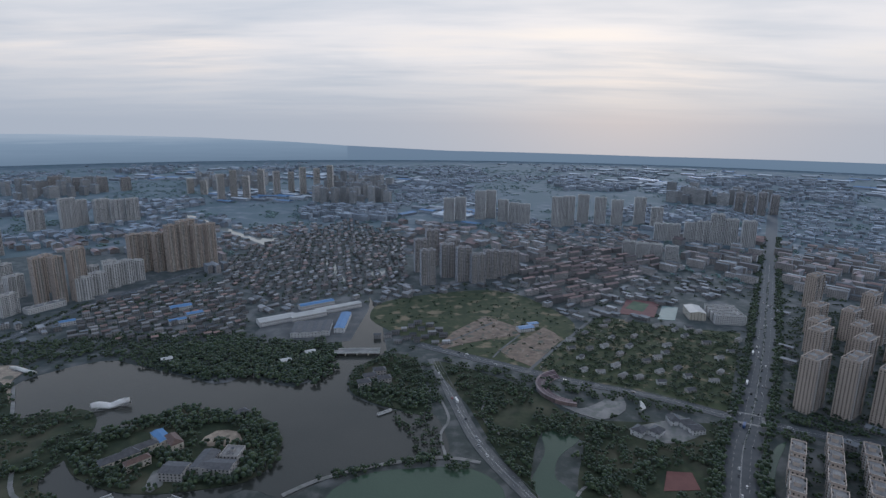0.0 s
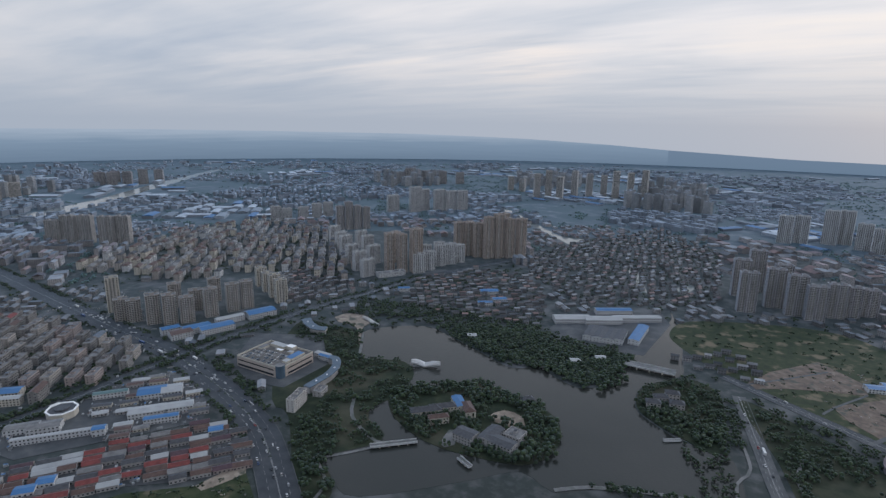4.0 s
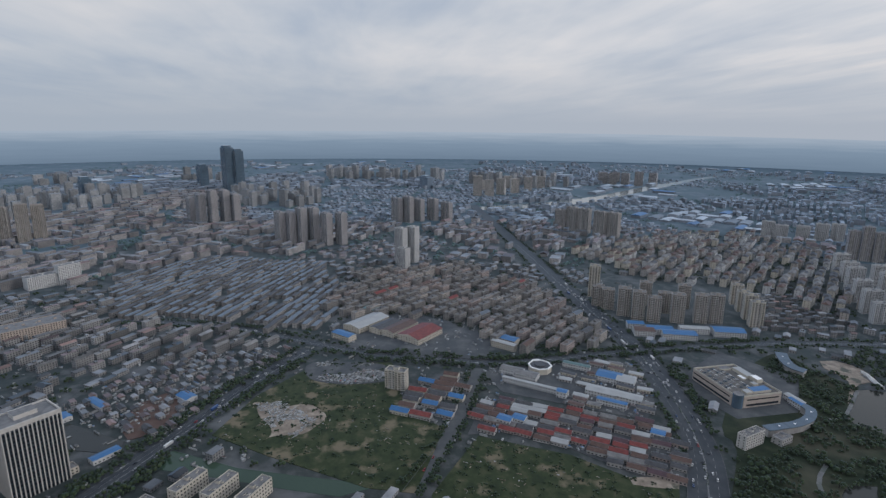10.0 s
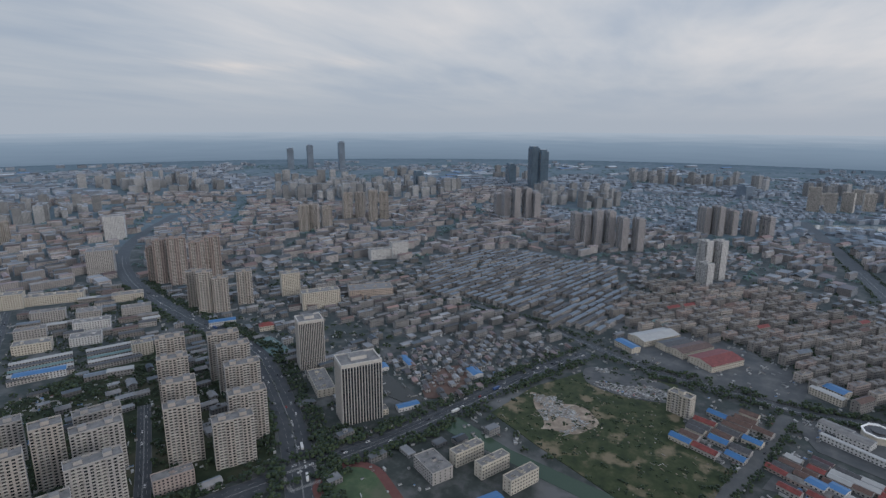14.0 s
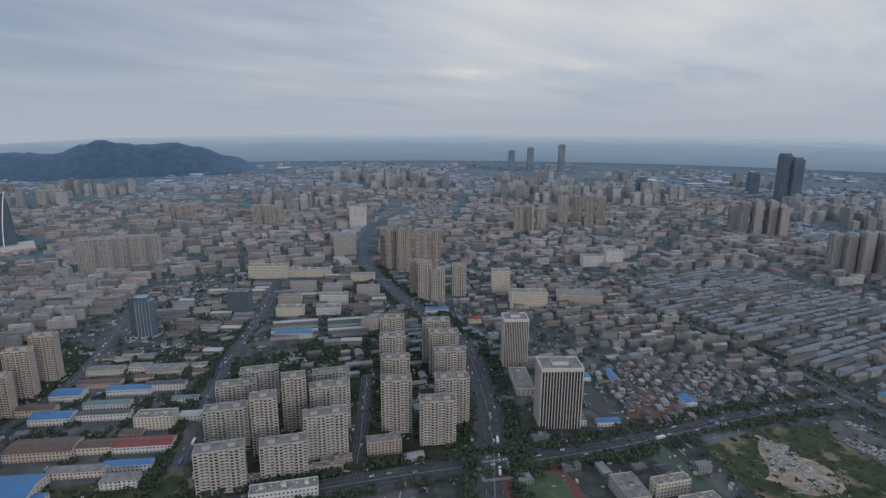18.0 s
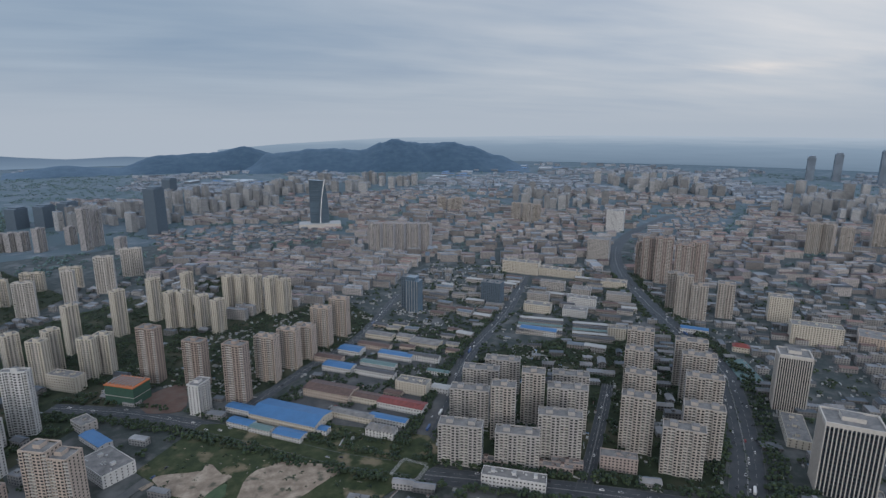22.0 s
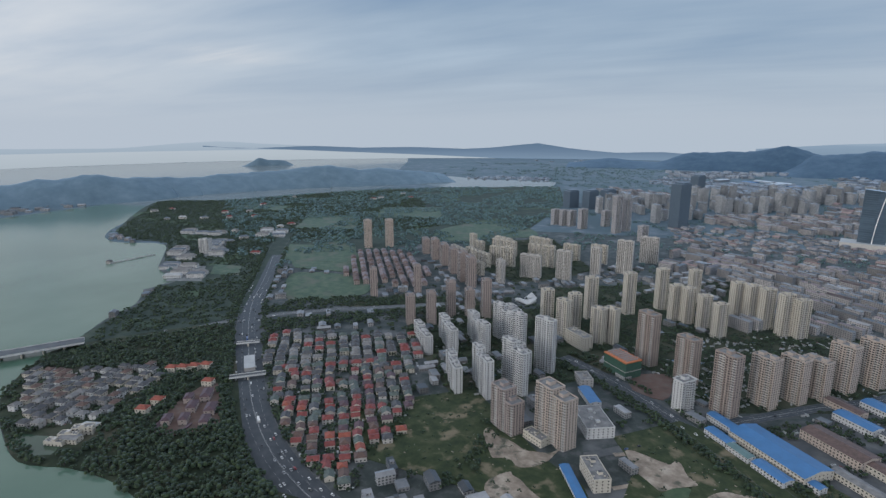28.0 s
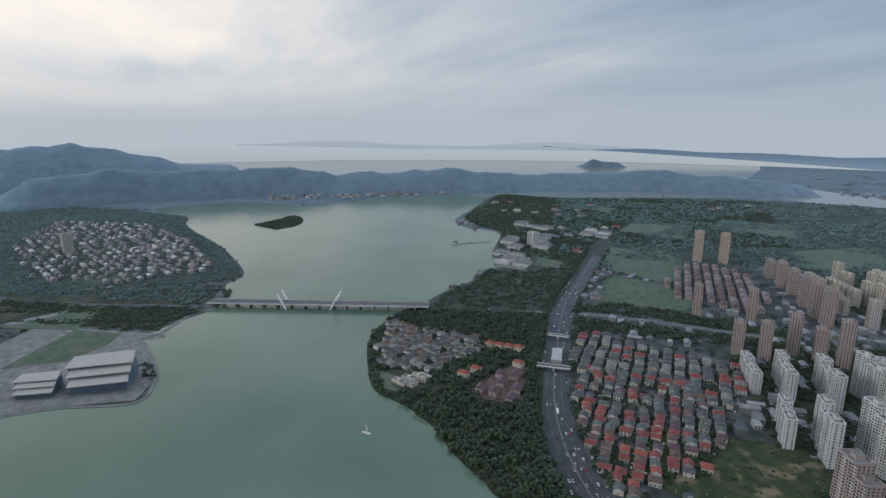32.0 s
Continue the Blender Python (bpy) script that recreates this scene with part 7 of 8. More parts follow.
wood(PEN, 8.7, 10, "dense dark wood on the peninsula", [PV1, [(530, -291), (564, -326), (579, -373), (571, -391), (487, -335), (510, -288)], [(652, -206), (636, -229), (610, -266), (567, -248), (576, -207), (598, -194)]], base=0.4, skip=0.1)
# trees beside the highway and the green belt
for o in (-24, 24, 31):
    verge(smooth_line([(311, -293), (398, -324), (490, -378), (599, -463), (759, -599), (895, -748), (1094, -964)]), o, 6.5, 9, "dark trees along the highway", 0.08)
BELT = claim([(640, -531), (691, -571), (523, -739), (473, -784), (435, -726), (494, -701), (607, -592)])
wood(BELT, 9, 10, "dark green belt along the cross road", skip=0.08)
wood(claim([(714, -589), (742, -599), (737, -685), (636, -758), (562, -789), (499, -836), (484, -814), (539, -760), (674, -629)]), 9, 10, "dark green belt along the cross road", skip=0.08)
patch("lawn", claim([(772, -689), (868, -809), (735, -854), (644, -774), (720, -683)]), 0.3, "meadow", "bright green lawn with a ring path", "lawn")
ring = smooth_line([(772, -730), (816, -800), (759, -849), (675, -781), (712, -702), (772, -730)], 8)
tagged(new("footpath", ribbon(ring, 4, 0.5).mesh("footpath", ["paving"])), "pale ring path on the lawn", "path", kind="structure")
patch("field", claim([(903, -841), (1038, -934), (1020, -1127), (835, -990), (744, -879)]), 0.3, "meadow", "garden plots with pale paths", "field", rounded=False)
patch("field", claim([(769, -1251), (850, -1374), (820, -1561), (741, -1580), (648, -1395)]), 0.3, "meadow", "broad green field", "field")
patch("field", claim([(736, -1380), (821, -1551), (654, -1551), (567, -1440), (662, -1365)]), 0.3, "meadow", "broad green field", "field")
# park between lake and highway
LP = claim([(2151, -1297), (1919, -1485), (1715, -1935), (1470, -2143), (883, -1425), (995, -1181), (1136, -1040), (813, -641), (755, -548), (847, -371), (916, -437), (949, -510), (1021, -584), (1046, -650), (1205, -722), (1382, -846), (1540, -815), (1673, -862)])
patch("woodland_floor", LP, 0.2, "lake_park", "wooded lakeside park", "park")
PARK_LAWNS = [[(1018, -707), (1080, -765), (1015, -787), (959, -734)], [(1049, -627), (1172, -712), (1082, -743), (987, -665)], [(1256, -1026), (1307, -1094), (1232, -1120), (1168, -1056)], [(1454, -944), (1487, -973), (1376, -1012), (1332, -973)], [(1169, -801), (1339, -932), (1269, -944), (1118, -819)], [(1254, -1176), (1379, -1366), (1230, -1450), (1059, -1243)], [(1158, -1443), (1266, -1645), (1076, -1753), (952, -1548)], [(1765, -1342), (1781, -1463), (1599, -1488), (1541, -1386)], [(981, -880), (1092, -1005), (924, -1075), (806, -940)], [(1329, -821), (1281, -837), (1154, -761), (1209, -742)]]
wood(LP, 11.5, 10, "dark woods of the lakeside park", [[(1016, -596), (969, -698), (1078, -775), (1125, -674)], *PARK_LAWNS], skip=0.22)
for q_, mt_, lb_ in zip(PARK_LAWNS, ("meadow", "paving", "paving", "paving", "paving", "meadow", "meadow", "meadow", "meadow", "concrete_yard"), ("smooth lawn in the park", "paved court of the park halls", "pale court among trees", "pale court among trees", "paved court of the hotel", "open green field", "open green field", "open green field", "garden plots with pale paths", "paved court by the shore")):
    patch("lawn" if mt_ == "meadow" else "court", q_, 0.4, mt_, lb_, "lawn" if mt_ == "meadow" else "yard", rounded=False)
for k_ in (1, 2, 3, 4, 9):
    for x_, y_ in fill(PARK_LAWNS[k_], 35, 44, 26, 0.1, 0.15, False):
        hall(x_, y_, 35, 36, 13, RNG.choice((7, 10)), "wall_white", RNG.choice(("roof_pale", "roof_grey", "roof_slate")), "hip", "pale low hall of the lakeside park", "lakeside_hall", "building", "lakeside halls")
for x_, y_ in fill(LP, 30, 95, 80, 0.45, 0.6):
    if noise.noise((x_ * 0.004, y_ * 0.004, 6)) > 0.05:
        hall(x_, y_, RNG.uniform(0, 90), RNG.choice((18, 24)), 12, RNG.choice((6, 8)), "wall_trim", RNG.choice(("roof_pale", "roof_grey", "roof_slate", "roof_red")), "hip", "pale low villa hotel in the woods", "lakeside_villa", "villa", "lakeside villas")
tower(1195, -826, 34, 20, w=26, d=18, wall="wall_white", group="lakeside hotel", tail="standing above the woods")
for px_ in [(1300, -647)]:
    hall(*px_, 20, 10, 10, 6, "wall_grey", "roof_dark", "hip", "small pavilion on the water", "water_pavilion", "pavilion")
bridge(*[(1294, -644), (1286, -748)], 3, 1.6, 8, "long wooden boardwalk to the water pavilion")

# market rows, podiums and low blocks round the grey estate
SA = 146
for k in range(5):
    for px_, w_ in (([(-416, -702)][0], 70), ([(-481, -652)][0], 62)):
        a_ = radians(SA + 90)
        hall(px_[0] - 15 * k * math.cos(a_) * -1, px_[1] + 15 * k * math.sin(a_), SA, w_, 9, 6, "wall_grey", ("roof_dark", "roof_pale", "roof_teal")[k % 3], "low", "long low market row with a ridged roof", "market_hall", "market", "market rows")
hall(-211, -388, SA, 58, 14, 11, "wall_white", "roof_pale", "flat", "long white office with a pale flat roof", "office_block", "office")
hall(-316, -377, SA, 34, 13, 15, "wall_pinkish", "roof_grey", "flat", "pinkish five-storey block with window bands", "flat_block", "flats")
for px_, w_ in (([(-201, -427)][0], 60), ([(-247, -402)][0], 60), ([(-272, -396)][0], 30)):
    hall(*px_, SA, w_, 8, 6, "wall_pinkish", "roof_brown", "flat", "two-storey shop podium at the street", "shop_podium", "shop", "shop podiums")
hall(-521, -650, SA, 26, 18, 18, "wall_cream", "roof_grey", "flat", "cream office block behind the market", "office_block", "office")


WORKS3 = [(-297, -913), (-285, -690), (-345, -735), (-575, -1030), (-537, -1095), (-409, -985), (-330, -1006)]
WORKS4 = [(-378, -721), (-400, -640), (-476, -597), (-598, -733), (-675, -710), (-759, -970), (-613, -1029), (-466, -846)]
hall(-418, -706, 139, 56, 16, 9, "wall_white", "roof_blue", "low", "long hall with a bright blue roof behind the market", "works_hall", "factory", "street works")
for x_, y_, w_, d_, h_, rm in ((-470, -800, 46, 22, 14, "roof_pale"), (-520, -760, 40, 24, 12, "roof_grey"), (-560, -800, 50, 20, 16, "roof_slate"), (-600, -860, 36, 28, 12, "roof_pale"), (-500, -850, 40, 18, 16, "roof_grey"), (-640, -800, 44, 20, 14, "roof_pale"), (-690, -880, 50, 24, 12, "roof_slate"), (-560, -900, 48, 16, 18, "roof_grey")):
    hall(x_, y_, 139, w_, d_, h_, RNG.choice(("wall_white", "wall_cream", "wall_grey")), rm, "flat", "broad flat-roofed works block along the street", "works_block", "factory", "street works")
for q_ in (WORKS3, WORKS4):
    estate(q_, 139, 30, 12, 8, 5, 6, "low", ["wall_grey", "wall_old", "wall_old"], ["roof_slate", "roof_grey", "roof_pale", "roof_brown", "roof_dark", "roof_dark"], "low works shed between the street and the flats", "shed", "street works sheds", "shed", 0.4, 0.25, 5)
    wood(q_, 9, 7, "dark trees between the works sheds", skip=0.4, gap=-3)


def crossing(x, y, ang, w, d):
    """Zebra stripes on the four arms of a junction."""
    base = tagged(new("zebra_crossing", None), "worn white zebra stripes round a junction", "crossing", kind="structure")
    base.matrix_basis = pose(x, y, 0.62, 0, 0, ang)
    g_ = Geo()
    g_.box(0, 0, 0, 0.6, 4, 0.02, 0, 0)
    me_ = g_.mesh("stripe", ["marking"])
    for k in range(int(w / 1.4)):
        for sg in (-1, 1):
            part("stripe", me_, base, m=pose(-w / 2 + 1.4 * k, sg * d / 2, 0))
    for k in range(int(d / 1.4)):
        for sg in (-1, 1):
            part("stripe", me_, base, m=pose(sg * w / 2, -d / 2 + 1.4 * k, 0, 0, 0, 90))


crossing(-369, -278, 144, 30, 28)
crossing(-129, -442, 136, 26, 26)
crossing(341, 558, -24, 34, 24)

# the highway's underpass: a pale cover slab and the cross road over it
bridge(*[(561, -402), (532, -435)], 9, 6.5, 2, "cross road over the sunken highway", "road_pale")
bridge(*[(644, -479), (621, -501)], 7, 6.5, 2, "footbridge over the highway", "road_pale")
slab = Geo()
slab.box(0, 0, 0.2, 42, 14, 5.2, 0, 0, 1)
cover = tagged(new("underpass_cover", slab.mesh("underpass_cover", ["wall_grey", "roof_pale"])), "pale concrete cover over the sunken lanes", "underpass")
cover.matrix_basis = pose(579, -448, 0, 0, 0, -39)

estate(WORKS2, WK, 22, 11, 5.5, 8, 9, "low", ["wall_grey", "wall_cream", "wall_tan"], ["roof_brown", "roof_dark", "roof_grey", "roof_slate", "roof_brown", "roof_plum"], "low worn works shed in a crowded yard", "shed", "works sheds", "shed", 0.5, 0.3, 8)
for q_ in (BE2, CR, [(413, -652), (415, -797), (304, -885), (138, -867), (153, -679), (237, -559)], [(650, -694), (520, -735), (432, -733), (356, -813), (398, -897), (499, -836), (580, -813)], WORKS2, [(491, -697), (376, -853), (214, -530), (275, -564), (299, -513), (468, -655)], [(-150, -457), (-270, -365), (-382, -317), (-551, -454), (-560, -686), (-303, -667)], [(317, -772), (-65, -882), (-95, -1335), (348, -996)]):
    lay(q_, "planted courts between the buildings")
    wood(q_, 9.5, 7, "dark courtyard trees between the buildings", skip=0.35, gap=-2)
clutter("yard_clutter", [BE2, WORKS2, [(-150, -457), (-270, -365), (-382, -317), (-551, -454), (-560, -686), (-303, -667)], [(491, -697), (376, -853), (214, -530), (299, -513)], [(-133, -728), (-362, -749), (-582, -1083), (-400, -1169)]], 4500, ((1.2, 5), (1, 3), (0.3, 2.4)), ["roof_pale", "roof_grey", "roof_brown", "roof_dark", "roof_blue", "roof_red"], "parked vans, awnings and huts between the buildings", 7)
clutter("field_rubble", [W1, W2], 500, ((0.6, 2.4), (0.5, 1.2), (0.1, 0.5)), ["dirt", "paving"], "rubble and heaps on waste ground", 8)
clutter("garden_clutter", [VILLA1, VILLA2, PV1], 1500, ((1, 3.5), (0.8, 2.5), (0.3, 2.2)), ["roof_pale", "wall_white", "roof_red", "roof_grey"], "porches, parked cars and garden walls between villas", 9)

# ---- west bank: opera house, town, bridge ----
WB = claim([(1062, 294), (905, 53), (899, 83), (804, 70), (742, 58), (687, 78), (707, 159), (711, 212)] + [(900, 300), (1100, 200)])
patch("bank", WB, 0.3, "paving", "pale paved bank round the opera house", "bank", rounded=False)
patch("lawn", [(1041, 289), (977, 174), (933, 112), (891, 127), (850, 170), (857, 246)] + [(1000, 170), (1100, 150)], 0.5, "meadow", "smooth bright green lawn", "lawn", rounded=False)


def opera(x, y, ang, s, label):
    """Stacked leaning roof planes over dark glass."""
    base = tagged(new("opera_house", None), label, "opera house")
    base.matrix_basis = pose(x, y, 0, 0, 0, ang)
    for k in range(3):
        w, d, z, sh = (62 - 4 * k) * s, (20 - 1 * k) * s, (22 - 5.5 * k) * s, (-6 - 11 * k) * s
        q = Geo()
        a = [(-w / 2 + 2 * k, sh - d / 2, z - 1.5 * s), (w / 2 + 2 * k, sh - d / 2 - 3 * s, z), (w / 2 + 2 * k - 3 * s, sh + d / 2, z + 4 * s), (-w / 2 + 4, sh + d / 2, z + 2.5 * s)]
        b = [(p[0], p[1], p[2] - 1.0) for p in a]
        q.quad(*a)
        q.quad(*reversed(b))
        for i in range(4):
            j = (i + 1) % 4
            q.quad(b[i], b[j], a[j], a[i])
        part("roof_plane", q.mesh("roof_plane", ["wall_grey"]), base)
        g_ = Geo()
        g_.box(2 * k, sh + 1, 0, w - 5 * s, d - 3 * s, z - 2.2 * s, 0, 0, 0)
        part("glass_wall", g_.mesh("glass_wall", ["curtain_glass"]), base)
    return base


opera(772, 115, -100, 1.25, "great opera house of stacked leaning grey roof planes")
opera(770, 184, -104, 0.8, "small hall of leaning grey roof planes")
wood([(701, 76), (738, 57), (804, 70), (788, 77), (731, 71)], 7, 6, "young trees on the bank", skip=0.3)
TOWN = claim([(1267, 342), (1194, 49), (1190, -57), (1249, -90), (1503, -72), (1873, 11), (2160, 63), (2658, 666)])
patch("town_ground", TOWN, 0.2, "lake_park", "green ground of the far bank", "bank")
T1 = [(1332, 301), (1227, 121), (1263, 50), (1272, -40), (1612, 0), (1947, 125), (2124, 394), (1732, 427)]
quarter("villa_quarter", T1, 20, 20, 10, (6, 8), 6, 9, "city_pale", ("roof_hazy", "roof_hazy", "city_roof_red", "roof_pale"), "red-roofed villas on the far bank", 0.95)
wood(TOWN, 13, 9, "woods on the far bank", [T1], skip=0.2, leaf="canopy_hazed")
wood(T1, 15, 7, "trees between the villas on the far bank", skip=0.5, gap=-4, leaf="canopy_hazed")
hall(1595, 280, 20, 24, 22, 52, "wall_grey", "roof_grey", "flat", "grey tower of the far town", "office_tower", "office")
WB2 = claim([(1078, 298), (1216, 330), (1086, 147), (1028, 20), (993, -7), (962, 46), (927, 61)])
patch("bank", WB2, 0.2, "grass", "green bank between the bridge and the lawn", "bank", rounded=False)
wood(WB2, 8, 8, "dark trees on the bank", [[(1126, 309), (1065, 178), (1033, 174), (1078, 298)]], skip=0.2)
WB3 = claim([(1241, 336), (1111, 149), (1045, 20), (1047, -20), (1149, -49), (1181, 49), (1258, 340)])
patch("bank", WB3, 0.2, "grass", "wooded bank beyond the bridge road", "bank", rounded=False)
wood(WB3, 10, 9, "dark woods on the far bank", skip=0.2, leaf="canopy_hazed")
patch("water", [(1604, 148), (1638, 56), (1577, 41), (1547, 131)], 0.5, "far_water", "small pale pond in the town", "water")
wood([(1826, -186), (1868, -245), (1952, -334), (1869, -349), (1766, -318), (1717, -240)], 11, 10, "trees on the islet", base=0.5)
wood([(1075, -41), (1074, -59), (1114, -60), (1111, -47)], 8, 8, "trees on a tiny islet")

# the long lake bridge with its leaning pylons
BR = bridge(*[(1023, -19), (839, -367)], 24, 9, 16, "long pale road bridge over the lake", "road_pale", 1.8)
_a, _b = [(1023, -19), (839, -367)]
_ln = math.hypot(_b[0] - _a[0], _b[1] - _a[1])
for fx in (0.36, 0.56):
    q = Geo()
    x0 = (fx - 0.5) * _ln
    lean = -14 if fx < 0.5 else 14
    for sy in (-12.6, 12.6):
        v = [(x0 - 1, sy - 0.7, 0), (x0 + 1.4, sy - 0.7, 0), (x0 + 1.4, sy + 0.7, 0), (x0 - 1, sy + 0.7, 0)]
        w_ = [(p[0] + lean, p[1], 27) for p in v]
        q.quad(*w_)
        for i in range(4):
            j = (i + 1) % 4
            q.quad(v[i], v[j], w_[j], w_[i])
    part("pylon", q.mesh("pylon", ["metal_white"]), BR, "white leaning bridge pylon")

# a little sailing boat on the lake
boat = tagged(new("sailing_boat", None), "small white sailing boat on the lake", "boat")
boat.matrix_basis = pose(505, -148, 0.1, 0, 0, 40)
q = Geo()
q.prism([(-5, -1.4), (3, -1.4), (6, 0), (3, 1.4), (-5, 1.4)], 0, 1.2, 0, 0)
part("hull", q.mesh("hull", ["wall_white"]), boat)
q = Geo()
q.box(0.5, 0, 1.2, 0.22, 0.22, 15, 0, 0)
part("mast", q.mesh("mast", ["metal_grey"]), boat)
q = Geo()
# cloth wrapped round the mast in a long tapering roll
for k, (z_, w_) in enumerate(((2.2, 1.5), (4.6, 1.4), (7.0, 1.2), (9.4, 1.0), (11.8, 0.8))):
    q.prism([(0.3 - w_ * (0.5 + 0.5 * math.cos(a * math.pi / 4)), w_ * 0.45 * math.sin(a * math.pi / 4)) for a in range(7, -1, -1)], z_, z_ + 2.4, 0, 0)
part("sail", q.mesh("sail", ["wall_white"]), boat, "furled pale sail")

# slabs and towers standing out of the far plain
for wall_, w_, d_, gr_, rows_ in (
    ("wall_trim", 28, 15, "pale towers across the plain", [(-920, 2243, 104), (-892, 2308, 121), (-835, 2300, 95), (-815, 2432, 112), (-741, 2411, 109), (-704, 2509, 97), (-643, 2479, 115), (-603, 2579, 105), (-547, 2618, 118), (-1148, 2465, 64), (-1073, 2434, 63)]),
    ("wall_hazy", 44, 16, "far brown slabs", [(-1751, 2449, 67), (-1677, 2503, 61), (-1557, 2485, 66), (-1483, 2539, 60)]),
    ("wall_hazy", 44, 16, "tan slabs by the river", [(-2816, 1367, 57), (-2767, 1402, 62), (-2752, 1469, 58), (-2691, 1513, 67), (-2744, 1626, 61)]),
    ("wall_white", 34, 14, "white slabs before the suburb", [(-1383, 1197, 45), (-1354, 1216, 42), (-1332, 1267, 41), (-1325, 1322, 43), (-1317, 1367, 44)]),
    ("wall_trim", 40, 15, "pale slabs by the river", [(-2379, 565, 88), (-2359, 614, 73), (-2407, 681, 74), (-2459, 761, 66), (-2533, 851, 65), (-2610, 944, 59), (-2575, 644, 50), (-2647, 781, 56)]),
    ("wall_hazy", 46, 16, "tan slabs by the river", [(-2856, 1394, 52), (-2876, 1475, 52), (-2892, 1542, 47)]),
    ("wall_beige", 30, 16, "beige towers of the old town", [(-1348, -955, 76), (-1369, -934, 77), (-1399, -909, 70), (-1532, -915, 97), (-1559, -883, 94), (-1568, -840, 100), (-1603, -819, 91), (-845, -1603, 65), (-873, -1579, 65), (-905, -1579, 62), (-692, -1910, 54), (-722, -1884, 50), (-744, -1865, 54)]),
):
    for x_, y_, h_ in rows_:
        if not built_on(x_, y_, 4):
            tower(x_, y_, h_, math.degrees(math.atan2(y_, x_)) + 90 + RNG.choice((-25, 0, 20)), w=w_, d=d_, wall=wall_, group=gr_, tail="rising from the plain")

# ---- hills ----
def ridge(name, pts, label, rough=0.07, depth=260, mat="hill"):
    """pts: (x, y, crest height) along the crest; slopes fall on both sides."""
    line = []
    for i in range(len(pts) - 1):
        n = 14
        for k in range(n):
            t = k / n
            s = t * t * (3 - 2 * t)
            line.append(tuple(pts[i][c] + (pts[i + 1][c] - pts[i][c]) * (s if c == 2 else t) for c in range(3)))
    line.append(pts[-1])
    m = 12
    v, f = [], []
    last = len(line) - 1
    for i, (x, y, h) in enumerate(line):
        h *= min(1, i / 16, (last - i) / 5)
        a, b = Vector(line[max(i - 1, 0)][:2]), Vector(line[min(i + 1, len(line) - 1)][:2])
        t = (b - a).normalized()
        for j in range(-m, m + 1):
            u = j / m
            px, py = x - t.y * u * depth, y + t.x * u * depth
            z = h * (1 - abs(u) ** 1.3) * (1 + rough * noise.fractal((px * 0.006, py * 0.006, 3), 0.7, 2, 4)) + 4 * noise.noise((px * 0.03, py * 0.03, 1)) * (1 - abs(u))
            v.append((px, py, max(z, -2) if abs(u) < 1 else -2))
    w = 2 * m + 1
    for i in range(len(line) - 1):
        for j in range(w - 1):
            f.append((i * w + j, i * w + j + 1, (i + 1) * w + j + 1, (i + 1) * w + j))
    me_ = bpy.data.meshes.new(name)
    me_.from_pydata(v, [], f)
    me_.materials.append(M[mat])
    me_.polygons.foreach_set("use_smooth", [True] * len(f))
    me_.update()
    return tagged(new(name, me_), label, "hill", kind="structure")


ridge("hill", [(4, -4150, 98), (-149, -4147, 108), (-310, -4138, 118), (-482, -4122, 140), (-660, -4097, 142), (-845, -4063, 130), (-978, -4033, 179), (-1079, -4007, 207), (-1195, -3974, 190), (-1278, -3948, 174), (-1451, -3888, 191), (-1624, -3819, 154), (-1797, -3741, 95), (-2007, -3632, 6)], "dark wooded hill beyond the city", depth=420, mat="hill_dark_hazed")
ridge("hill_range", [(1363, -4026, 68), (1115, -4101, 55), (777, -4178, 27), (524, -4218, 101), (231, -4244, 113), (-15, -4250, 149), (-258, -4242, 104), (-489, -4222, 108), (-636, -4202, 131), (-888, -4156, 95)], "low hills beyond the city, blued by painted haze", depth=300, mat="hill_dark_hazed")
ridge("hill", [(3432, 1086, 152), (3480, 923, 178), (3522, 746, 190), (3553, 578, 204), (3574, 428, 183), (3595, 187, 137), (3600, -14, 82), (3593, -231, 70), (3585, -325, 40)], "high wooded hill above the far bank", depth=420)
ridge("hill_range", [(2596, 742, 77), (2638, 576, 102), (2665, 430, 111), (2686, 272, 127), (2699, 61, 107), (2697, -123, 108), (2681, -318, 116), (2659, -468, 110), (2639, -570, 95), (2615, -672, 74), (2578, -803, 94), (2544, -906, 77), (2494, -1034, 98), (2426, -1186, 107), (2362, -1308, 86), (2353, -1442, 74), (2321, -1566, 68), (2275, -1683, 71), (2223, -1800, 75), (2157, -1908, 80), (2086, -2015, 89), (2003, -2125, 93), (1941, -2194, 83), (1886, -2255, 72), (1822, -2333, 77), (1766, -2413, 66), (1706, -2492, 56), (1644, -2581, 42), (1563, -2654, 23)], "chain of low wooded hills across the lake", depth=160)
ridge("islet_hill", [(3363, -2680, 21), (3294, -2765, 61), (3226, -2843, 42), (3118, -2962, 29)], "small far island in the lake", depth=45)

# ---- the rest of the plain: far quarters, fields and woods ----
def boxed(poly):
    return (min(p[0] for p in poly), max(p[0] for p in poly), min(p[1] for p in poly), max(p[1] for p in poly), poly)


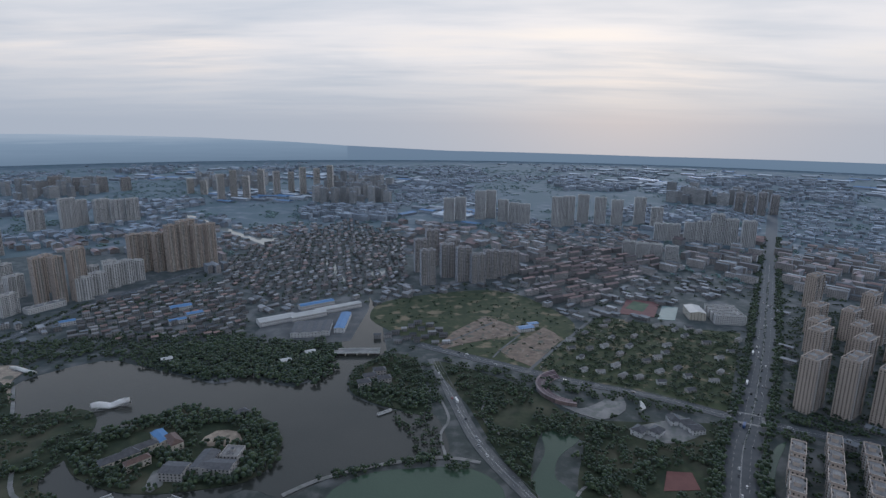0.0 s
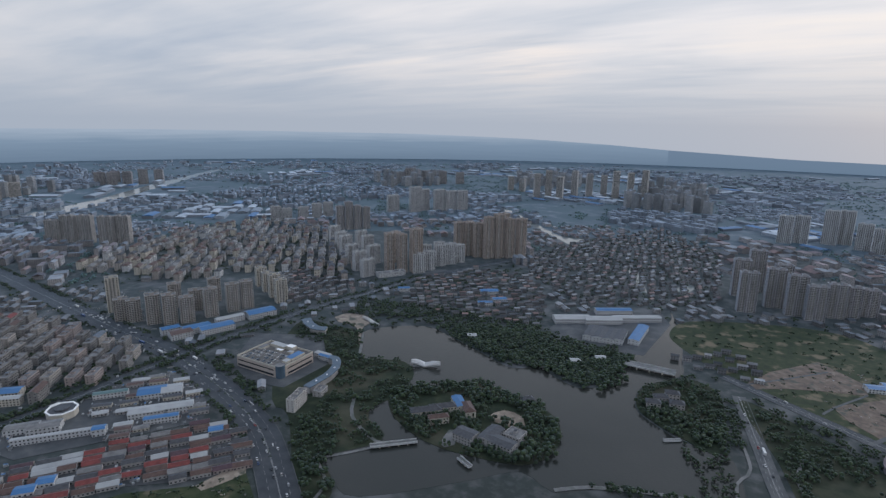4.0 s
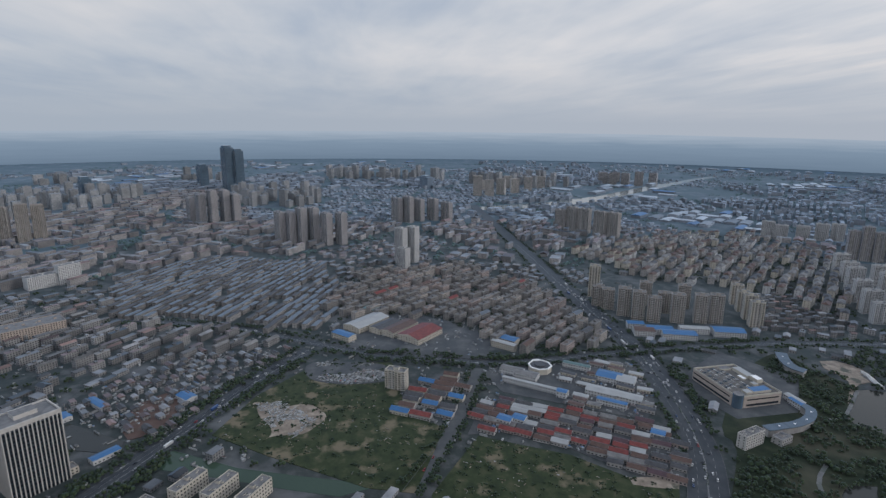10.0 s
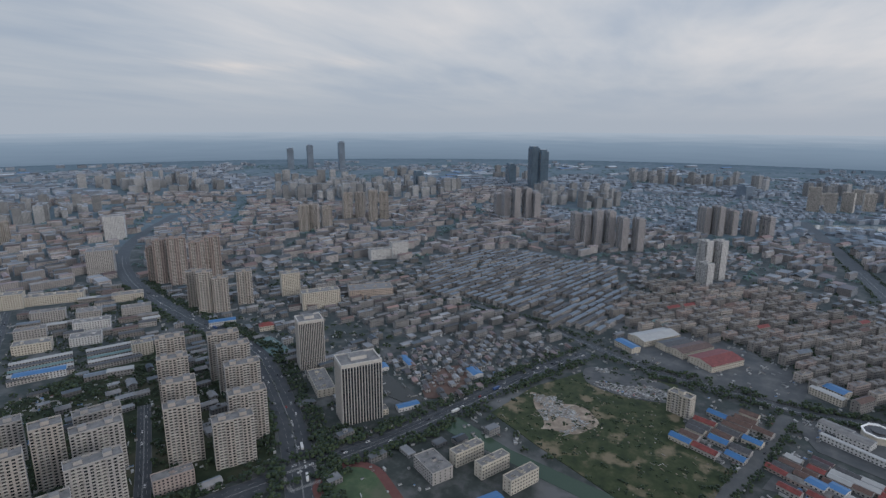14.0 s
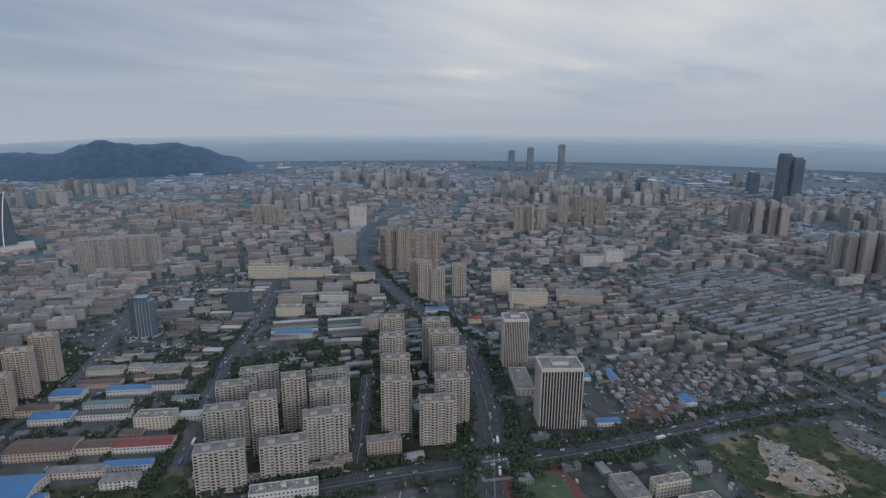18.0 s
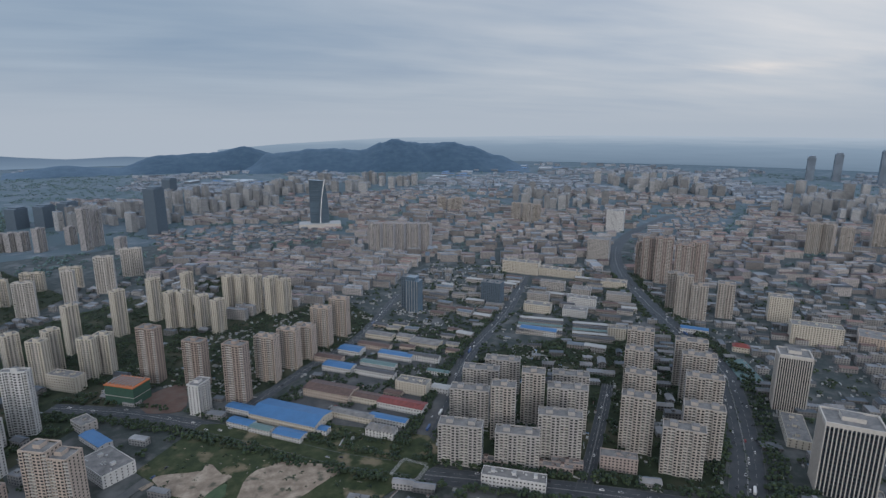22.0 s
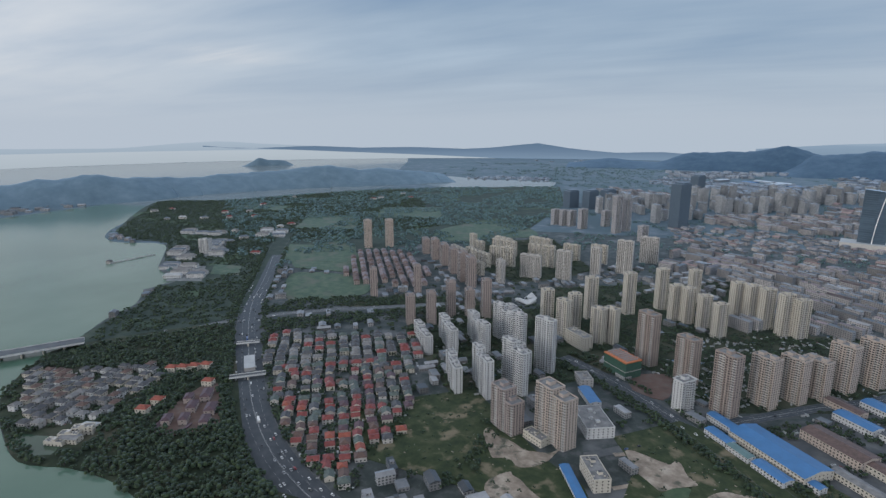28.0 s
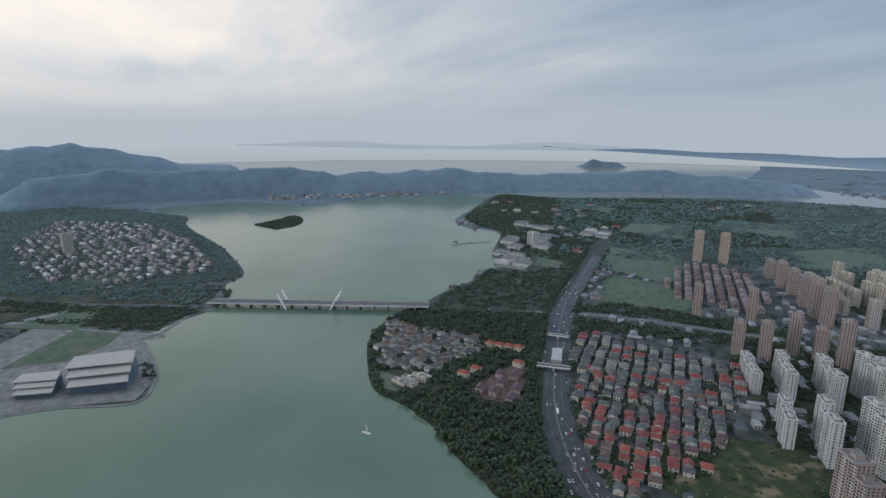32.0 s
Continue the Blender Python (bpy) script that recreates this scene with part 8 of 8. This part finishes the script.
def infill():
    """Low sheds and blocks between the named quarters, near the middle of the town."""
    areas = [boxed(p) for p in TAKEN + WATERS + GREEN + PATCH_AREAS]
    near_, trees = Geo(), []

    def blocked(x, y):
        return any(b[0] < x < b[1] and b[2] < y < b[3] and inside(x, y, b[4]) for b in areas)
    step, n = 23, 54
    for i in range(-n, n + 1):
        for j in range(-n, n + 1):
            x, y = (i + RNG.uniform(-0.35, 0.35)) * step, (j + RNG.uniform(-0.35, 0.35)) * step
            r, bear = math.hypot(x, y), math.degrees(math.atan2(-x, y))
            if not 400 < r < 1250 or (r < 640 and -14 < bear < 50) or blocked(x, y) or on_road(x, y, 9) or built_on(x, y, 9):
                continue
            leafy = (r < 900 and -32 < bear < 50) or (r < 1200 and -108 < bear < -68)
            dens = noise.noise((x * 0.0022, y * 0.0022, 5)) + 0.6 * noise.noise((x * 0.008, y * 0.008, 9))
            if leafy or dens < -0.22 or RNG.random() < 0.3:
                trees.append((x, y))
                continue
            a = radians(140 + 20 * noise.noise((x * 0.0008, y * 0.0008, 2)) + RNG.choice((0, 0, 0, 0, 0, 90)))
            w, d = RNG.uniform(0.55, 1.0) * step * 0.95, RNG.uniform(0.3, 0.5) * step
            h = RNG.choice((4, 4, 5, 6, 7, 9)) * RNG.uniform(0.8, 1.15)
            near_.box(x, y, 0, w, d, h, a, 0, 1)
            if RNG.random() < 0.45:
                near_.gable(x, y, h, w, d, d * 0.22, a, 1)
            elif h > 8:
                near_.box(x, y, h - 0.02, 4, 4, 2.6, a, 0, 1)
    tagged(new("infill_houses", near_.mesh("infill_houses", ["city_low", "city_roof"])), "low sheds and blocks between the estates", "buildings", kind="stuff")
    grove("street_trees", trees, 9, "dark trees in yards and streets")
    districts(blocked)


# kinds of district: pitch along and across, footprint, heights, share left out
KINDS = {"sheds": (92, 46, (55, 85), (24, 36), (6, 8, 9, 11), 0.25), "cottages": (30, 24, (13, 24), (9, 13), (5, 6, 8), 0.22),
         "flats": (46, 22, (24, 42), (9, 11.5), (9, 14, 16, 17, 18), 0.14), "towers": (54, 46, (22, 34), (14, 17), (30, 40, 50, 58, 66), 0.3),
         "works": (44, 34, (18, 38), (14, 26), (7, 10, 14), 0.2)}


def districts(blocked):
    """The far plain in districts, each with its own grain, split by tree-lined roads."""
    span, centres = 400, []
    for i in range(-13, 14):
        for j in range(-13, 14):
            x, y = (i + RNG.uniform(-0.36, 0.36)) * span, (j + RNG.uniform(-0.36, 0.36)) * span
            r, b = math.hypot(x, y), math.degrees(math.atan2(-x, y)) % 360
            if r > 5000 or (r > 2300 and 208 < b < 290):
                continue
            if b < 62 or b > 292:
                kinds = ("field", "works", "works", "sheds", "sheds", "cottages", "cottages", "flats", "flats", "towers", "woods") if r > 1900 else ("cottages", "cottages", "cottages", "works", "flats", "flats")
            elif b < 78:
                kinds = ("flats", "sheds", "flats", "cottages", "works", "flats", "towers")
            elif b < 186 or (b < 195 and r < 2700):
                kinds = ("flats", "flats", "flats", "flats", "works", "cottages", "towers", "towers") if r < 3200 else ("flats", "cottages", "works", "towers", "field", "woods", "sheds")
            else:
                kinds = ("field", "woods", "woods", "cottages")
            if r < 2150:
                kinds = [k for k in kinds if k != "towers"]
            centres.append((x, y, RNG.choice(kinds), 142 + 35 * noise.noise((x * 0.0005, y * 0.0005, 2))))
    cx = np.array([c[0] for c in centres])
    cy = np.array([c[1] for c in centres])
    town, old, tall, pale, woods = Geo(), Geo(), Geo(), Geo(), []
    for x0, y0, kind, ang in centres:
        r0 = math.hypot(x0, y0)
        if r0 < 900:
            continue
        pw, pd, ws, ds, hs, skip = KINDS.get(kind, (26, 26, (1, 1), (1, 1), (1,), 0.0))
        grow = 1.0 if r0 < 2600 else 1.25
        pw, pd = pw * grow, pd * grow
        c, s = math.cos(radians(ang)), math.sin(radians(ang))
        nw, nd = int(330 / pw), int(330 / pd)
        for i in range(-nw, nw + 1):
            for j in range(-nd, nd + 1):
                u, v = (i + RNG.uniform(-0.25, 0.25)) * pw, (j + RNG.uniform(-0.2, 0.2)) * pd
                x, y = x0 + c * u - s * v, y0 + s * u + c * v
                r = math.hypot(x, y)
                if not 1250 < r < 4600 or RNG.random() < (r - 3000) / 1900 or (kind == "towers" and r > 3400):
                    continue
                dist = np.sort(np.hypot(cx - x, cy - y))[:2]
                if math.hypot(x - x0, y - y0) > dist[0] + 0.01 or blocked(x, y) or on_road(x, y, 12) or built_on(x, y, 12):
                    continue
                if dist[1] - dist[0] < 30 or kind in ("woods", "field") or RNG.random() < skip:
                    continue
                a, w, d, h = radians(ang + RNG.choice((0, 0, 0, 0, 0, 0, 90)) + RNG.uniform(-2, 2)), RNG.uniform(*ws) * grow, RNG.uniform(*ds) * grow, RNG.choice(hs) * RNG.uniform(0.92, 1.08)
                if kind == "towers":
                    tall.box(x, y, 0, w, d, h, a, 0, 1)
                    tall.box(x, y, h - 0.02, 7, 6, 4, a, 0, 1)
                elif kind == "sheds":
                    pale.box(x, y, 0, w, d, h, a, 0, 1)
                    pale.gable(x, y, h, w, d, d * 0.09, a, 2 if RNG.random() < 0.16 else 1)
                else:
                    g_ = old if r < 2700 and (100 < math.degrees(math.atan2(-x, y)) % 360 < 200 or r < 1800) else town
                    roof_ = 1 if RNG.random() < 0.6 or g_ is town else 2
                    g_.box(x, y, 0, w, d, h, a, 0, roof_)
                    if RNG.random() < 0.4:
                        g_.gable(x, y, h, w, d, d * 0.22, a, roof_)
    # trees: along the roads between districts, in woods, in field hedges, in gaps of the town
    for step, r0, r1 in ((22, 1250, 2100), (34, 2100, 4300)):
        n = int(r1 / step)
        for i in range(-n, n + 1):
            xs = (i + np.random.RandomState(i + 999).uniform(-0.4, 0.4, 2 * n + 1)) * step
            ys = (np.arange(-n, n + 1) + np.random.RandomState(i + 4999).uniform(-0.4, 0.4, 2 * n + 1)) * step
            keep = (np.hypot(xs, ys) > r0) & (np.hypot(xs, ys) < r1)
            xs, ys = xs[keep], ys[keep]
            if not len(xs):
                continue
            dd = np.hypot(cx[None] - xs[:, None], cy[None] - ys[:, None])
            near2 = np.sort(dd, 1)[:, :2]
            first = dd.argmin(1)
            for x, y, (d1, d2), k in zip(xs, ys, near2, first):
                kind = centres[k][2]
                clump = noise.noise((x * 0.009, y * 0.009, 3))
                want = (d2 - d1 < 26 and clump > -0.3) or clump > {"woods": -0.15, "field": 0.3, "sheds": 0.5}.get(kind, 0.42)
                if want and RNG.random() < 0.7 and d1 < 420 and not blocked(x, y) and not on_road(x, y, 6) and not built_on(x, y, 5):
                    woods.append((x, y))
    tagged(new("far_town", town.mesh("far_town", ["city_hazed", "city_roof_hazed"])), "endless low grey quarters of the city", "buildings", kind="stuff")
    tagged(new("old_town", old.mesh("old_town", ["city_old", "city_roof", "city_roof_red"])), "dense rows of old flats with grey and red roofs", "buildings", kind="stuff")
    tagged(new("far_towers", tall.mesh("far_towers", ["city_pale", "city_roof_hazed"])), "scattered pale apartment towers of the city", "buildings", kind="stuff")
    tagged(new("far_warehouses", pale.mesh("far_warehouses", ["city_hazed", "city_shed", "roof_blue"])), "long pale-roofed warehouses on the plain", "buildings", kind="stuff")
    grove("far_woods", woods, 14, "dark tree patches across the plain", leaf="canopy_hazed")


WATERS = [STRAIT, LAKE_ARM, FAR_LAKE]
GREEN = [[(1949, -1463), (1691, -1984), (1399, -2306), (922, -2627), (706, -2074), (635, -1587), (589, -1274), (772, -1227), (890, -1020), (1126, -821)], [(3053, -2325), (2830, -3139), (1946, -2967), (1878, -2368), (2043, -1985), (2217, -1672)], [(2963, 738), (2386, 67), (2382, -460), (2404, -1269), (3457, -1823), (5830, 1406)]]
farm = Geo()
for k in range(120):
    c0, s0, c1, s1 = math.cos(radians(k * 3)), math.sin(radians(k * 3)), math.cos(radians(k * 3 + 3)), math.sin(radians(k * 3 + 3))
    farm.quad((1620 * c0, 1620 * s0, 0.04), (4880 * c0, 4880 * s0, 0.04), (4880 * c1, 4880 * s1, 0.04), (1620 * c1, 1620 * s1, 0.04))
tagged(new("far_plain", farm.mesh("far_plain", ["farmland_hazed"])), "dark green and grey patchwork of the far plain", "ground", kind="structure")
infill()
patch("woodland_floor", GREEN[0], 0.1, "lake_park", "green land by the far lake", "park", rounded=False)
spots = [q for q in fill(GREEN[0], 17, 21, 21, 0.45, 0.1) if noise.noise((q[0] * 0.006, q[1] * 0.006, 4)) > -0.22]
grove("far_woodland", spots, 15, "dark woods and fields by the far lake", leaf="canopy_hazed")
quarter("shore_houses", [(2415, -300), (2282, -681), (2283, -1206), (2425, -1280), (2392, -715), (2519, -338)], 40, 26, 14, (7, 9, 12), 12, 12, "city_pale", "city_roof", "white houses at the foot of the hills", 0.4, 0.3)

# backdrop: the hazy end of the plain, haze painted on glowing sheets
def backdrop(name, crest, foot, low_col, high_col, label, r=4890, mid_col=None):
    """crest, foot: knots of (bearing, degrees below the eye); one sheet between the two lines."""
    mid_col = mid_col or tuple((p + q) / 2 for p, q in zip(low_col, high_col))
    v, f = [], []
    a0, a1 = crest[0][0], crest[-1][0]
    n = max(8, int((a1 - a0) / 1.5))
    z1 = 320 - r * math.tan(radians(min(c[1] for c in crest)))

    def level(knots, a):
        dep = np.interp(a, [k[0] for k in knots], [k[1] for k in knots])
        return 320 - r * math.tan(radians(dep))
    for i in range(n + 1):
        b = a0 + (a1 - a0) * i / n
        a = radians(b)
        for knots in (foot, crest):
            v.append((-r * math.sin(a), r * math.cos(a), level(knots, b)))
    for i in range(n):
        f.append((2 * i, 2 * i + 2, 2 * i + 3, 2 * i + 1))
    me_ = bpy.data.meshes.new(name)
    me_.from_pydata(v, [], f)
    m_ = bpy.data.materials.new(name)
    m_.use_nodes = True
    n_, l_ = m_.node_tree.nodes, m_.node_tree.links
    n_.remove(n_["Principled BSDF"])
    # no lamp: this emission ramp carries the painted haze from foot to crest
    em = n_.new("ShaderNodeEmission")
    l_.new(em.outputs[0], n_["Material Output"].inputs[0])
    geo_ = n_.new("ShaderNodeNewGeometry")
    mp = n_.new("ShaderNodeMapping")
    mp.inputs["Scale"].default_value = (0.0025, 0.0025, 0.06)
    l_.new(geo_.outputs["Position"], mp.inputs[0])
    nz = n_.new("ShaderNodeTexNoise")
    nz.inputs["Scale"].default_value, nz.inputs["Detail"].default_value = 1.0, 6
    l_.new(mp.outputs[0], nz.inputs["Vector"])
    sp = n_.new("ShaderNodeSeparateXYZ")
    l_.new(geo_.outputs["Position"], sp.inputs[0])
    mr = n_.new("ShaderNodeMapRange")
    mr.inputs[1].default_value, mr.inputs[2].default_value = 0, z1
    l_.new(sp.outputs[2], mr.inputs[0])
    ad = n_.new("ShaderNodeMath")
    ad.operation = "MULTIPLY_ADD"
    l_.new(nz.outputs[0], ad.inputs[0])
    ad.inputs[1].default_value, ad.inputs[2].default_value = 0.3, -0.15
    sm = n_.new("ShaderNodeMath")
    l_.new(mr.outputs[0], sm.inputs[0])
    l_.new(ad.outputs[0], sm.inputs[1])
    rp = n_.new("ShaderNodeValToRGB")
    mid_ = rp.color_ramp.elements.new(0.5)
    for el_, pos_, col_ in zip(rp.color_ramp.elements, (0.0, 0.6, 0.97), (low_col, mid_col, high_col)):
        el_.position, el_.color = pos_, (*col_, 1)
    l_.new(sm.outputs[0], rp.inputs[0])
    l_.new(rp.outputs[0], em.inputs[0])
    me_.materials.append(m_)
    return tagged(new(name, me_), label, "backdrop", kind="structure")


GROUND_LINE = [(-400, 3.78), (400, 3.78)]
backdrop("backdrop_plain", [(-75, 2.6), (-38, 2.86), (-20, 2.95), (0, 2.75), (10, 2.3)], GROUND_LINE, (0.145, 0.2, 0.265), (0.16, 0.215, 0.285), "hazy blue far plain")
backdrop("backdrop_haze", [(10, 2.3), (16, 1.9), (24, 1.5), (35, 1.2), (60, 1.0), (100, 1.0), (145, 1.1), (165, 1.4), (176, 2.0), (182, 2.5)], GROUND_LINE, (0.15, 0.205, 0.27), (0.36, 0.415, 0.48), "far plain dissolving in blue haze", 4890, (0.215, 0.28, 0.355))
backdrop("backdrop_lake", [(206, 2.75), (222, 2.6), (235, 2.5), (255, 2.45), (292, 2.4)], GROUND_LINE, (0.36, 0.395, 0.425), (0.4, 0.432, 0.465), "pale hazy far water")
backdrop("backdrop_shore", [(224.5, 2.41), (229.0, 2.16), (233.0, 1.83), (237.1, 2.01), (241.7, 2.34), (249.6, 2.18), (254.0, 1.76), (258.1, 1.77), (261.6, 2.03), (265.3, 2.07)], [(224.5, 2.76), (249.6, 2.6), (265.3, 2.17)], (0.27, 0.32, 0.375), (0.33, 0.38, 0.435), "faint far shore of the lake in painted blue haze", 4880)
backdrop("backdrop_hills", [(164.2, 3.05), (170.7, 3.18), (176.5, 3.04), (180.6, 2.58), (186.0, 3.17), (190.0, 2.94), (194.0, 3.09), (198.1, 2.76), (201.8, 2.2), (206.2, 2.65), (209.0, 2.8), (214.5, 2.59), (219.7, 2.63), (224.6, 2.4), (227.8, 2.49), (231.2, 2.6), (234.7, 2.23)], [(164.2, 3.78), (205, 3.78), (213, 3.4), (222, 3.0), (234.7, 2.33)], (0.165, 0.225, 0.3), (0.1, 0.15, 0.215), "far hills beyond the lake in painted blue haze", 4870, (0.115, 0.165, 0.235))

def ring(a0, a1, r0, r1):
    return [(-r * math.sin(radians(b)), r * math.cos(radians(b))) for b, r in [(a0 + (a1 - a0) * k / 6, r0) for k in range(7)] + [(a1 - (a1 - a0) * k / 6, r1) for k in range(7)]]


clutter("street_clutter", [ring(60, 110, 500, 1150), ring(110, 185, 420, 1150)], 9000, ((1.2, 4.5), (1, 2.6), (0.4, 2.2)), ["roof_pale", "roof_grey", "roof_dark", "roof_brown", "roof_blue"], "awnings, parked vans and sheds in the streets", 12, (F1, F2, W1, W2, FIELD, WORKS2))

# ---- traffic standing on the roads ----
CAR_PAINT = [("car_white", (0.75, 0.75, 0.74)), ("car_silver", (0.42, 0.43, 0.44)), ("car_black", (0.03, 0.03, 0.035)), ("car_red", (0.35, 0.03, 0.03)), ("car_blue", (0.05, 0.1, 0.25))]
for nm, col in CAR_PAINT:
    M[nm] = plain(nm, col, 0.3, 0.03, 1.0, 0.0)


def car_template(paint, lorry):
    g_, c_ = Geo(), Geo()
    if lorry:
        g_.prism([(-5, -1.2), (5, -1.2), (5, 1.2), (-5, 1.2)], 0.5, 3.1, 0, 0, True)
        c_.prism([(5.05, -1.1), (6.3, -1.0), (6.3, 1.0), (5.05, 1.1)], 0.5, 2.6, 0, 0, True)
    else:
        g_.prism([(-2.2, -0.75), (-1.9, -0.9), (1.8, -0.9), (2.25, -0.6), (2.25, 0.6), (1.8, 0.9), (-1.9, 0.9), (-2.2, 0.75)], 0.25, 0.85, 0, 0, True)
        i = len(c_.v)
        c_.v += [(-1.6, -0.8, 0.85), (1.0, -0.8, 0.85), (1.0, 0.8, 0.85), (-1.6, 0.8, 0.85), (-1.1, -0.62, 1.45), (0.35, -0.62, 1.45), (0.35, 0.62, 1.45), (-1.1, 0.62, 1.45)]
        for k, f_ in enumerate(((0, 1, 5, 4), (1, 2, 6, 5), (2, 3, 7, 6), (3, 0, 4, 7), (4, 5, 6, 7))):
            c_.f.append(tuple(i + q for q in f_))
            c_.m.append(1 if k == 4 else 0)
            c_.uv += [(0, 0)] * 4
    w_ = Geo()
    for x in (-1.35, 1.35) if not lorry else (-3.4, 4.2):
        for y in (-0.82, 0.82) if not lorry else (-1.05, 1.05):
            w_.prism([(x + 0.33 * math.cos(k), y - 0.1 + 0.0) if False else (x + 0.33 * math.cos(k * 1.05), y + 0.1 * (1 if k % 2 else -1)) for k in range(6)], 0.0, 0.55, 0, 0)
    base = new("lorry" if lorry else "car", g_.mesh("bodywork", [paint]))
    part("cab" if lorry else "cabin", c_.mesh("cabin", [paint if lorry else "glass", paint]), base, "dark glazed cabin" if not lorry else "")
    tagged(part("wheels", w_.mesh("wheels", ["opening"]), base), kind="stuff")
    base["fresh"] = 1
    return base


FLEET = [(nm, car_template(nm, False)) for nm, _ in CAR_PAINT] + [("car_blue", car_template("car_blue", True)), ("car_white", car_template("car_white", True))]


DISTANT = Geo()


def traffic(line, width, z, count, reach=1150):
    pts = [q for q in smooth_line(line, 6.0) if 380 < math.hypot(*q) < reach]
    for _ in range(count):
        i = RNG.randrange(len(pts) - 1)
        a, b = Vector(pts[i]), Vector(pts[i + 1])
        t = (b - a).normalized()
        lanes = max(1, int(width / 2 / 3.6))
        side = RNG.choice((-1, 1))
        off = side * (1.8 + 3.5 * RNG.randrange(lanes))
        k = RNG.choices(range(7), (36, 24, 22, 6, 6, 2, 2))[0]
        nm, tpl = FLEET[k]
        if a.length > 640 and k < 5:
            x, y, h = a.x - t.y * off, a.y + t.x * off, math.atan2(t.y, t.x)
            DISTANT.box(x, y, z + 0.2, 4.4, 1.8, 0.7, h, min(k, 2), None, True)
            DISTANT.box(x, y, z + 0.88, 2.2, 1.5, 0.6, h, 3, min(k, 2))
            continue
        m = pose(a.x - t.y * off, a.y + t.x * off, z, 0, 0, math.degrees(math.atan2(t.y, t.x)) + (180 if side > 0 else 0))
        if tpl.get("fresh"):
            del tpl["fresh"]
            tpl.matrix_basis = m
            ob = tpl
        else:
            ob = copy_thing(tpl, m)
        kind = "lorry" if k > 4 else "car"
        tagged(ob, f"{nm[4:]} {kind} on the asphalt road", kind, "traffic")


for (line, width, z), n in zip(list(ROADS), (125, 8, 5, 4, 26, 60, 26, 26, 8, 10, 8, 2, 110, 8, 4, 45, 6, 10)):
    traffic(line, width, z, n)
tagged(new("distant_traffic", DISTANT.mesh("distant_traffic", ["car_white", "car_silver", "car_black", "glass"])), "small cars on the farther stretches of road", "traffic", kind="stuff")
